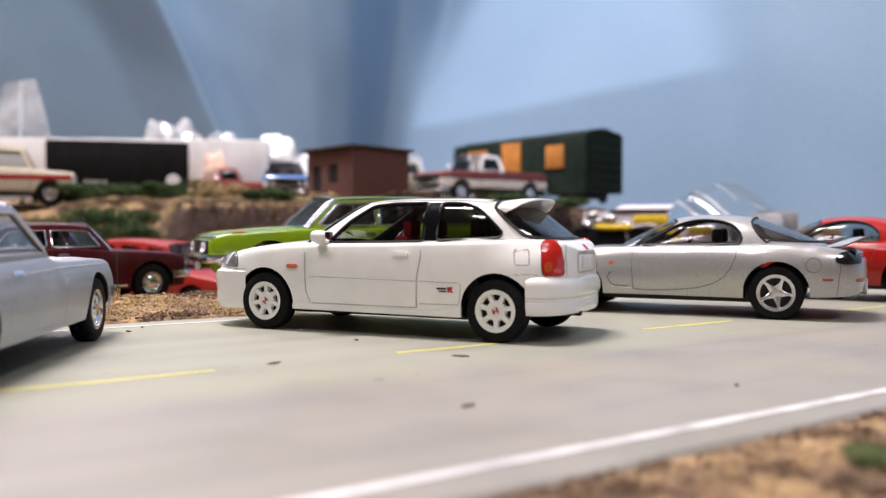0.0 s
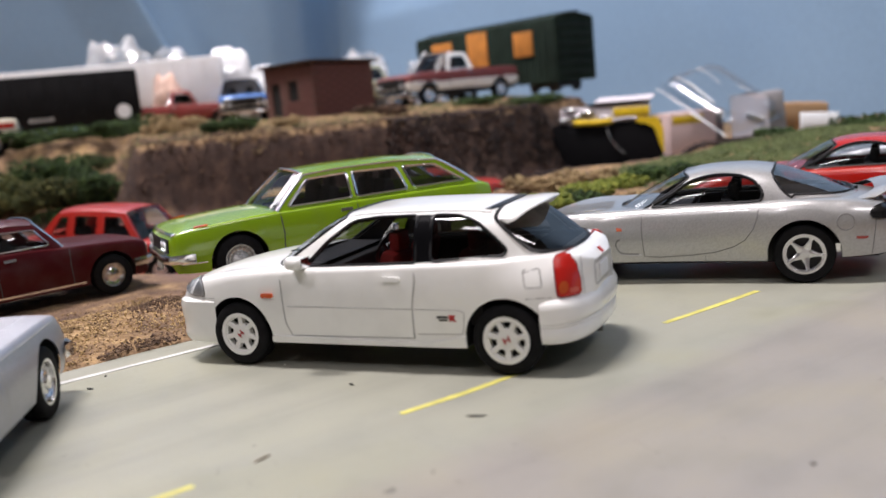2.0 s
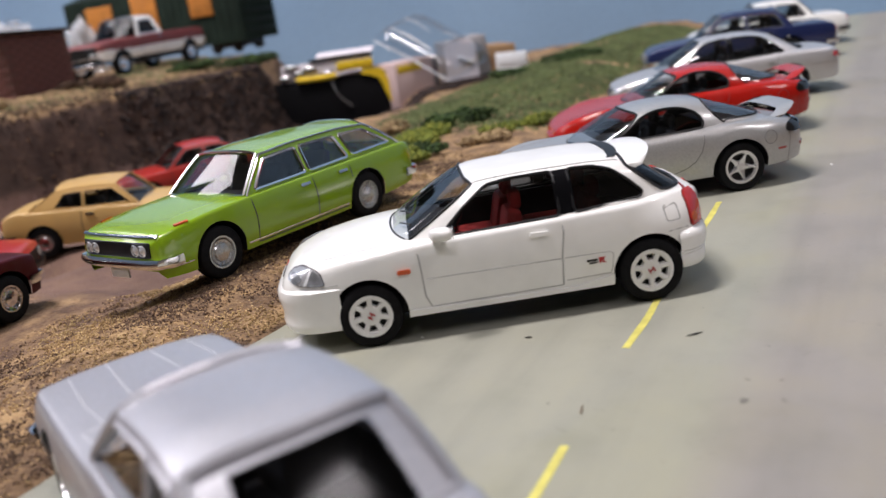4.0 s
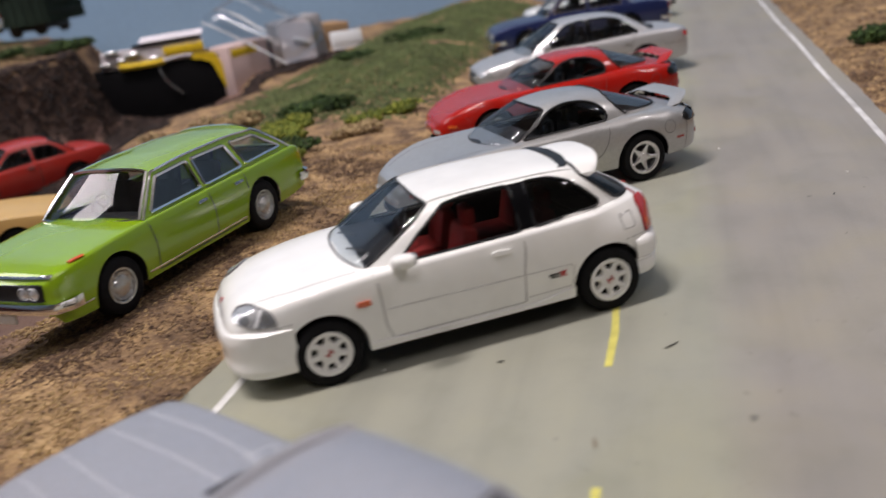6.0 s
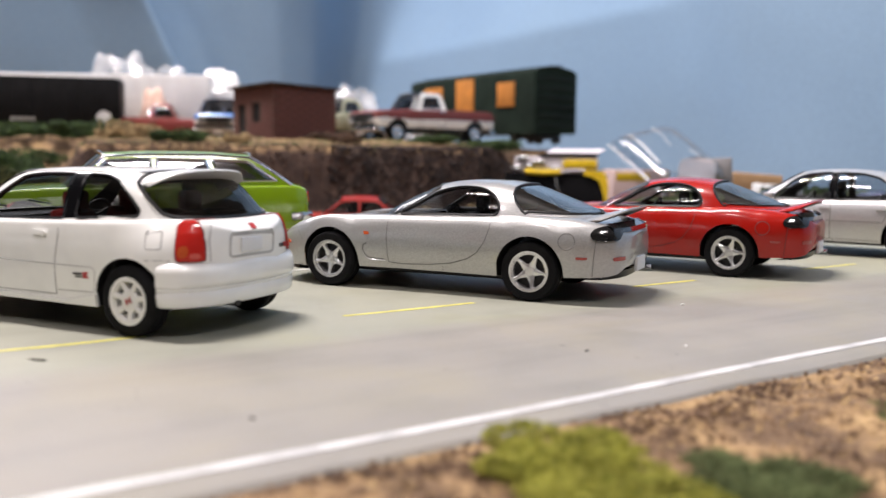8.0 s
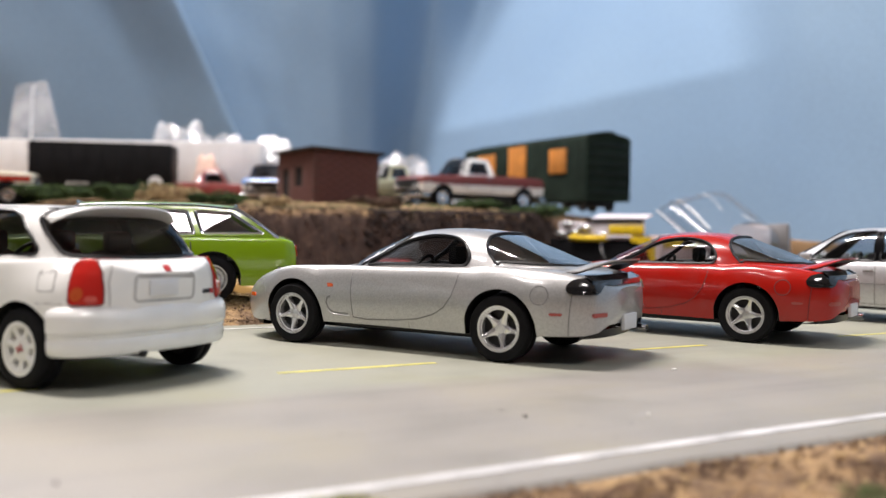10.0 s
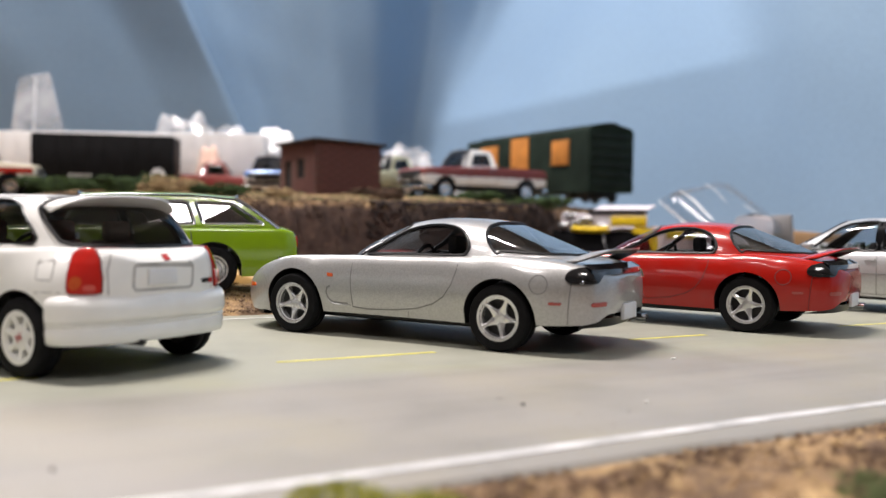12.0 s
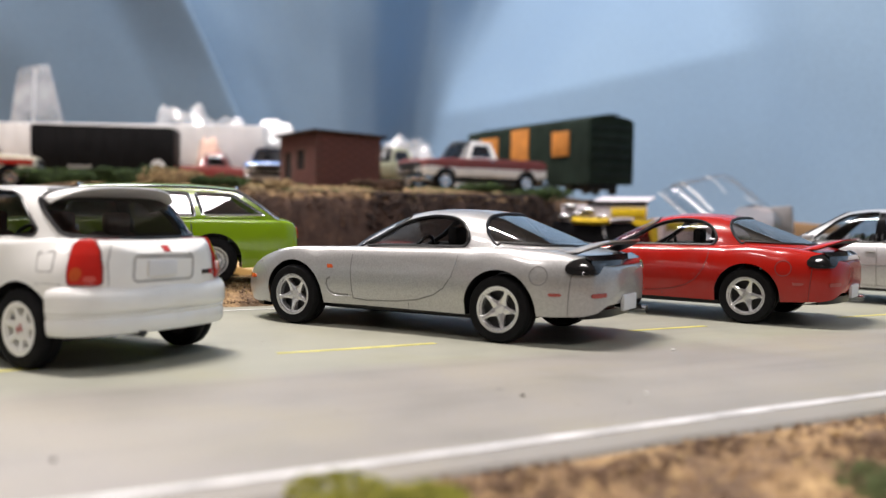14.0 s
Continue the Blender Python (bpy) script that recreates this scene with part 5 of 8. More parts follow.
# ---- coupe with a glass hatch and a rear wing ----
COUPE = dict(
    xf=1.2125, xr=-1.2125, r=0.315, ra=0.37, track=0.745, tyre=0.23, style="five", low=0.07, floor=0.17, crown=2.2,
    upp=[(2.1, 0.10), (1.2, 0.10), (0.4, 0.07), (-0.6, 0.07), (-1.2, 0.10), (-2.15, 0.10)], rsh=[(2.1, 0.05), (1.8, 0.10), (1.2, 0.12), (0.6, 0.09), (-0.4, 0.085), (-1.2, 0.13), (-1.8, 0.11), (-2.15, 0.05)],
    bot=[(2.10, 0.32), (2.05, 0.23), (1.8, 0.20), (0.8, 0.245), (-0.8, 0.24), (-1.6, 0.27), (-2.0, 0.29), (-2.10, 0.32), (-2.15, 0.38)],
    sh=[(2.10, 0.44), (2.05, 0.53), (1.92, 0.63), (1.72, 0.725), (1.5, 0.79), (1.25, 0.822), (0.95, 0.835), (0.5, 0.842), (0, 0.845), (-0.4, 0.855), (-0.8, 0.872), (-1.2, 0.885), (-1.6, 0.868), (-1.9, 0.825), (-2.08, 0.775), (-2.15, 0.71)],
    top=[(2.10, 0.47), (2.05, 0.555), (1.92, 0.64), (1.72, 0.71), (1.5, 0.755), (1.25, 0.785), (0.95, 0.812), (0.5, 0.835), (-0.4, 0.86), (-1.1, 0.895), (-1.6, 0.885), (-1.9, 0.85), (-2.08, 0.81), (-2.15, 0.75)],
    w=[(2.10, 0.42), (2.06, 0.55), (1.95, 0.67), (1.7, 0.79), (1.45, 0.855), (1.2, 0.88), (0.85, 0.855), (0.3, 0.825), (-0.3, 0.83), (-0.8, 0.862), (-1.2, 0.89), (-1.6, 0.872), (-1.9, 0.80), (-2.05, 0.72), (-2.12, 0.63), (-2.15, 0.54)],
    A0=(0.46, 0.82), A1=(0.0, 1.13), C1=(-0.86, 1.15), C0=(-1.66, 0.87), tuck=0.10, seats=[-0.30], seat_z=0.92, seat=INTERIOR, frame=0.018, seal=0.013, round=0.07, drive=1,
    side_glass=[GLASS_CALM], screen=GLASS_BLUE, backlight=GLASS_SHINY, trim=BLACK,
    cabin=dict(n=3.3, tum=0.20, dash=0.30, deck=-0.95,
               yb=[(0.815, 0.0), (0.80, 0.16), (0.76, 0.31), (0.68, 0.47), (0.58, 0.59), (0.45, 0.675), (0.3, 0.705), (0, 0.72), (-0.4, 0.725), (-0.8, 0.715), (-1.07, 0.675), (-1.3, 0.635), (-1.5, 0.575), (-1.65, 0.47), (-1.73, 0.33), (-1.77, 0.17), (-1.785, 0.0)],
               zb=[(0.815, 0.81), (0.45, 0.822), (0, 0.832), (-0.4, 0.842), (-0.8, 0.855), (-1.07, 0.868), (-1.4, 0.872), (-1.785, 0.862)],
               zr=[(0.815, 0.815), (0.6, 0.935), (0.3, 1.085), (0.06, 1.185), (-0.15, 1.228), (-0.4, 1.243), (-0.65, 1.238), (-0.9, 1.205), (-1.2, 1.105), (-1.5, 0.992), (-1.7, 0.908), (-1.785, 0.868)],
               windows=[[(0.40, 0.853), (0.17, 0.975), (0.01, 1.085), (-0.12, 1.135), (-0.29, 1.166), (-0.45, 1.166), (-0.60, 1.143), (-0.72, 1.09), (-0.79, 1.01), (-0.812, 0.945), (-0.775, 0.877)]],
               pillar=[(0.80, 0.53), (0.835, 0.47), (0.96, 0.235), (1.08, 0.06), (1.14, -0.02), (1.165, 0.0), (1.185, 0.06), (1.25, 0.25)],
               rear=[(0.86, -1.18), (0.885, -1.13), (0.915, -1.075), (1.00, -0.99), (1.10, -0.925), (1.16, -0.905), (1.185, -0.92), (1.26, -0.96)], rear_foot=0.885, rear_low=lambda x: 0.90 - 0.03 * (x + 1.785) / -0.7 if x > -1.7 else 0.897))


def winged_coupe(x, y, turn, paint_mat, label, seam):
    root, sh, bvh = car("coupe_car", COUPE, x, y, turn, paint_mat, label)
    for sd in ("L", "R"):
        seams(root, bvh, [(sd, [(0.475, 0.83), (0.482, 0.6), (0.465, 0.315), (0.3, 0.30), (-0.05, 0.315), (-0.3, 0.345), (-0.5, 0.405), (-0.62, 0.48), (-0.71, 0.60), (-0.755, 0.73), (-0.77, 0.85)], 0.014),
                          (sd, [(-1.905, 0.66), (-1.89, 0.5), (-1.865, 0.29)], 0.012), (sd, [(-0.2, 0.31), (-0.2, 0.25)], 0.008), (sd, [(1.60, 0.52), (1.66, 0.60), (1.74, 0.65), (1.9, 0.60)], 0.010),
                          (sd, arc(-1.616, 0.647, 0.084, 0.084, 0, 360, 22), 0.013)], seam)
        # hollow behind the front wheel: its inner shade as a dark bow, with a raised lower lip
        seams(root, bvh, [(sd, [(0.725, 0.52), (0.765, 0.50), (0.775, 0.45), (0.765, 0.41), (0.735, 0.37), (0.69, 0.352), (0.60, 0.345), (0.52, 0.345)], 0.020)], seam)
        b = bmesh.new()
        line = [(0.782, 0.43), (0.768, 0.385), (0.735, 0.348), (0.69, 0.333), (0.60, 0.327), (0.50, 0.327)]
        tube(b, [bvh.ray_cast(AIMS[sd][1](*q), AIMS[sd][0])[0] for q in line], 0.010, 6)
        part("vent_lip", b, paint_mat, root)
        decal(root, bvh, "side_indicator", LAMP_ORANGE, sd, [(0.765, 0.655), (0.755, 0.615), (0.695, 0.615), (0.70, 0.648)], "", 0.014, 0.01)
        decal(root, bvh, "side_marker", LAMP_DULL, sd, [(-1.71, 0.494), (-1.715, 0.466), (-1.82, 0.468), (-1.83, 0.492)], "dull red side marker", 0.012)
        decal(root, bvh, "front_marker", LAMP_ORANGE, sd, [(1.95, 0.50), (1.94, 0.46), (1.80, 0.46), (1.82, 0.50)], "", 0.012)
        decal(root, bvh, "tail_lamp", LAMP_SMOKED, sd, [(-1.97, 0.80), (-1.875, 0.775), (-1.84, 0.725), (-1.86, 0.675), (-1.93, 0.655), (-2.10, 0.66), (-2.12, 0.775)], "smoked black tail lamp", 0.02, 0.03)
    # wing on two feet, swept back in the middle
    for nm, mat_, prof in (("rear_wing", paint_mat, ((0.15, -0.022), (0.07, 0.006), (-0.05, 0.026), (-0.095, 0.03), (-0.092, 0.014), (0.03, -0.004))),
                           ("wing_underside", BLACK, ((0.12, -0.024), (-0.086, 0.010), (-0.075, -0.006), (0.06, -0.030)))):
        b = bmesh.new()
        rows = []
        for dx, dz in prof:
            row = []
            for k in np.linspace(-1, 1, 31):
                foot = max(0.0, (abs(k) - 0.62) / 0.38)
                row.append(b.verts.new((-2.085 + dx + 0.20 * foot ** 1.6 + 0.07 * k * k, (0.64 - (0.02 if mat_ is BLACK else 0)) * k, 0.945 + dz * (1 - 0.3 * foot) - 0.098 * foot ** 1.5)))
            rows.append(row)
        grid_faces(b, rows + [rows[0]])
        for side_i in (0, -1):
            b.faces.new([rw[side_i] for rw in rows])
        part(nm, b, mat_, root, "black underside of the wing" if mat_ is BLACK else "", 40)
    b = bmesh.new()
    rows = [[b.verts.new((-2.135 - out + 0.11 * abs(q) ** 3, 0.68 * q, zz)) for q in np.linspace(-1, 1, 17)] for out, zz in ((-0.03, 0.735), (0.038, 0.74), (0.03, 0.79), (-0.06, 0.835))]
    grid_faces(b, rows)
    part("tail_panel", b, LAMP_SMOKED, root, "glossy black band between the tail lamps")
    blocky(root, "number_plate", PLATE, (-2.205, -2.165, -0.17, 0.19, 0.31, 0.46), 0.008, "blank white plate")
    for sg in (1, -1):
        decal(root, bvh, "reflector", LAMP_DULL, "B", [(sg * 0.545, 0.503), (sg * 0.545, 0.462), (sg * 0.70, 0.458), (sg * 0.70, 0.497)], "dull red reflector", 0.014)
        decal(root, bvh, "front_lamp", LAMP_CLEAR, "F", [(sg * 0.34, 0.42), (sg * 0.34, 0.36), (sg * 0.54, 0.36), (sg * 0.52, 0.42)], "", 0.012)
    seams(root, bvh, [("T", [(0.88, 0.58), (1.5, 0.56), (1.9, 0.42)]), ("T", [(0.88, -0.58), (1.5, -0.56), (1.9, -0.42)])], seam)
    b = bmesh.new()
    rows = [[b.verts.new((2.04 - 0.42 * abs(k) ** 3 + dx, 0.76 * k, z_)) for k in np.linspace(-1, 1, 15)] for dx, z_ in ((-0.1, 0.22), (0.06, 0.205), (0.07, 0.165), (-0.1, 0.17))]
    grid_faces(b, rows + [rows[0]])
    part("front_lip", b, BLACK, root)
    # dark skirt below the rear bumper
    b = bmesh.new()
    rows = [[b.verts.new((-2.12 + dx + 0.16 * abs(k) ** 3, 0.66 * k, z_)) for k in np.linspace(-1, 1, 13)] for dx, z_ in ((0.3, 0.235), (0.03, 0.25), (0.0, 0.33))]
    grid_faces(b, rows)
    part("rear_skirt", b, BLACK, root, "dark skirt below the rear bumper")
    b = bmesh.new()
    tube(b, [Vector((-1.9, -0.45, 0.275)), Vector((-2.22, -0.45, 0.275))], 0.042, 12)
    part("exhaust", b, CHROME, root)
    return root


def box_car(L, W, H, wb, fo, style="cap", r=0.31, hood=0.84, belt=0.88, deck=0.86, a0=0.75, a1=0.25, c1=-0.85, c0=-1.35, bot=0.22, nose=0.70, tail=0.72, wr=None, glass=GLASS, seat=INTERIOR, windows=None, trim=CHROME, **more):
    """Curves for a saloon, wagon or coupe of the plain old kind, from its main sizes."""
    xf, xr = wb / 2, -wb / 2
    f, b = xf + fo, xf + fo - L
    s = dict(xf=xf, xr=xr, r=r, ra=r + 0.055, track=W / 2 - 0.13, tyre=0.19, style=style, low=0.05, upp=0.05, crown=3.0,
             bot=[(f, bot + 0.12), (f - 0.05, bot + 0.03), (xf, bot), (xr, bot), (b + 0.06, bot + 0.05), (b, bot + 0.12)],
             sh=[(f, nose - 0.06), (f - 0.06, nose), (f - 0.5, nose + 0.6 * (hood - nose)), (a0, hood), (0, belt), (c0, (belt + deck) / 2), (b + 0.4, deck - 0.01), (b + 0.06, tail), (b, tail - 0.08)],
             top=[(f, nose - 0.03), (f - 0.06, nose + 0.04), (f - 0.5, hood - 0.01), (a0, hood + 0.04), (0, belt + 0.02), (c0, deck + 0.03), (b + 0.4, deck + 0.02), (b + 0.06, tail + 0.04), (b, tail - 0.04)],
             w=[(f, W / 2 - 0.12), (f - 0.05, W / 2 - 0.06), (f - 0.3, W / 2 - 0.02), (0, W / 2), (b + 0.3, W / 2 - 0.03), (b + 0.05, W / 2 - 0.07), (b, W / 2 - 0.13)],
             A0=(a0, hood), A1=(a1, H - 0.06), C1=(c1, H - 0.07), C0=(c0, (belt + deck) / 2), roof=[((a1 * 2 + c1) / 3, H - 0.03), ((a1 + c1 * 2) / 3, H - 0.03)], wr=wr or W / 2 - 0.22,
             windows=windows or [[(a0 - 0.16, belt + 0.03), (a1 - 0.02, H - 0.13), (-0.28, H - 0.11), (-0.28, belt + 0.03)], [(-0.36, belt + 0.03), (-0.36, H - 0.11), (c1 + 0.02, H - 0.14), (c0 + 0.22, belt + 0.03)]],
             glass=glass, seat=seat, trim=trim, round=0.04, bow0=0.12, bow=0.06, rbow0=0.06, rbow=0.05, frame=0.014)
    s.update(more)
    return s


def dress(root, sh, bvh, s, plate=True, lamp="round", seam=SEAM_DARK, doors=(0.8, -0.3), tail=LAMP_RED, bumper=CHROME):
    """Bumpers, lamps, grille, handles and door gaps of a plain old car."""
    f, bk = s["bot"][0][0], s["bot"][-1][0]
    w = sh.at("w", f - 0.1)
    zn = sh.at("sh", f - 0.05)
    zt = sh.at("sh", bk + 0.05)
    for nm, end, sg in (("front_bumper", f, 1), ("rear_bumper", bk, -1)):
        b = bmesh.new()
        rows = []
        for dx, dz in ((0.0, -0.05), (0.07, -0.055), (0.09, -0.02), (0.09, 0.02), (0.07, 0.055), (0.0, 0.05)):
            row = [b.verts.new((end - sg * 0.27, -w - 0.045, 0.43 + dz)), b.verts.new((end - sg * 0.12, -w - 0.045 - dx * 0.3, 0.43 + dz))]
            row += [b.verts.new((end + sg * (dx + 0.02 - 0.06 * abs(k) ** 5), (w - 0.02) * k, 0.43 + dz)) for k in np.linspace(-1, 1, 9)]
            row += [b.verts.new((end - sg * 0.12, w + 0.045 + dx * 0.3, 0.43 + dz)), b.verts.new((end - sg * 0.27, w + 0.045, 0.43 + dz))]
            rows.append(row)
        grid_faces(b, rows)
        part(nm, b, bumper, root, "chrome bumper" if bumper is CHROME else "")
    decal(root, bvh, "grille", BLACK, "F", [(-w * 0.82, zn - 0.05), (-w * 0.80, 0.50), (w * 0.80, 0.50), (w * 0.82, zn - 0.05)], "black grille", 0.012)
    for sg in (1, -1):
        for k in ((0.66, 0.50) if lamp == "twin" else (0.62,)):
            b = bmesh.new()
            m = Matrix.Translation((f + 0.03, sg * w * k, (zn + 0.45) / 2)) @ Matrix.Rotation(radians(-90), 4, "Z")
            q = 0.78 if lamp == "twin" else 1.0
            lathe(b, [(0.085 * q, -0.05), (0.088 * q, 0.02), (0.075 * q, 0.03), (0.07 * q, 0.01), (0.04 * q, 0.03), (0.0001, 0.035)], 18)
            for v in b.verts:
                v.co = m @ v.co
            part("headlamp", b, LAMP_CLEAR, root)
        decal(root, bvh, "tail_lamp", tail, "B", [(sg * w * 0.5, zt - 0.05), (sg * w * 0.5, zt - 0.19), (sg * w * 0.88, zt - 0.19), (sg * w * 0.88, zt - 0.05)], "red tail lamp", 0.015)
    if plate:
        decal(root, bvh, "number_plate", PLATE, "B", [(-0.17, 0.64), (-0.17, 0.52), (0.17, 0.52), (0.17, 0.64)], "blank white plate", 0.02, 0.01)
        blocky(root, "number_plate", PLATE, (f + 0.03, f + 0.06, -0.17, 0.17, 0.25, 0.36), 0.008, "blank white plate")
    for sd in ("L", "R"):
        zb, zs = sh.at("bot", 0) + 0.05, sh.at("sh", 0)
        for xx in doors:
            seams(root, bvh, [(sd, [(xx, sh.at("sh", xx) - 0.01), (xx - 0.02, (zb + zs) / 2), (xx, zb)])], seam)
        seams(root, bvh, [(sd, [(doors[0], zb), (doors[-1], zb)])], seam)
        for a in doors[1:]:
            decal(root, bvh, "door_handle", CHROME, sd, [(a + 0.08, zs - 0.075), (a + 0.08, zs - 0.11), (a + 0.24, zs - 0.11), (a + 0.24, zs - 0.075)], "chrome handle", 0.03, 0.01)
    return root


WAGON = box_car(4.55, 1.66, 1.315, 2.62, 0.82, "cap", 0.315, 0.84, 0.85, 0.87, 0.77, 0.32, -1.60, -2.16, nose=0.725, tail=0.82, seat=INTERIOR, glass=GLASS_BLUE, backlight=GLASS_WAGON, side_glass=[GLASS_WAGON] * 3, screen=GLASS_WAGON, seal=0.022, frame=0.021, gutter=0.014, wr=0.58,
                windows=[[(0.62, 0.88), (0.29, 1.20), (-0.26, 1.22), (-0.26, 0.89)], [(-0.34, 0.89), (-0.34, 1.22), (-0.98, 1.21), (-1.08, 0.90)], [(-1.18, 0.91), (-1.08, 1.21), (-1.56, 1.19), (-1.98, 0.92)]])


def green_wagon(x, y, turn, z, tilt):
    root, sh, bvh = car("wagon_car", WAGON, x, y, turn, GREEN, "lime green old station wagon with chrome bumpers and window frames", z=z, tilt=tilt)
    dress(root, sh, bvh, WAGON, True, "twin", SEAM_DARK, (0.74, -0.31, -1.02))
    f = WAGON["bot"][0][0]
    decal(root, bvh, "bonnet_trim", CHROME, "F", [(-0.72, 0.735), (-0.72, 0.715), (0.72, 0.715), (0.72, 0.735)], "chrome bonnet edge", 0.02, 0)
    for sd, sg in (("L", 1), ("R", -1)):
        decal(root, bvh, "front_indicator", LAMP_ORANGE, "T", [(f - 0.30, sg * 0.70), (f - 0.30, sg * 0.745), (f - 0.47, sg * 0.765), (f - 0.47, sg * 0.74)], "orange indicator on the wing", 0.02, 0.01)
        seams(root, bvh, [(sd, [(f - 0.1, 0.36), (1.1, 0.34)]), (sd, [(0.9, 0.30), (-0.9, 0.30)], 0.02)], CHROME)
    return root


# ---- cars on the road ----
white_hatchback(-0.544, 9.80, 159.4)
winged_coupe(2.746, 12.146, 161.1, SILVER, "silver metallic sports coupe with rear wing and spoked wheels", SEAM_GREY)
winged_coupe(5.377, 14.59, 155.6, RED, "glossy red sports coupe with rear wing and spoked wheels", SEAM_RED)

SALOON = dict(
    xf=1.31, xr=-1.27, r=0.315, ra=0.36, track=0.735, tyre=0.21, style="sport", low=0.06, upp=0.07, floor=0.17, crown=2.4, rsh=[(2.2, 0.06), (1.5, 0.08), (0.5, 0.06), (-1.2, 0.07), (-2.2, 0.06)],
    bot=[(2.22, 0.32), (2.16, 0.24), (1.8, 0.21), (0.8, 0.235), (-0.9, 0.23), (-1.7, 0.26), (-2.15, 0.29), (-2.26, 0.36)],
    sh=[(2.22, 0.50), (2.18, 0.58), (2.0, 0.665), (1.6, 0.745), (1.2, 0.80), (0.9, 0.83), (0.4, 0.855), (-0.3, 0.87), (-1.0, 0.89), (-1.5, 0.90), (-2.0, 0.885), (-2.18, 0.85), (-2.26, 0.77)],
    top=[(2.22, 0.54), (2.18, 0.62), (2.0, 0.70), (1.6, 0.785), (1.2, 0.835), (0.9, 0.855), (-0.3, 0.88), (-1.5, 0.925), (-2.0, 0.915), (-2.18, 0.88), (-2.26, 0.80)],
    w=[(2.22, 0.50), (2.18, 0.62), (2.05, 0.73), (1.8, 0.81), (1.3, 0.85), (0, 0.85), (-1.3, 0.855), (-1.8, 0.83), (-2.1, 0.76), (-2.2, 0.69), (-2.26, 0.58)],
    A0=(0.98, 0.84), A1=(0.4, 1.3), C1=(-0.95, 1.3), C0=(-1.6, 0.90), seats=[0.1, -0.75], seat_z=1.02, seat=INTERIOR, frame=0.016, seal=0.015, round=0.05,
    side_glass=[GLASS_WAGON, GLASS_WAGON], screen=GLASS_BLUE, backlight=GLASS_DARK, trim=BLACK,
    cabin=dict(n=3.8, tum=0.17, dash=0.7, deck=-1.2,
               yb=[(1.32, 0.0), (1.30, 0.2), (1.24, 0.40), (1.15, 0.56), (1.02, 0.66), (0.8, 0.71), (0.3, 0.735), (-0.4, 0.735), (-0.9, 0.71), (-1.3, 0.63), (-1.5, 0.54), (-1.62, 0.40), (-1.68, 0.2), (-1.70, 0.0)],
               zb=[(1.32, 0.80), (1.0, 0.825), (0.4, 0.848), (-0.3, 0.862), (-1.2, 0.885), (-1.7, 0.895)],
               zr=[(1.32, 0.81), (1.0, 0.99), (0.6, 1.21), (0.40, 1.305), (0.1, 1.352), (-0.3, 1.362), (-0.7, 1.335), (-1.0, 1.26), (-1.35, 1.07), (-1.70, 0.905)],
               windows=[[(0.80, 0.873), (0.45, 1.18), (0.28, 1.265), (0.0, 1.300), (-0.12, 1.302), (-0.13, 0.88)], [(-0.20, 0.883), (-0.19, 1.302), (-0.55, 1.292), (-0.80, 1.235), (-1.02, 1.07), (-1.20, 0.91)]],
               posts=[[(-0.10, 0.875), (-0.09, 1.305), (-0.22, 1.305), (-0.23, 0.88)]],
               pillar=[(0.82, 1.08), (0.87, 1.02), (1.0, 0.85), (1.15, 0.61), (1.25, 0.455), (1.285, 0.40), (1.30, 0.405), (1.32, 0.46), (1.40, 0.60)],
               rear=[(0.90, -1.62), (0.925, -1.52), (0.95, -1.46), (1.10, -1.24), (1.22, -1.05), (1.27, -0.99), (1.33, -0.97)], rear_foot=0.925, rear_low=lambda x: 0.925))


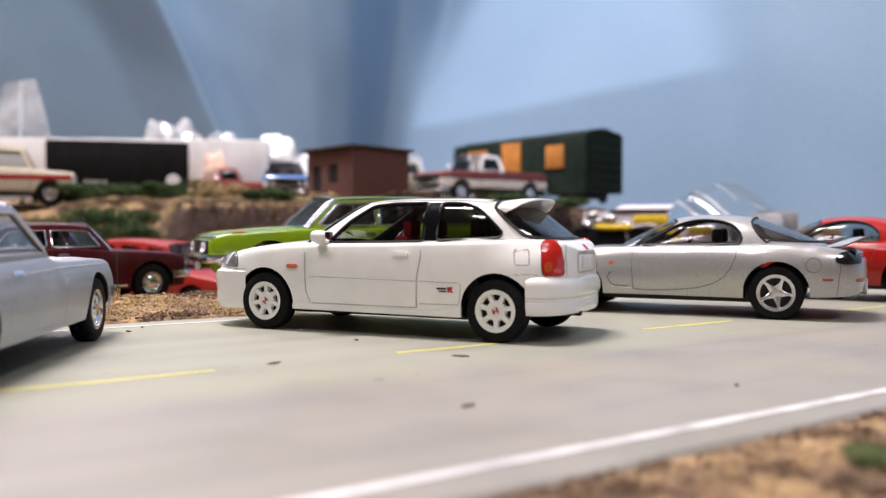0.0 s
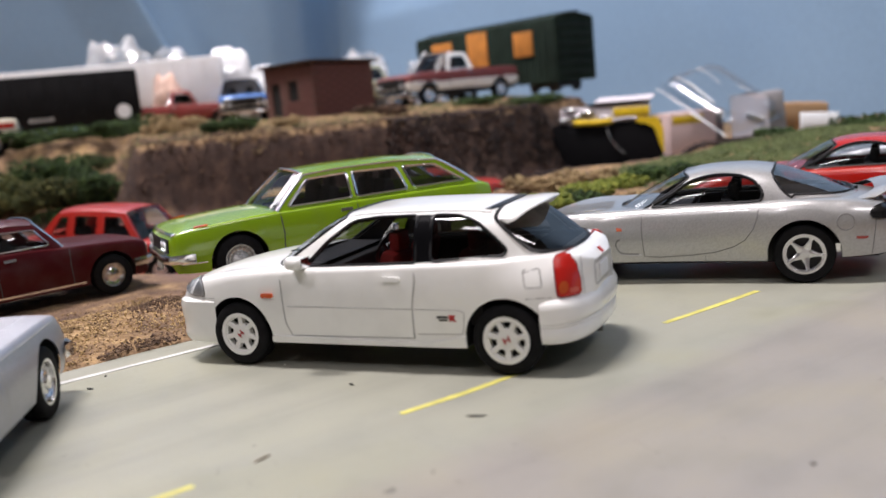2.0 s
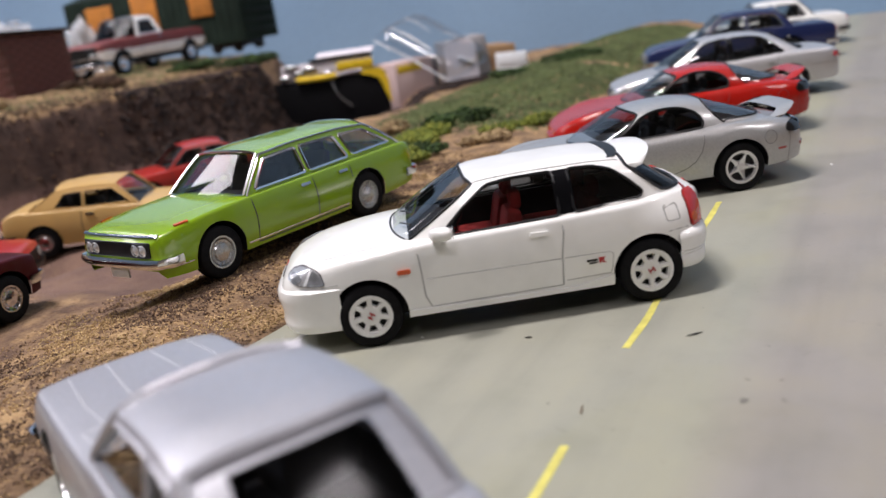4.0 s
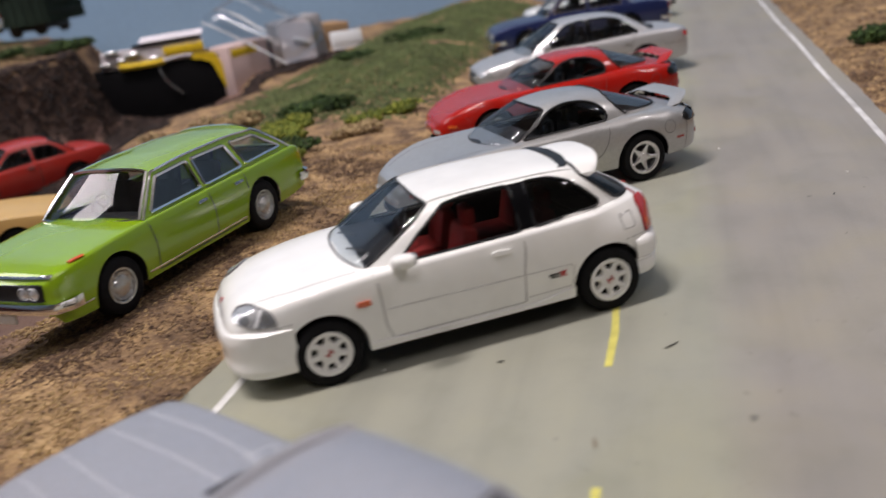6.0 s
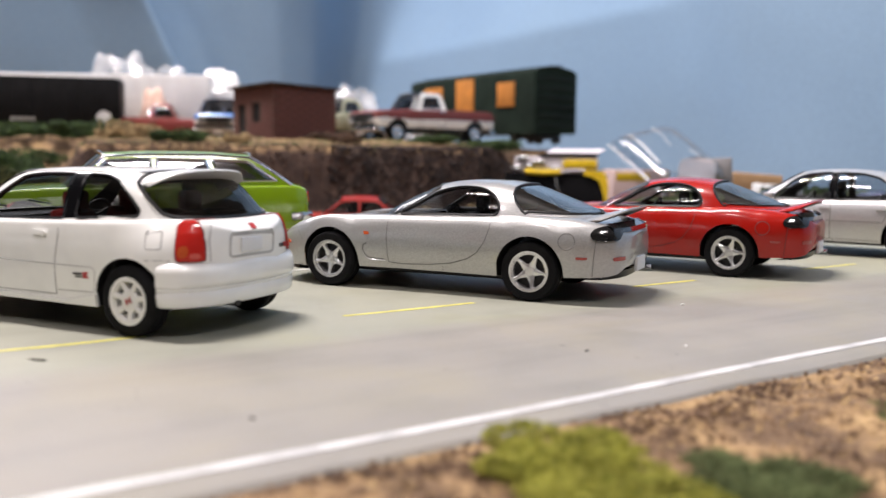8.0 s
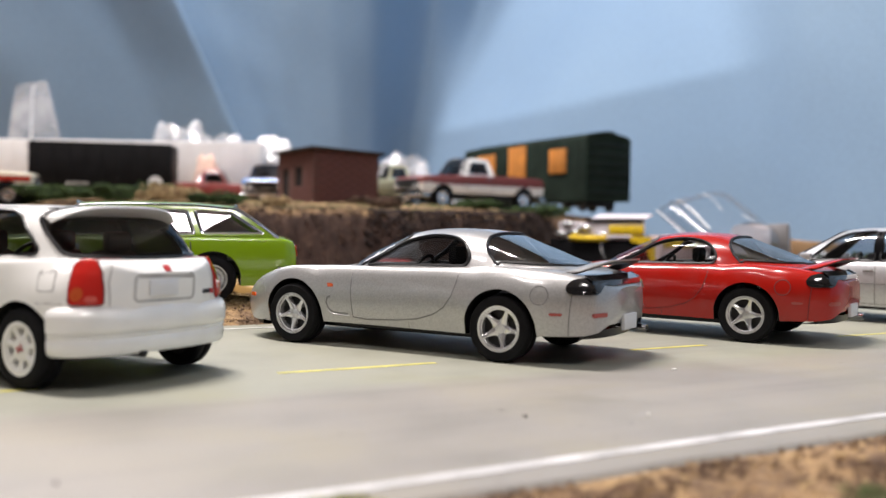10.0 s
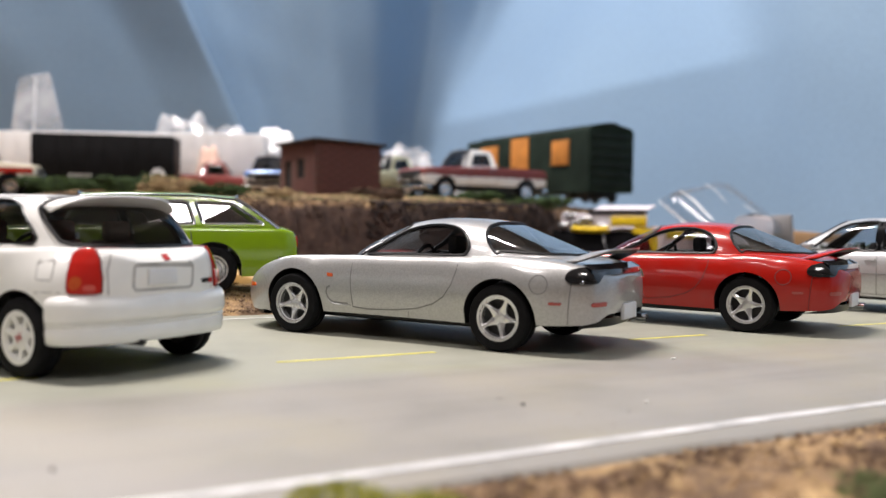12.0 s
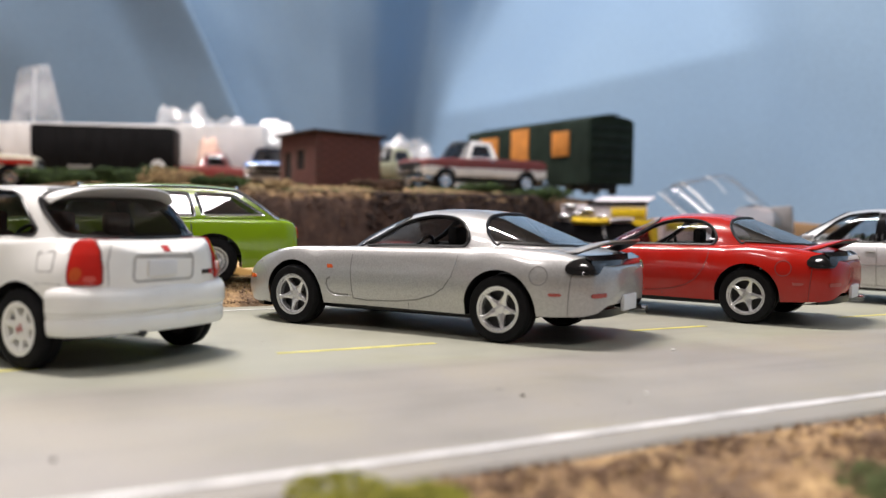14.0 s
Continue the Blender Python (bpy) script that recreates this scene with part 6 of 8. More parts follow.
def silver_saloon(x, y, turn):
    root, sh, bvh = car("saloon_car", SALOON, x, y, turn, SILVER_PALE, "pale silver four-door saloon with dark wheels")
    for sd in ("L", "R"):
        seams(root, bvh, [(sd, [(0.95, 0.83), (0.93, 0.6), (0.90, 0.27)], 0.012), (sd, [(-0.16, 0.86), (-0.17, 0.6), (-0.17, 0.27)], 0.012), (sd, [(-1.08, 0.885), (-1.0, 0.72), (-0.92, 0.55)], 0.012), (sd, [(0.90, 0.27), (-0.88, 0.27)], 0.010),
                          (sd, [(0.95, 0.55), (-0.9, 0.56)], 0.014), (sd, [(-1.66, 0.60), (-1.9, 0.61), (-2.2, 0.60)], 0.012)], SEAM_GREY)
        decal(root, bvh, "tail_lamp", LAMP_RED, sd, [(-2.12, 0.80), (-2.10, 0.70), (-2.25, 0.68), (-2.25, 0.79)], "red tail lamp")
        decal(root, bvh, "headlamp", LAMP_CLEAR, sd, [(2.19, 0.60), (2.16, 0.52), (1.92, 0.54), (1.95, 0.62)], "clear headlamp")
        for a in (0.0, -0.82):
            decal(root, bvh, "door_handle", SILVER_PALE, sd, [(a, 0.775), (a, 0.74), (a - 0.14, 0.74), (a - 0.14, 0.775)], "", 0.025, 0.01)
    for sg in (1, -1):
        blocky(root, "wing_mirror", SILVER_PALE, (0.70, 0.86, sg * 0.87 - 0.09, sg * 0.87 + 0.06, 0.87, 0.97), 0.035)
        decal(root, bvh, "headlamp", LAMP_CLEAR, "F", [(sg * 0.35, 0.60), (sg * 0.35, 0.51), (sg * 0.66, 0.52), (sg * 0.66, 0.60)], "clear headlamp")
    decal(root, bvh, "grille", BLACK, "F", [(-0.30, 0.57), (-0.30, 0.50), (0.30, 0.50), (0.30, 0.57)], "black grille")
    decal(root, bvh, "air_intake", BLACK, "F", [(-0.5, 0.42), (-0.45, 0.34), (0.45, 0.34), (0.5, 0.42)], "black lower intake")
    decal(root, bvh, "number_plate", PLATE, "B", [(-0.17, 0.64), (-0.17, 0.53), (0.17, 0.53), (0.17, 0.64)], "blank white plate", 0.02, 0.01)
    return root


silver_saloon(8.56, 17.09, 150)
s = box_car(4.7, 1.72, 1.42, 2.70, 0.86, "steel", 0.32, 0.86, 0.92, 0.92, 0.80, 0.28, -1.05, -1.45, tail=0.84, wr=0.60, trim=CHROME)
root, sh, bvh = car("saloon_car", s, 12.56, 21.2, 147, NAVY, "dark blue old four-door saloon with chrome window frames")
dress(root, sh, bvh, s, True, "twin", SEAM_DARK, (0.72, -0.32, -1.0))
s = box_car(4.3, 1.62, 1.38, 2.5, 0.80, "steel", 0.31, 0.84, 0.89, 0.88, 0.72, 0.24, -0.95, -1.35, tail=0.80, trim=BLACK)
root, sh, bvh = car("saloon_car", s, 15.3, 23.0, 145, WHITE, "white old saloon with a black rear bumper")
dress(root, sh, bvh, s, True, "twin", SEAM, (0.68, -0.32, -0.95), bumper=BLACK)

# the near silver coupe with a long bonnet
NEAR = box_car(3.95, 1.52, 1.285, 2.30, 0.70, "deep", 0.30, 0.80, 0.83, 0.84, 0.06, -0.44, -1.38, -1.78, bot=0.24, nose=0.72, tail=0.74, seats=[-0.75], seat_z=0.95, drive=1, wr=0.53, trim=SILVER_BLUE, seal=0.03, frame=0.017, glass=GLASS, backlight=GLASS_DULL, rear_margin=2, upp=0.09,
               windows=[[(-0.04, 0.87), (-0.46, 1.19), (-1.02, 1.20), (-1.06, 0.87)], [(-1.10, 0.87), (-1.06, 1.20), (-1.32, 1.17), (-1.50, 0.88)]])
NEAR["xr"] = -1.52
root, sh, bvh = car("coupe_car", NEAR, -3.88, 7.14, 100, SILVER_BLUE, "bluish silver old coupe with a long bonnet and chrome wheels")
dress(root, sh, bvh, NEAR, False, "round", SEAM, (0.18, -1.02))
for sg in (1, -1):
    # bonnet creases: white ribbons paint in their pale highlights, not gaps
    seams(root, bvh, [("T", [(0.22, sg * 0.44), (1.0, sg * 0.48), (1.7, sg * 0.44)], 0.006), ("T", [(0.30, sg * 0.18), (0.95, sg * 0.20), (1.75, sg * 0.16)], 0.006)], PLATE)
    decal(root, bvh, "bonnet_scoop", BLACK, "T", [(0.40, sg * 0.06), (0.40, sg * 0.30), (0.34, sg * 0.30), (0.34, sg * 0.06)], "", 0.01, 0)
    seams(root, bvh, [("T", [(0.28, sg * 0.40), (0.52, sg * 0.42), (0.52, sg * 0.60), (0.30, sg * 0.58)], 0.007)], PLATE)
seams(root, bvh, [("T", [(0.24, -0.58), (0.34, 0), (0.24, 0.58)], 0.012)], PLATE)
for sd in ("L", "R"):
    seams(root, bvh, [(sd, [(1.5, 0.72), (0.2, 0.74), (-1.8, 0.72)], 0.012)], SEAM)

# ---- cars on the shoulder and the sunken track ----
green_wagon(-2.05, 13.78, 208.8, 0.2, (0, 0))
s = box_car(4.1, 1.58, 1.255, 2.52, 0.60, "steel", 0.30, 0.82, 0.86, 0.86, 0.60, 0.29, -0.90, -1.30, nose=0.72, tail=0.80)
root, sh, bvh = car("saloon_car", s, -6.67, 13.86, 45.6, MAROON, "dark maroon old saloon with bright hubcaps", z=-0.14)
dress(root, sh, bvh, s, True, "twin", SEAM_DARK, (0.68, -0.30, -0.9))
for sd in ("L", "R"):
    seams(root, bvh, [(sd, [(0.85, 0.27), (-0.85, 0.27)], 0.03)], CHROME)
s = box_car(3.95, 1.58, 1.42, 2.22, 0.63, "steel", 0.29, 0.84, 0.88, 0.86, 0.70, 0.31, -1.18, -1.62, nose=0.74, tail=0.80, trim=RED_WORN, seal=0.004, frame=0.012,
            windows=[[(0.52, 0.92), (0.25, 1.30), (-0.13, 1.31), (-0.13, 0.92)], [(-0.29, 0.92), (-0.29, 1.31), (-0.80, 1.31), (-0.82, 0.92)], [(-0.98, 0.92), (-0.95, 1.30), (-1.14, 1.28), (-1.36, 0.92)]])
root, sh, bvh = car("wagon_car", s, -6.86, 18.9, 345.6, RED_WORN, "bright red old wagon with a black front bumper", z=-0.69, tilt=(0, 3.5))
dress(root, sh, bvh, s, True, "round", SEAM_DARK, (0.66, -0.32, -0.85), bumper=BLACK)
s = box_car(3.95, 1.6, 1.28, 2.4, 0.80, "steel", 0.29, 0.82, 0.85, 0.90, 0.65, 0.25, -0.86, -1.42, nose=0.70, tail=0.80, trim=TAN, seal=0.004, frame=0.012, rrake=0.9,
            windows=[[(0.50, 0.88), (0.18, 1.155), (-0.34, 1.165), (-0.36, 0.88)], [(-0.39, 0.88), (-0.37, 1.165), (-0.72, 1.15), (-0.93, 0.90)]])
root, sh, bvh = car("coupe_car", s, -3.53, 20.3, -20, TAN, "tan yellow old coupe with a sloping tail", z=-0.645, tilt=(0, 2.2))
dress(root, sh, bvh, s, True, "round", SEAM_DARK, (0.62, -0.42), bumper=BLACK)
s = box_car(4.1, 1.6, 1.28, 2.4, 0.78, "steel", 0.29, 0.80, 0.84, 0.86, 0.66, 0.15, -0.80, -1.30, nose=0.68, tail=0.78, trim=BLACK, glass=GLASS)
root, sh, bvh = car("coupe_car", s, -1.36, 25.6, 187, RED_WORN, "bright red old coupe below the cliff", z=-0.90)
dress(root, sh, bvh, s, True, "round", SEAM_DARK, (0.62, -0.36), bumper=BLACK)


# ---- on the hill: hut, boxcar, trucks, trailers ----
BRICK = plain("red_brown_brick", (0.125, 0.048, 0.040), 0.85, 0, 0.3, 260, 0.0002)
MORTAR = plain("hut_mortar", (0.115, 0.055, 0.045), 0.9, 0, 0.2, 200)
ROOFING = plain("hut_roofing", (0.04, 0.028, 0.026), 0.85, 0, 0.3, 150, spec=0.2)
DARK = plain("dark_opening", (0.008, 0.008, 0.009), 0.9)
FREIGHT_GREEN = plain("freight_green", (0.014, 0.023, 0.017), 0.7, 0, 0.35, 70, spec=0.08)
FREIGHT_DARK = plain("freight_dark_green", (0.007, 0.013, 0.010), 0.6, 0, 0.35, 70, spec=0.2)
ORANGE = plain("orange_board", (0.52, 0.20, 0.03), 0.6, 0, 0.2, 120)
TRAILER_BLACK = plain("trailer_black", (0.006, 0.006, 0.007), 0.6, 0, 0.4, 90, spec=0.15)
TRAILER_WHITE = plain("trailer_white", (0.74, 0.74, 0.74), 0.5, 0, 0.08, 60)


def brick_hut(x, y, z, turn):
    """Origin at the near corner; one wall runs along +x, the other along +y."""
    root = thing("brick_hut", x, y, z, turn, "small red-brown brick hut with a flat dark roof", "hut")
    lx, ly, h, t = 2.35, 3.15, 1.80, 0.12
    door, win = (2.15, 2.75, 0.0, 1.25), (1.0, 1.62, 0.62, 1.28)
    b = bmesh.new()
    outline = [(0, 0), (ly, 0), (ly, h), (0, h)]
    rect = lambda r: [(r[0], r[2]), (r[1], r[2]), (r[1], r[3]), (r[0], r[3])]
    loft_poly(b, [[(0, 0), (door[0], 0), (door[0], door[3]), (door[1], door[3]), (door[1], 0), (ly, 0), (ly, h), (0, h)], rect(win)],
              lambda u, v: Vector((0, u, v)), lambda u, v: Vector((t, u, v)))
    wall = part("wall", b, MORTAR, root, "brick front wall with a door and a window", 0)
    for dims in ((t, lx, 0, t, 0, h), (lx - t, lx, t, ly - t, 0, h), (t, lx, ly - t, ly, 0, h)):
        b = bmesh.new()
        box(b, *dims)
        w = part("wall", b, MORTAR, root, "", 0)
        if dims[2] == 0:
            side = w
    b = bmesh.new()
    box(b, 0, 0.42, 0, 0.02, 0, 0.058, 0.006)
    mesh_a = link_mesh("brick", b, BRICK, 0)
    b = bmesh.new()
    box(b, -0.02, 0, 0, 0.42, 0, 0.058, 0.006)
    mesh_b = link_mesh("brick", b, BRICK, 0)
    da, db = mesh_a.data, mesh_b.data
    bpy.data.objects.remove(mesh_a)
    bpy.data.objects.remove(mesh_b)
    rest = {"a": [], "b": []}
    course = 0.125
    for k in range(int(h / course)):
        zz = 0.02 + k * course
        off = -0.22 if k % 2 else 0
        u = off
        while u < ly - 0.05:
            a, c = max(u, 0.0), min(u + 0.42, ly)
            hit = any(a < r[1] and c > r[0] and zz + 0.1 > r[2] and zz < r[3] for r in (door, win))
            if c - a > 0.3 and not hit:
                o = new("brick", db)
                o.parent = wall
                o.matrix_basis = Matrix.Translation((0, a * K, zz * K)) @ Matrix.Diagonal((1, (c - a) / 0.44, 1.75, 1))
            u += 0.44
        u = off
        while u < lx - 0.05:
            a, c = max(u, 0.0), min(u + 0.42, lx)
            if c - a > 0.3:
                o = new("brick", da)
                o.parent = side
                o.matrix_basis = Matrix.Translation((a * K, -0.02 * K, zz * K)) @ Matrix.Diagonal(((c - a) / 0.44, 1, 1.75, 1))
            u += 0.44
    b = bmesh.new()
    box(b, -0.16, lx + 0.16, -0.16, ly + 0.16, 0, 0.09, 0.015, Matrix.Translation((0, 0, h)) @ Matrix.Rotation(radians(2), 4, "Y"))
    part("roof", b, ROOFING, root, "flat dark roof with overhanging edges")
    b = bmesh.new()
    box(b, 0.06, 0.10, door[0], door[1], 0, door[3])
    part("door", b, DARK, root, "dark doorway", 0)
    b = bmesh.new()
    box(b, 0.05, 0.07, win[0], win[1], win[2], win[3])
    for f in (0.5,):
        box(b, 0.02, 0.05, win[0] + (win[1] - win[0]) * f - 0.02, win[0] + (win[1] - win[0]) * f + 0.02, win[2], win[3])
    part("window", b, DARK, root, "dark window", 0)
    return root


brick_hut(-4.95, 30.55, 1.95, 42.5)


def boxcar(x, y, z, turn):
    """Origin at the near top corner's foot; length along +y, width along +x."""
    root = thing("railway_boxcar", x, y, z, turn, "dark green railway boxcar with orange boarded door and windows", "boxcar")
    L, W, h0, h1 = 9.5, 2.25, 0.42, 3.0
    b = bmesh.new()
    rows = []
    for yy in np.linspace(0, L, 2):
        prof = [(0, h0), (0, h1 - 0.12), (0.05, h1 - 0.02)] + [(W * k, h1 + 0.16 * math.sin(math.pi * k)) for k in np.linspace(0.1, 0.9, 7)] + [(W - 0.05, h1 - 0.02), (W, h1 - 0.12), (W, h0)]
        rows.append([b.verts.new((a, yy, c)) for a, c in prof])
    grid_faces(b, rows, True)
    b.faces.new(rows[0])
    b.faces.new(rows[1][::-1])
    part("body", b, FREIGHT_GREEN, root, "", 30)
    for k in range(24):
        yy = 0.18 + k * (L - 0.36) / 23
        b = bmesh.new()
        box(b, -0.03, 0.0, yy - 0.025, yy + 0.025, h0 + 0.05, h1 - 0.14)
        part("rib", b, FREIGHT_DARK, root)
    for k in range(6):
        b = bmesh.new()
        box(b, 0.15, W - 0.15, -0.05, 0.0, h0 + 0.3 + k * 0.38, h0 + 0.42 + k * 0.38, 0.01)
        part("end_rib", b, FREIGHT_DARK, root)
    b = bmesh.new()
    box(b, W * 0.5 - 0.28, W * 0.5 + 0.28, -0.12, L + 0.12, h1 + 0.17, h1 + 0.21)
    part("roof_walk", b, FREIGHT_DARK, root)
    for y0, y1, z0, z1, nm in ((4.2, 5.55, h0 + 0.35, h1 - 0.12, "door"), (1.30, 2.45, h0 + 1.15, h1 - 0.42, "window_board"), (6.7, 8.2, h0 + 1.05, h1 - 0.35, "window_board")):
        b = bmesh.new()
        n = 4
        for k in range(n):
            a = y0 + (y1 - y0) * k / n
            box(b, -0.08, -0.02, a + 0.015, a + (y1 - y0) / n - 0.015, z0, z1, 0.008)
        box(b, -0.05, -0.01, y0, y1, z0, z1)
        part(nm, b, ORANGE, root, "weathered orange boards")
    for yy in (1.3, L - 1.3):
        b = bmesh.new()
        box(b, 0.5, W - 0.5, yy - 0.8, yy + 0.8, 0.2, 0.42, 0.03)
        for dy in (-0.55, 0.55):
            for xx in (0.45, W - 0.45):
                bmesh.ops.create_cone(b, cap_ends=True, segments=18, radius1=0.27, radius2=0.27, depth=0.1, matrix=Matrix.Translation((xx, yy + dy, 0.27)) @ Matrix.Rotation(radians(90), 4, "Y"))
        part("bogie", b, BLACK, root)
    return root


boxcar(3.55, 38.6, 2.02, 39.8)


def pickup(x, y, z, turn, lower, upper, cab, label, scale=1.0, r=0.38):
    s = box_car(5.2, 1.95, 1.76, 3.38, 0.85, "steel", r, 1.12, 1.15, 1.15, 0.80, 0.50, -0.28, -0.42, bot=0.52, nose=1.02, tail=1.10, wr=0.68, trim=CHROME, glass=GLASS_DARK, roof_mat=cab, seats=[-0.1], seat_z=1.3, floor=0.35, two_tone=(lower, 0.82),
                windows=[[(0.66, 1.19), (0.46, 1.60), (-0.14, 1.62), (-0.20, 1.20)]])
    root, sh, bvh = car("pickup_truck", s, x, y, turn, upper, label, "model truck", z, group="model trucks on the hill", scale=scale)
    dress(root, sh, bvh, s, True, "round", SEAM_DARK, (0.72, -0.34))
    b = bmesh.new()
    box(b, -2.52, -0.55, -0.80, 0.80, 1.165, 1.18)
    part("bed", b, BLACK, root, "dark open load bed")
    return root


pickup(-0.85, 36.9, 1.97, 223.5, WHITE, MAROON_DULL, WHITE, "two-tone maroon and white pickup truck with a white cab roof", 1.10)
pickup(-4.2, 37.5, 1.97, 235, BEIGE, BEIGE, BEIGE, "pale green-beige pickup truck beside the maroon one", 1.0)
pickup(-9.1, 37.3, 2.0, 286, WHITE, BLUE, BLUE, "blue and white pickup truck beside the brick hut", 0.95)
pickup(-11.6, 37.0, 1.85, 20, RED_DULL, RED_DULL, RED_DULL, "dull red pickup truck parked behind the bushes", 0.9)

s = box_car(4.3, 1.75, 1.75, 2.6, 0.70, "steel", 0.36, 1.05, 1.10, 1.12, 0.85, 0.55, -1.75, -1.95, bot=0.42, nose=0.98, tail=1.08, wr=0.66, trim=CREAM, floor=0.3, seat_z=1.2,
            windows=[[(0.74, 1.13), (0.52, 1.60), (-0.22, 1.62), (-0.22, 1.13)], [(-0.32, 1.13), (-0.32, 1.62), (-1.60, 1.60), (-1.75, 1.14)]])
root, sh, bvh = car("off_road_car", s, -16.5, 28.9, 28, CREAM, "cream off-road car with a red side stripe", "model truck", 1.70, group="model trucks on the hill", scale=1.12)
dress(root, sh, bvh, s, True, "round", SEAM_DARK, (0.78, -0.27))
for sd in ("L", "R"):
    decal(root, bvh, "side_stripe", RED, sd, [(1.9, 0.90), (1.9, 0.76), (-1.9, 0.76), (-1.9, 0.90)], "red side stripe", 0.006, 0)


def trailer(x, y, z, turn, L, W, H, mat, label, disc=None):
    root = thing("box_trailer", x, y, z, turn, label, "trailer", "box trailers")
    b = bmesh.new()
    box(b, 0, L, 0, W, 0.42, H, 0.05)
    part("box", b, mat, root)
    for k in range(int(L / 0.6)):
        b = bmesh.new()
        box(b, 0.3 + k * 0.6, 0.34 + k * 0.6, -0.02, 0.0, 0.5, H - 0.08)
        part("rib", b, mat, root)
    for xx in (0.5, L - 1.3, L - 0.6):
        b = bmesh.new()
        lathe(b, [(0.0001, -0.1), (0.3, -0.1), (0.32, 0), (0.3, 0.1), (0.0001, 0.1)], 20)
        for v in b.verts:
            v.co += Vector((xx, 0.25, 0.32))
        part("wheel", b, RUBBER, root)
    if disc:
        b = bmesh.new()
        bmesh.ops.create_cone(b, cap_ends=True, segments=26, radius1=0.27, radius2=0.27, depth=0.03, matrix=Matrix.Translation((disc[0], -0.025, disc[1])) @ Matrix.Rotation(radians(90), 4, "X"))
        part("emblem", b, PLATE, root, "round white emblem")
        b = bmesh.new()
        for k in range(5):
            box(b, 1.4 + k * 0.18, 1.52 + k * 0.18, -0.03, -0.01, 0.72, 0.84)
        part("lettering", b, SEAM, root, "illegible grey lettering")
    return root


trailer(-17.6, 33.7, 1.98, 20, 5.35, 2.0, 2.40, TRAILER_BLACK, "black box trailer with a round white emblem", (4.75, 0.86))
trailer(-25.0, 37.0, 1.98, 9, 14.8, 2.2, 2.85, TRAILER_WHITE, "long white box trailer behind the black one")


# ---- foam foliage, scattered crumbs ----
LEAF_DARK = crumbs_material("dark_green_foam", [(0.0, (0.012, 0.028, 0.008)), (0.5, (0.03, 0.065, 0.014)), (1.0, (0.07, 0.12, 0.025))])
LEAF_OLIVE = crumbs_material("olive_foam", [(0.0, (0.022, 0.034, 0.010)), (0.5, (0.062, 0.075, 0.018)), (1.0, (0.16, 0.155, 0.045))])
LEAF_YELLOW = crumbs_material("yellow_grass_foam", [(0.0, (0.13, 0.14, 0.012)), (0.5, (0.31, 0.315, 0.03)), (1.0, (0.50, 0.47, 0.09))])
LEAF_LIGHT = crumbs_material("yellow_green_foam", [(0.0, (0.07, 0.10, 0.012)), (0.5, (0.16, 0.20, 0.022)), (1.0, (0.30, 0.32, 0.05))])
STRAW = crumbs_material("straw_foam", [(0.0, (0.16, 0.10, 0.05)), (0.5, (0.34, 0.24, 0.12)), (1.0, (0.55, 0.42, 0.22))])
TURF = crumbs_material("green_turf", [(0.0, (0.065, 0.09, 0.03)), (0.5, (0.095, 0.125, 0.042)), (1.0, (0.145, 0.17, 0.065))])
SOIL = crumbs_material("soil_crumbs", [(0.0, (0.09, 0.052, 0.036)), (0.3, (0.19, 0.115, 0.072)), (0.62, (0.37, 0.24, 0.13)), (1.0, (0.60, 0.425, 0.20))])
UMBER = crumbs_material("umber_crumbs", [(0.0, (0.070, 0.041, 0.028)), (0.5, (0.145, 0.088, 0.056)), (1.0, (0.26, 0.168, 0.10))])
GOLD = crumbs_material("golden_crumbs", [(0.0, (0.30, 0.19, 0.085)), (0.5, (0.48, 0.33, 0.145)), (1.0, (0.66, 0.48, 0.25))])
BROWN = crumbs_material("brown_crumbs", [(0.0, (0.024, 0.013, 0.010)), (0.5, (0.078, 0.043, 0.028)), (1.0, (0.19, 0.11, 0.062))])
# dark brown soil, made darker still by the hollow's shade in its colour
SHADED_EARTH = crumbs_material("shaded_earth_crumbs", [(0.0, (0.010, 0.006, 0.006)), (0.5, (0.026, 0.016, 0.014)), (1.0, (0.075, 0.045, 0.035))])
OCTA = [(1, 0, 0), (-1, 0, 0), (0, 1, 0), (0, -1, 0), (0, 0, 1), (0, 0, -1)]
OCTA_F = [(0, 2, 4), (2, 1, 4), (1, 3, 4), (3, 0, 4), (2, 0, 5), (1, 2, 5), (3, 1, 5), (0, 3, 5)]


def crumbs(name, places, mat, label, category, kind="stuff", parent=None):
    """Many small uneven grains in one mesh; places are (x, y, z, size)."""
    rng = np.random.RandomState(len(places) + 7)
    verts, faces = [], []
    for x, y, z, size in places:
        k = len(verts)
        stretch = rng.uniform(0.55, 1.25, 3) * size
        turn = Euler(rng.uniform(0, 6.28, 3)).to_matrix()
        for c in OCTA:
            p = turn @ Vector((c[0] * stretch[0], c[1] * stretch[1], c[2] * stretch[2])) * rng.uniform(0.75, 1.2)
            verts.append(((x + p.x) * K, (y + p.y) * K, (z + p.z) * K))
        faces += [(k + a, k + b_, k + c) for a, b_, c in OCTA_F]
    me = bpy.data.meshes.new(name)
    me.from_pydata(verts, [], faces)
    me.materials.append(mat)
    ob = tagged(new(name, me), label, category, kind=kind)
    return ob


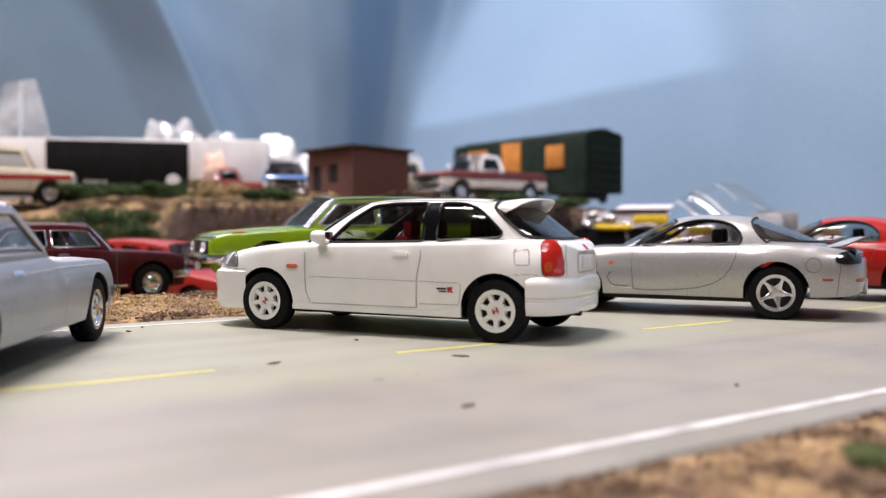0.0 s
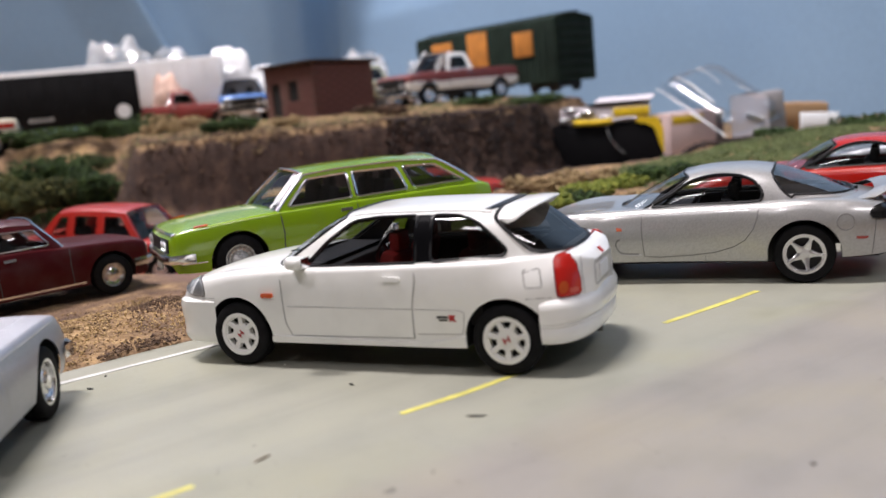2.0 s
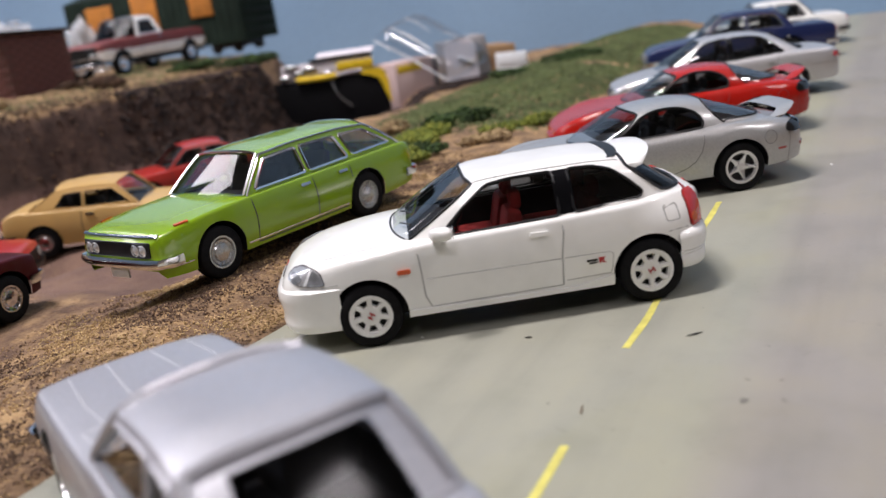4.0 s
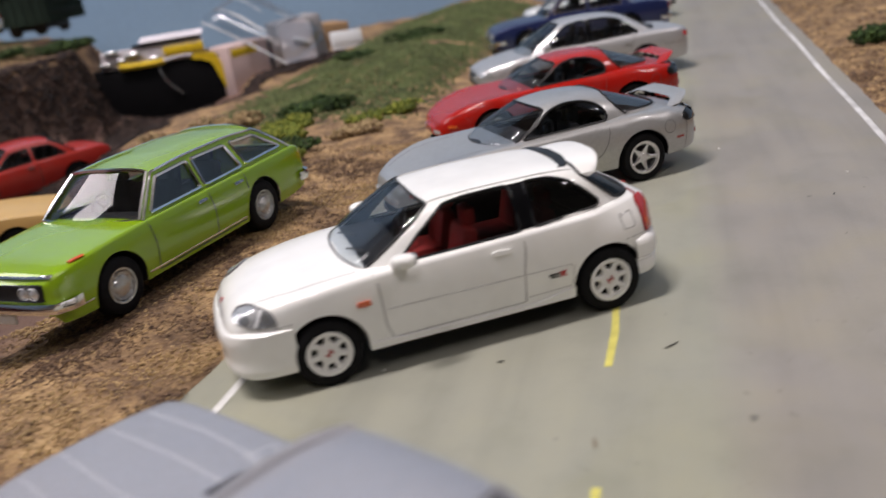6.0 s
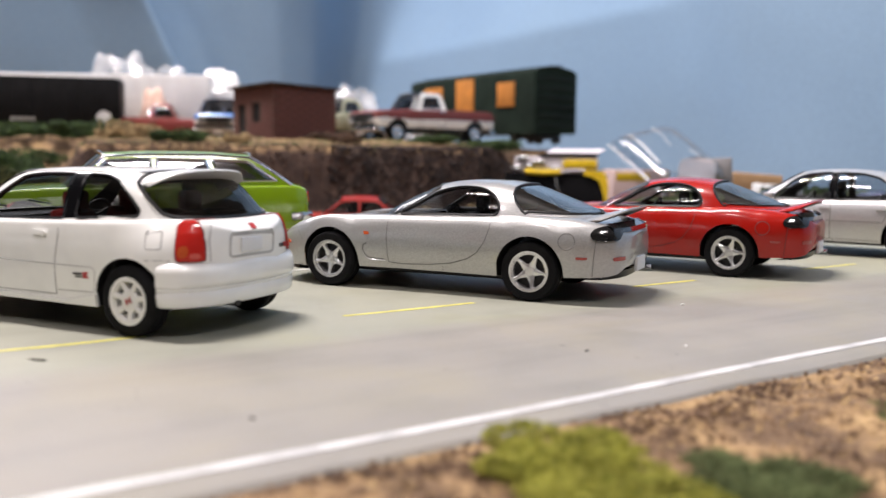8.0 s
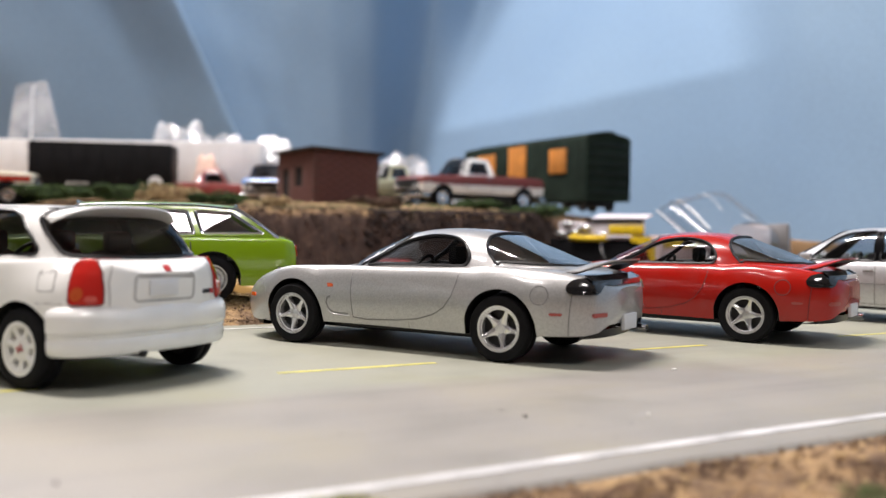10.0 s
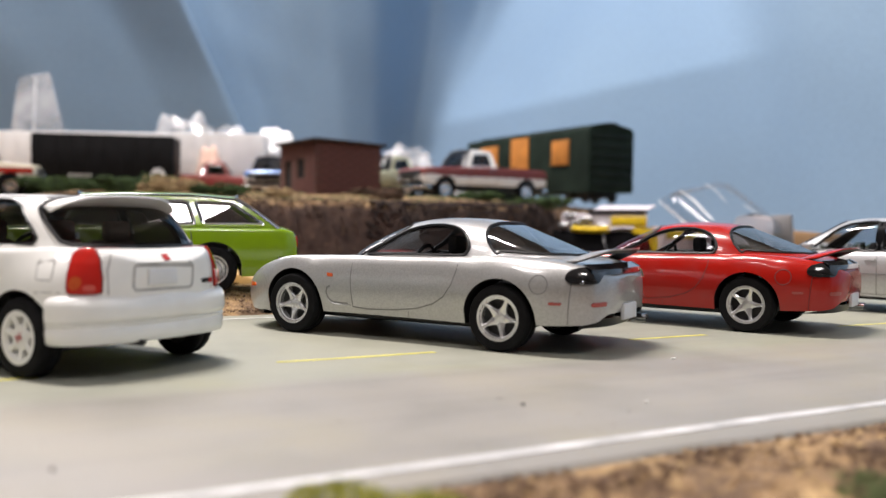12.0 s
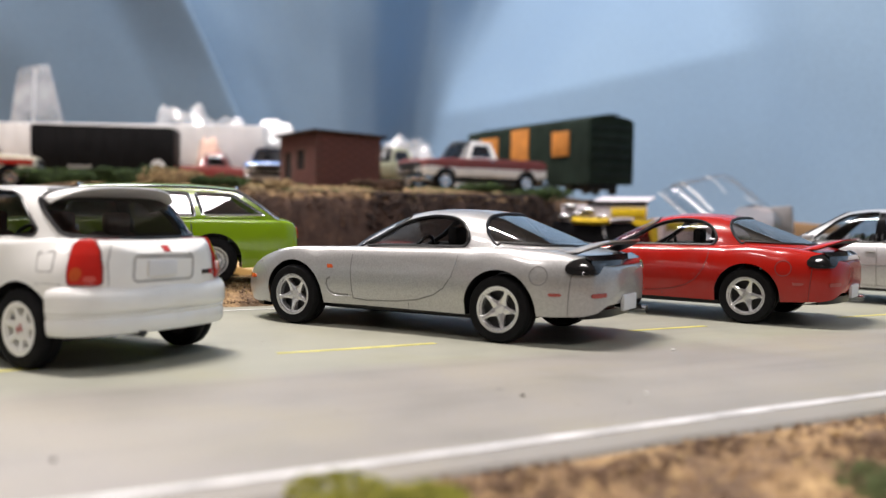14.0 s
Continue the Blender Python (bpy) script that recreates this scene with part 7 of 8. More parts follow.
def bush(x, y, rx, ry, h, n, size, mat, label, z=None, lumps=7):
    """A low foam shrub: grains gathered round several lumps, with gaps between them."""
    rng = np.random.RandomState(int(abs(x * 131 + y * 17)) + n)
    base = land(x, y) if z is None else z
    heads = [(rng.uniform(-0.75, 0.75), rng.uniform(-0.75, 0.75), rng.uniform(0.25, 0.8), rng.uniform(0.22, 0.5)) for _ in range(lumps)]
    out = []
    for _ in range(n):
        hx, hy, hz, r = heads[rng.randint(lumps)]
        d = rng.normal(size=3)
        d /= np.linalg.norm(d)
        q = r * rng.uniform(0.5, 1.05) ** 0.6
        px, py, pz = hx + d[0] * q, hy + d[1] * q, max(hz * 0.7 + d[2] * q * 0.8, -0.05)
        out.append((x + px * rx, y + py * ry, base + pz * h, size * rng.uniform(0.6, 1.3)))
    return crumbs("shrub", out, mat, label, "shrub", kind="")


def scatter(n, u0, u1, v0, v1, size, seed, keep=None, lift=0.0):
    rng = np.random.RandomState(seed)
    out = []
    while len(out) < n:
        u, v = rng.uniform(u0, u1), rng.uniform(v0, v1)
        x, y = xy_of(u, v)
        if keep and not keep(x, y, u, v, rng):
            continue
        out.append((x, y, land(x, y) + lift, size * rng.uniform(0.5, 1.5)))
    return out


patchy = lambda x, y, s=1.3, off=0.0: noise.noise(Vector((x * s, y * s, off)))
crumbs("soil", scatter(30000, -3, 18, -0.6, 2.85, 0.0155, 1, lambda x, y, u, v, r: patchy(x, y) > -0.35 and (v < 2.55 or r.rand() < 0.35)), SOIL, "loose tan and brown scatter along the road", "ground cover")
crumbs("soil", scatter(30000, -3, 13, 9.93, 13.6, 0.0145, 2, lambda x, y, u, v, r: v > 10.1 or r.rand() < 0.4), SOIL, "loose tan and brown scatter on the shoulder", "ground cover")
crumbs("soil", scatter(16000, -3, 12, 9.95, 13.4, 0.0145, 3, lambda x, y, u, v, r: patchy(x, y, 0.8, 4.0) > 0.02 + 0.2 * r.rand(), 0.006), UMBER, "dark brown scatter on the shoulder", "ground cover")
crumbs("soil", scatter(17000, -3, 13, 10.0, 13.6, 0.0135, 12, lambda x, y, u, v, r: patchy(x, y, 0.8, 4.0) < -0.02 - 0.22 * r.rand(), 0.008), GOLD, "fine golden scatter in patches on the shoulder", "ground cover")
crumbs("turf", scatter(38000, 15, 34, 10.4, 18.0, 0.046, 4, lambda x, y, u, v, r: patchy(x, y, 0.6, 2.0) > -0.45 and r.rand() < ease(10.3, 11.6, v) * ease(14.5, 18.5, u) * ease(16.4, 14.6, v) and behind_cliff(x, y) < -4), TURF, "green ground turf on the bank", "ground cover")


def on_cliff(x, y, u, v, r):
    s = behind_cliff(x, y)
    return -0.3 < s < 2.2


crumbs("earth", scatter(9000, 8, 28, 16, 32, 0.035, 5, lambda x, y, u, v, r: on_cliff(x, y, u, v, r) and -13 < x < 4.5), BROWN, "crumbled brown earth of the cliff", "ground cover")
crumbs("earth", scatter(22000, 12, 28, 16, 32, 0.06, 31, lambda x, y, u, v, r: -2.5 < x < 5.4 and -4.6 + 0.9 * patchy(x, y, 0.9, 5.0) < behind_cliff(x, y) < 1.0 and y < 31.5), SHADED_EARTH, "dark brown earth in the hollow below the cliff, shade included in its colour", "ground cover")
# this dark band also stands in for the shadow along the cartons' foot
crumbs("earth", scatter(3500, 14, 30, 16, 32, 0.055, 32, lambda x, y, u, v, r: 5.2 < x < 10.2 and abs(y - 28.2 - 0.25 * (x - 6)) < 0.55 + 0.4 * patchy(x, y, 1.1, 2.0), 0.05), SHADED_EARTH, "dark earth before the packaging, coloured for the shaded crevice there", "ground cover")
crumbs("straw", scatter(5000, 8, 28, 18, 36, 0.03, 6, lambda x, y, u, v, r: 0.7 < behind_cliff(x, y) < 3.5 and -13 < x < 1 and patchy(x, y, 0.5, 8.0) > -0.1), STRAW, "dry straw-coloured grass on the cliff top", "ground cover")
crumbs("turf", scatter(5000, 8, 28, 18, 38, 0.03, 7, lambda x, y, u, v, r: 0.9 < behind_cliff(x, y) < 6 and -13 < x < 5 and patchy(x, y, 0.5, 8.0) < 0.0), TURF, "thin green turf on the cliff top", "ground cover")
crumbs("soil", scatter(15000, -2, 16, -0.2, 2.7, 0.016, 21, lambda x, y, u, v, r: patchy(x, y, 1.6, 3.0) > -0.05 + 0.25 * r.rand(), 0.008), UMBER, "dark brown clumps along the road edge", "ground cover")
crumbs("soil", scatter(3000, 10, 32, 0.2, 2.8, 0.03, 8), SOIL, "loose scatter along the road edge", "ground cover")

G_OLIVE, G_DARK, G_LIGHT, G_STRAW = "olive green foam shrub on the diorama bank", "dark green foam shrub on the diorama bank", "yellow-green foam grass tuft on the diorama bank", "dry straw-coloured foam tuft on the diorama bank"
for x, y, rx, ry, h, n, mat, label in (
        (-14.8, 30.8, 1.8, 1.4, 0.4, 1600, LEAF_DARK, G_DARK), (-12.6, 29.6, 1.9, 1.5, 0.55, 2200, LEAF_DARK, G_DARK), (-12.2, 27.2, 1.9, 1.3, 1.15, 3000, LEAF_DARK, G_DARK), (-10.6, 29.2, 1.3, 1.2, 0.7, 1600, LEAF_DARK, G_DARK),
        (-14.7, 27.6, 1.2, 0.8, 0.3, 1200, STRAW, G_STRAW), (-12.6, 26.3, 1.7, 1.0, 1.35, 5200, LEAF_OLIVE, G_OLIVE), (-11.2, 26.6, 1.3, 0.9, 1.25, 4200, LEAF_DARK, G_DARK), (-13.6, 27.0, 1.2, 0.9, 0.8, 2600, LEAF_OLIVE, G_OLIVE), (-13.6, 32.0, 2.0, 0.9, 0.35, 1500, LEAF_DARK, G_DARK), (-11.0, 26.2, 1.2, 0.8, 0.5, 1200, LEAF_DARK, G_DARK),
        (-9.0, 28.7, 1.0, 0.8, 0.55, 900, STRAW, G_STRAW), (-7.4, 28.3, 1.1, 0.7, 0.5, 1100, LEAF_DARK, G_DARK), (-5.6, 28.9, 0.45, 0.35, 0.3, 350, STRAW, G_STRAW),
        (-2.9, 30.4, 0.9, 0.6, 0.4, 700, BROWN, "brown twiggy shrub on the cliff top"), (0.3, 31.6, 0.9, 0.6, 0.35, 700, LEAF_DARK, G_DARK), (2.2, 32.4, 1.2, 0.8, 0.45, 900, LEAF_DARK, G_DARK), (3.6, 34.2, 1.0, 0.9, 0.45, 800, LEAF_DARK, G_DARK),
        (2.3, 18.9, 0.6, 0.5, 0.28, 1300, LEAF_LIGHT, G_LIGHT), (1.2, 17.2, 0.7, 0.55, 0.3, 900, LEAF_LIGHT, G_LIGHT), (1.7, 17.9, 0.6, 0.6, 0.25, 700, LEAF_DARK, G_DARK), (4.0, 20.8, 0.8, 0.55, 0.38, 1400, LEAF_DARK, G_DARK), (3.1, 19.9, 0.55, 0.45, 0.3, 900, LEAF_LIGHT, G_LIGHT),
        (4.5, 18.6, 0.8, 0.5, 0.25, 800, LEAF_LIGHT, G_LIGHT), (1.5, 22.2, 0.8, 0.6, 0.45, 800, STRAW, G_STRAW), (2.6, 22.0, 0.7, 0.6, 0.4, 700, STRAW, G_STRAW), (3.2, 17.7, 0.6, 0.4, 0.2, 500, STRAW, G_STRAW), 
        (7.6, 24.6, 0.7, 0.6, 0.3, 700, LEAF_DARK, G_DARK), (10.4, 25.6, 0.8, 0.6, 0.3, 600, LEAF_DARK, G_DARK),
        (3.93, 5.86, 0.50, 0.38, 0.24, 3400, LEAF_YELLOW, "yellow-green foam grass clump beside the road edge"), (4.10, 5.42, 0.45, 0.28, 0.17, 1900, LEAF_YELLOW, "yellow-green foam grass clump beside the road edge"), (4.80, 5.62, 0.42, 0.33, 0.12, 1600, TURF, "dull green foam grass clump beside the road edge"),
        (5.95, 6.85, 0.35, 0.3, 0.12, 900, TURF, "dull green foam grass clump beside the road edge"), (2.35, 4.40, 0.28, 0.22, 0.08, 700, TURF, "dull green foam grass clump beside the road edge"), (12.8, 12.6, 0.9, 0.7, 0.4, 1000, LEAF_DARK, "dark green foam shrub beside the road edge")):
    near = math.hypot(x - 3.5, y - 3) < 5
    bush(x, y, rx, ry, h * (0.8 if near else 1), n * (3 if near else 1), 0.0125 if near else 0.05, mat, label, lumps=(17 if mat is LEAF_YELLOW else 26) if near else 12)

# small stones and chips lying on the road
STONE = plain("pale_chip", (0.7, 0.69, 0.66), 0.8)
GRIT = plain("dark_grit", (0.03, 0.028, 0.026), 0.8)
LEAF_BIT = plain("dry_leaf_bit", (0.14, 0.08, 0.04), 0.8)
for x, y, sx, sy, mat, label in ((5.205, 10.987, 0.05, 0.03, STONE, "pale chip lying on the road"), (-0.926, 8.638, 0.05, 0.02, GRIT, "dark crumb lying on the road"), (-1.65, 9.36, 0.03, 0.02, STONE, "pale chip lying on the road"),
                                 (-3.37, 9.08, 0.07, 0.025, GRIT, "dark crumb lying on the road"), (-3.38, 9.45, 0.025, 0.02, GRIT, "dark crumb lying on the road"), (-1.33, 7.16, 0.11, 0.015, LEAF_BIT, "thin brown scrap lying on the road"),
                                 (0.13, 7.68, 0.13, 0.012, GRIT, "thin dark scrap lying on the road"), (0.29, 5.64, 0.10, 0.02, GRIT, "thin dark scrap lying on the road"), (2.1, 6.5, 0.03, 0.02, GRIT, "dark crumb lying on the road"), (4.1, 8.6, 0.03, 0.02, GRIT, "dark crumb lying on the road"), (4.9, 8.9, 0.025, 0.02, STONE, "pale chip lying on the road")):
    b = bmesh.new()
    bmesh.ops.create_icosphere(b, subdivisions=1, radius=1.0)
    rng = random.Random(int(x * 100))
    for v in b.verts:
        v.co = Vector((v.co.x * sx * 0.75 * rng.uniform(0.6, 1.2), v.co.y * sy * 0.6 * rng.uniform(0.6, 1.2), 0.008 + v.co.z * 0.009))
    ob = tagged(link_mesh("grit_chip", b, mat, 30), label, "chip", "loose bits on the road")
    ob.matrix_basis = pose(x * K, y * K, 0.001 * K, 0, 0, rng.uniform(0, 180))


# ---- toy packaging below the cliff, and plastic bags at the back ----
YELLOW_CARD = plain("yellow_card", (0.72, 0.50, 0.02), 0.4, 0, 0.1)
BLACK_CARD = plain("black_card", (0.005, 0.005, 0.006), 0.7, spec=0.08)
PINK_CARD = plain("pale_pink_card", (0.62, 0.47, 0.45), 0.6, 0, 0.12, 60)
GREY_CARD = plain("grey_card", (0.30, 0.29, 0.30), 0.6, 0, 0.2, 60)
DARK_GREY_CARD = plain("dark_grey_card", (0.12, 0.115, 0.13), 0.6, 0, 0.1, 60)
LILAC_CARD = plain("pale_lilac_card", (0.66, 0.62, 0.66), 0.5, 0, 0.12, 60)
KRAFT = plain("brown_cardboard", (0.36, 0.22, 0.11), 0.8, 0, 0.15, 100)
SILVER_FILM = plain("silver_film", (0.5, 0.5, 0.5), 0.25, 0.8, 0.2, 90)
CLEAR = pane_glass("clear_blister_plastic", (0.86, 0.87, 0.88), 4.5, 0.22)
# opaque near-white, for highlights drawn as rods on clear plastic
PALE_GLINT = plain("pale_plastic_glint", (0.75, 0.77, 0.8), 0.25)


def film_material():
    m, nt, b = material("crumpled_clear_film")
    nt.nodes.remove(b)
    t = nt.nodes.new("ShaderNodeBsdfTransparent")
    t.inputs[0].default_value = (0.93, 0.94, 0.95, 1)
    d = nt.nodes.new("ShaderNodeBsdfDiffuse")
    d.inputs[0].default_value = (0.85, 0.87, 0.9, 1)
    g = nt.nodes.new("ShaderNodeBsdfGlossy")
    g.inputs["Roughness"].default_value = 0.12
    n = tex(nt, "ShaderNodeTexNoise", 30, Detail=4.0)
    k = ramp(nt, n.outputs[0], [(0.35, (0.12, 0.12, 0.12)), (0.7, (0.62, 0.62, 0.62))])
    a = nt.nodes.new("ShaderNodeMixShader")
    nt.links.new(k.outputs[0], a.inputs[0])
    nt.links.new(t.outputs[0], a.inputs[1])
    nt.links.new(d.outputs[0], a.inputs[2])
    f = sheen(nt, 0.10)
    c = nt.nodes.new("ShaderNodeMixShader")
    nt.links.new(f.outputs[0], c.inputs[0])
    nt.links.new(a.outputs[0], c.inputs[1])
    nt.links.new(g.outputs[0], c.inputs[2])
    nt.links.new(c.outputs[0], nt.nodes["Material Output"].inputs[0])
    return m


FILM = film_material()
PINK_FILM = plain("pinkish_plastic_bag", (0.80, 0.56, 0.46), 0.35, 0, 0.15, 60)
WHITE_FILM = plain("white_plastic_bag", (0.82, 0.83, 0.85), 0.35, 0, 0.06, 40)


def toy_box(x, y, z, turn, lean):
    root = thing("toy_box", x, y, z, turn, "black and yellow toy carton with clear domes, leaning at the cliff", "toy box", tilt=(lean, 0))
    b = bmesh.new()
    box(b, 0.0, 4.22, 0.06, 0.9, -0.65, 1.34, 0.03)
    part("carton", b, BLACK_CARD, root)
    b = bmesh.new()
    box(b, 0.35, 3.45, 0.10, 0.16, 1.30, 1.87, 0.015)
    part("header_card", b, LILAC_CARD, root, "pale lilac header card")
    b = bmesh.new()
    box(b, 1.35, 3.42, 0.06, 0.20, 1.86, 1.95, 0.01)
    part("dark_rim", b, BLACK_CARD, root, "dark top rim")
    b = bmesh.new()
    box(b, 1.55, 3.46, 0.12, 0.60, 1.955, 2.0, 0.01, pose(0, 0.15, 1.95, 16) @ pose(0, -0.15, -1.95))
    part("top_flap", b, LILAC_CARD, root, "pale lilac top flap, lifted")
    b = bmesh.new()
    flat = lambda yy: (lambda u, v: Vector((u, yy, v)))
    outer = rounded([(3.02, 1.47), (3.72, 1.42), (4.24, 0.30), (3.86, 0.30), (3.60, 1.12), (3.30, 1.25), (3.02, 1.30)], 0.10, 4)
    loft_poly(b, [outer], flat(0.0), flat(0.055))
    part("yellow_arch", b, YELLOW_CARD, root, "yellow printed arch", 30)
    b = bmesh.new()
    box(b, 2.26, 3.46, 0.02, 0.095, 1.50, 1.76, 0.02)
    part("yellow_panel", b, YELLOW_CARD, root, "yellow printed panel")
    b = bmesh.new()
    tube(b, [Vector((u, 0.04, 1.40 - 0.05 * math.cos(1.6 * (u - 1.5)))) for u in np.linspace(0.85, 2.2, 9)], 0.10, 8)
    part("yellow_lip", b, YELLOW_CARD, root, "yellow lip under the domes")
    b = bmesh.new()
    tube(b, [Vector((u, 0.03, 1.36 + 0.09 * math.sin((u - 2.15) * 2.4))) for u in np.linspace(2.15, 3.1, 9)], 0.04, 6)
    part("pale_border", b, LILAC_CARD, root, "pale border over the black window")
    for u, v, r in ((0.68, 1.80, 0.17), (0.93, 1.57, 0.15), (1.32, 1.68, 0.19), (1.92, 1.48, 0.16), (0.45, 1.48, 0.16)):
        b = bmesh.new()
        bmesh.ops.create_icosphere(b, subdivisions=2, radius=r, matrix=Matrix.Translation((u, 0.08, v)) @ Matrix.Diagonal((1.5, 0.6, 0.6, 1)))
        part("dome", b, SILVER_FILM, root, "shiny plastic dome", 60)
    b = bmesh.new()
    tube(b, [Vector((2.02 + 0.55 * k * k, 0.02 - 0.06 * math.sin(3 * k), 1.28 - 0.95 * k)) for k in np.linspace(0, 1, 8)], 0.022)
    part("film_fold", b, SILVER_FILM, root, "fold of clear film over the black window")
    return root


toy_box(2.6, 31.55, -0.35, -33.3, 0)
carton_under = thing("pink_carton", 5.98, 29.05, -0.12, 18, "pale pink card carton beside the toy carton", "carton")
b = bmesh.new()
box(b, 0, 1.85, 0, 1.1, -0.3, 1.26, 0.03)
part("carton_body", b, PINK_CARD, carton_under)
b = bmesh.new()
box(b, 0.1, 1.15, -0.02, 0.0, 0.92, 1.16, 0.005)
part("yellow_print", b, YELLOW_CARD, carton_under, "yellow printed field")
b = bmesh.new()
box(b, 1.58, 1.83, -0.02, 0.0, 0.02, 1.24, 0.005)
part("edge_band", b, DARK_GREY_CARD, carton_under, "dark grey printed band")


def blister(origin, along, across, depth, label):
    """A thin clear tray; along and across are its edges, its bulge stands out of them."""
    root = thing("blister_shell", 0, 0, 0, 0, label, "plastic packaging")
    a, c = Vector(along), Vector(across)
    L, W = a.length, c.length
    ax = a.normalized()
    up = ax.cross(c).normalized()
    ay = up.cross(ax)
    m = Matrix((ax, ay, up)).transposed().to_4x4()
    m.translation = Vector(origin) * K
    root.matrix_basis = m
    b = bmesh.new()
    rows = []
    for inset, zz in ((-0.10, 0.0), (0.02, 0.01), (0.06, depth * 0.35), (0.12, depth * 0.75), (0.25, depth * 0.95), (0.5, depth)):
        rows.append([b.verts.new((L / 2 + (L / 2 - inset) * cx, W / 2 + (W / 2 - inset) * cy, zz + 0.10 * noise.noise(Vector((cx * 2, cy * 2, inset * 3))) * (zz > 0.1))) for cx, cy in rounded([(-1, -1), (1, -1), (1, 1), (-1, 1)], 0.45, 6)])
    grid_faces(b, rows, True)
    b.faces.new(rows[-1])
    shell = part("shell", b, CLEAR, root, "", 50)
    # white streaks of shine on the tray, added as thin pale rods
    for yy, zz, k0, k1, r in ((0.0, 0.02, 0.02, 0.98, 0.022), (W * 0.22, depth, 0.1, 0.62, 0.03), (W * 0.62, depth * 0.97, 0.08, 0.4, 0.02), (W * 0.8, depth * 0.8, 0.5, 0.9, 0.018)):
        b = bmesh.new()
        tube(b, [Vector((L * (k0 + (k1 - k0) * k), yy + 0.04 * math.sin(5 * k), zz - 0.2 * depth * abs(k - 0.5))) for k in np.linspace(0, 1, 8)], r, 6)
        part("ridge", b, PALE_GLINT, shell, "pale rod for the highlight on a folded edge")
    return root


blister((5.86, 30.35, 1.95), (1.65, -2.15, -1.60), (2.2, 0.9, 0.30), 0.40, "clear crumpled blister tray leaning on the cartons")


def carton(name, x, y, z, turn, tilt, dims, mat, label):
    root = thing(name, x, y, z, turn, label, "carton", tilt=tilt)
    b = bmesh.new()
    box(b, 0, dims[0], 0, dims[1], 0, dims[2], 0.03)
    part("carton_body", b, mat, root)
    b = bmesh.new()
    box(b, 0.05, dims[0] - 0.05, -0.03, 0.0, dims[2] * 0.45, dims[2] * 0.95, 0.01)
    part("flap", b, mat, root)
    return root


carton("grey_carton", 8.15, 29.75, -0.05, -12, (0, -4), (1.5, 1.4, 1.50), GREY_CARD, "grey card carton behind a pale rounded card")
backing = thing("backing_card", 7.92, 29.35, -0.10, -14, "pale lilac card with a rounded dark-edged top, leaning on a carton", "packaging card", tilt=(-8, 0))
sheet = rounded([(0, 0), (1.08, 0), (1.08, 1.62), (0, 1.62)], 0.30, 6)
b = bmesh.new()
loft_poly(b, [sheet], lambda u, v: Vector((u, 0.0, v)), lambda u, v: Vector((u, 0.05, v)))
part("card", b, LILAC_CARD, backing, "", 30)
b = bmesh.new()
tube(b, [Vector((u, 0.03, v + 0.02)) for u, v in arc(0.54, 1.33, 0.50, 0.30, 60, 150, 10)], 0.03, 6)
part("dark_edge", b, BLACK_CARD, backing, "dark top edge")
b = bmesh.new()
tube(b, [Vector((0.42 + 0.5 * k, -0.03, 1.05 - 0.22 * k)) for k in np.linspace(0, 1, 6)], 0.06, 8)
part("film_bulge", b, PALE_GLINT, backing, "pale rod for the highlight on a bulge of clear film")
carton("cardboard_box", 9.5, 31.4, -0.05, -12, (0, 4), (1.9, 1.5, 1.15), KRAFT, "open brown cardboard carton behind the packaging")
carton("white_carton", 10.35, 30.5, 0.0, -10, (-12, 4), (1.15, 0.12, 0.78), PLATE, "white card leaning on the cardboard carton")


def bag(x, y, z, rx, ry, rz, seed, mat, label):
    """A crumpled plastic bag: a closed skin creased by ridged noise."""
    b = bmesh.new()
    bmesh.ops.create_icosphere(b, subdivisions=4, radius=1.0)
    for v in b.verts:
        p = v.co.copy()
        q = p * 1.6 + Vector((seed * 3.7, seed, 0))
        crease = abs(noise.noise(q * 0.7)) + 0.35 * abs(noise.noise(q * 1.7)) + 0.12 * abs(noise.noise(q * 4.1))
        k = 1.1 - 0.7 * crease
        v.co = Vector((p.x * rx * k, p.y * ry * k, max(p.z, -0.55) * rz * (1.2 - 0.9 * crease) + rz * 0.5))
    ob = tagged(link_mesh("plastic_bag", b, mat, 60), label, "plastic bag", "crumpled plastic bags")
    ob.matrix_basis = pose(x * K, y * K, z * K, 0, 0, seed * 40)
    return ob


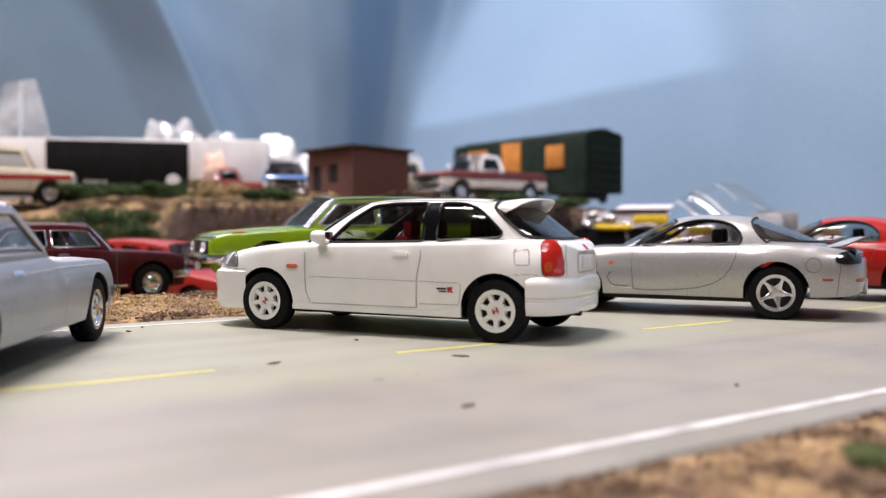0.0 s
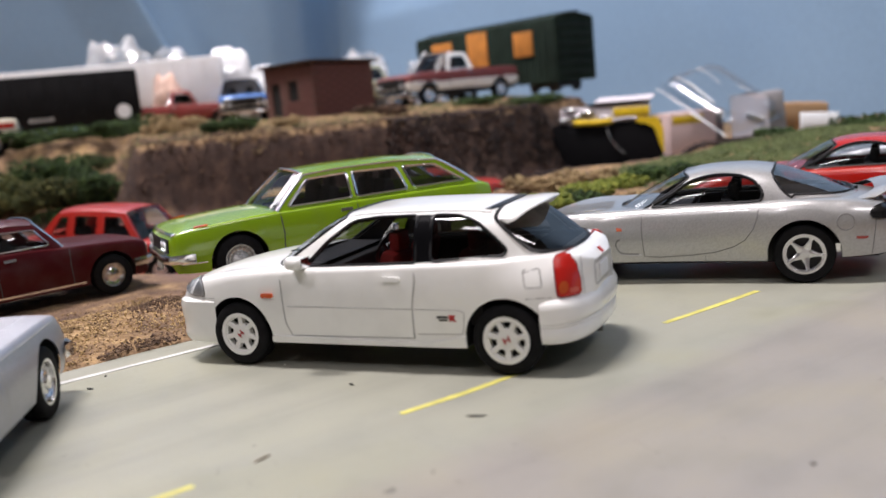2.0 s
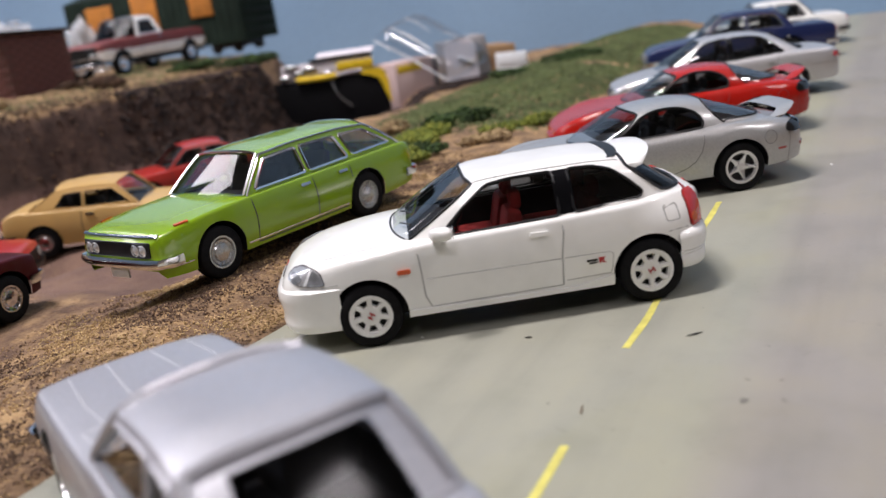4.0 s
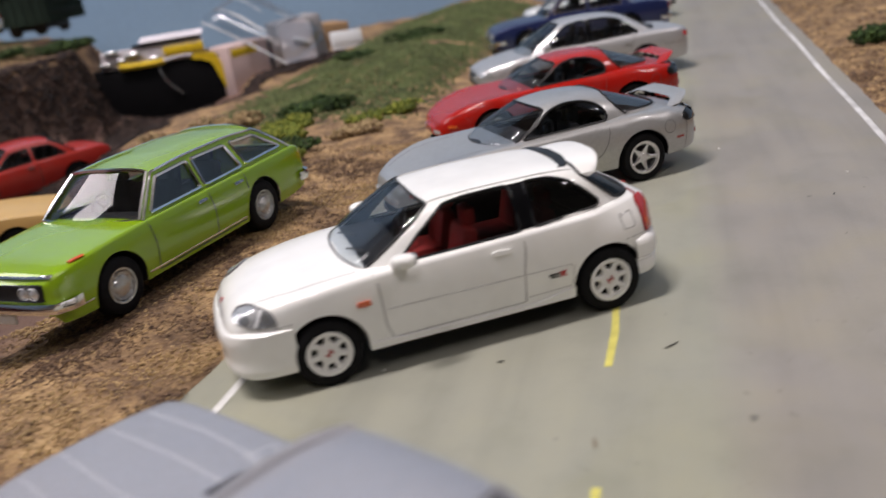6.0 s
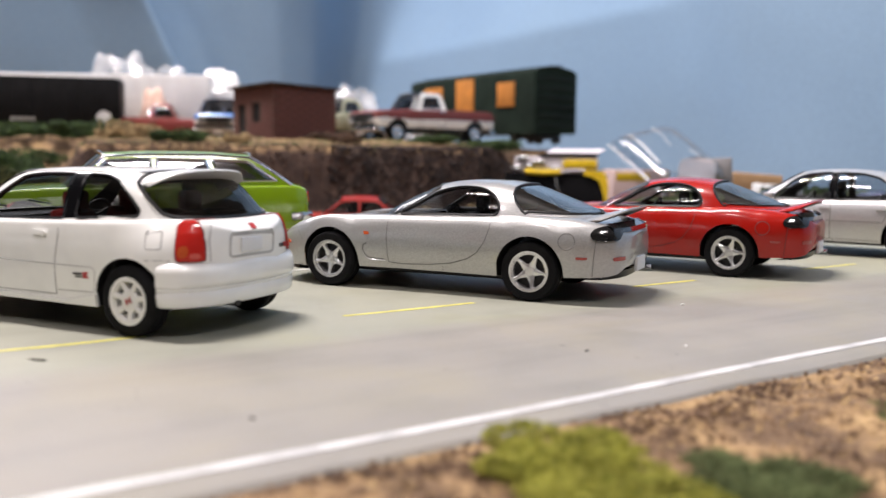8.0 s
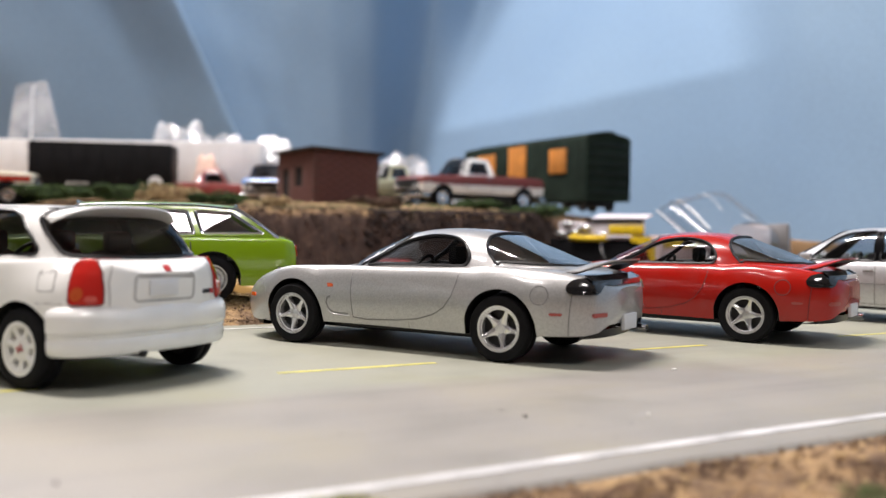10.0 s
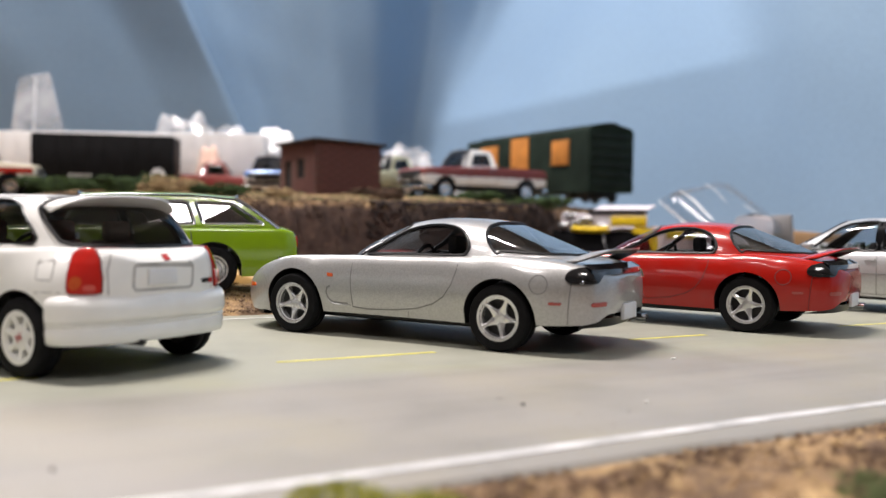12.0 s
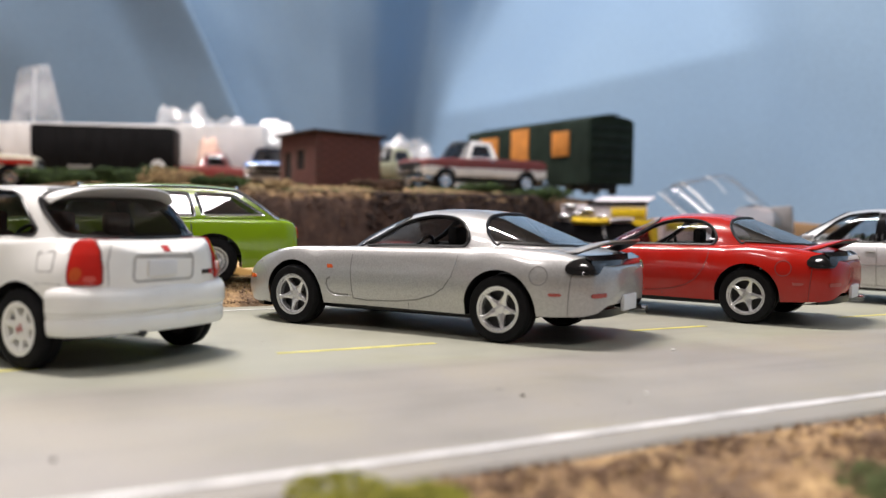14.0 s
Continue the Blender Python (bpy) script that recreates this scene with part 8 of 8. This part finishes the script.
for i, (x, y, z, rx, ry, rz, mat, label) in enumerate((
        (-17.0, 45.0, 1.9, 2.6, 2.0, 3.2, FILM, "crumpled clear plastic bag behind the trailer"), (-13.8, 44.0, 1.9, 2.4, 2.0, 2.6, FILM, "crumpled clear plastic bag behind the trailer"), (-11.2, 43.0, 1.9, 2.0, 1.6, 2.4, FILM, "crumpled clear plastic bag behind the hut"),
        (-12.0, 40.5, 1.9, 1.8, 1.2, 1.5, WHITE_FILM, "crumpled white plastic bag behind the trucks"), (-9.4, 41.5, 1.9, 1.9, 1.4, 2.0, WHITE_FILM, "crumpled white plastic bag behind the trucks"), (-5.0, 43.5, 1.9, 2.4, 1.5, 1.9, FILM, "crumpled clear plastic bag behind the hut"),
        (-2.2, 44.0, 1.9, 1.4, 1.0, 1.7, FILM, "crumpled clear plastic bag behind the hut"), (-12.6, 38.6, 1.95, 1.7, 0.4, 1.9, PINK_FILM, "crumpled pinkish plastic bag behind the red truck"),
        (-10.4, 40.6, 1.9, 2.0, 0.9, 2.6, WHITE_FILM, "crumpled white plastic bag behind the trucks"))):
    bag(x, y, z, rx * 0.85, ry * 0.85, rz * (0.95 if mat is FILM else 0.8), i + 1, mat, label)


def sleeve(x, y, z, turn, w, h):
    """An upright clear sleeve: a flattened tube of film with a welded fold."""
    root = thing("plastic_sleeve", x, y, z, turn, "tall clear plastic sleeve standing behind the trailer", "plastic bag")
    b = bmesh.new()
    rows = []
    for k in np.linspace(0, 1, 14):
        rows.append([b.verts.new((w * 0.5 * math.cos(a) * (1 - 0.62 * k) - 0.35 * k, 0.35 * math.sin(a) * (1 - 0.8 * k) + 0.05 * noise.noise(Vector((math.cos(a) * 2, k * 4, 2))), h * k + 0.12 * math.cos(a) * k)) for a in np.linspace(0, 2 * math.pi, 24, endpoint=False)])
    grid_faces(b, rows, True)
    film = part("film", b, FILM, root, "", 60)
    # the fold's highlight, as one pale rod
    for u in (-0.08,):
        b = bmesh.new()
        tube(b, [Vector((w * u + 0.1 * k, -0.36 * (1 - 0.8 * k), h * k)) for k in np.linspace(0.1, 0.98, 6)], 0.05)
        part("fold", b, PALE_GLINT, film, "pale rod for the highlight on the vertical fold")
    return root


sleeve(-23.0, 42.0, 1.9, 10, 4.0, 6.1)
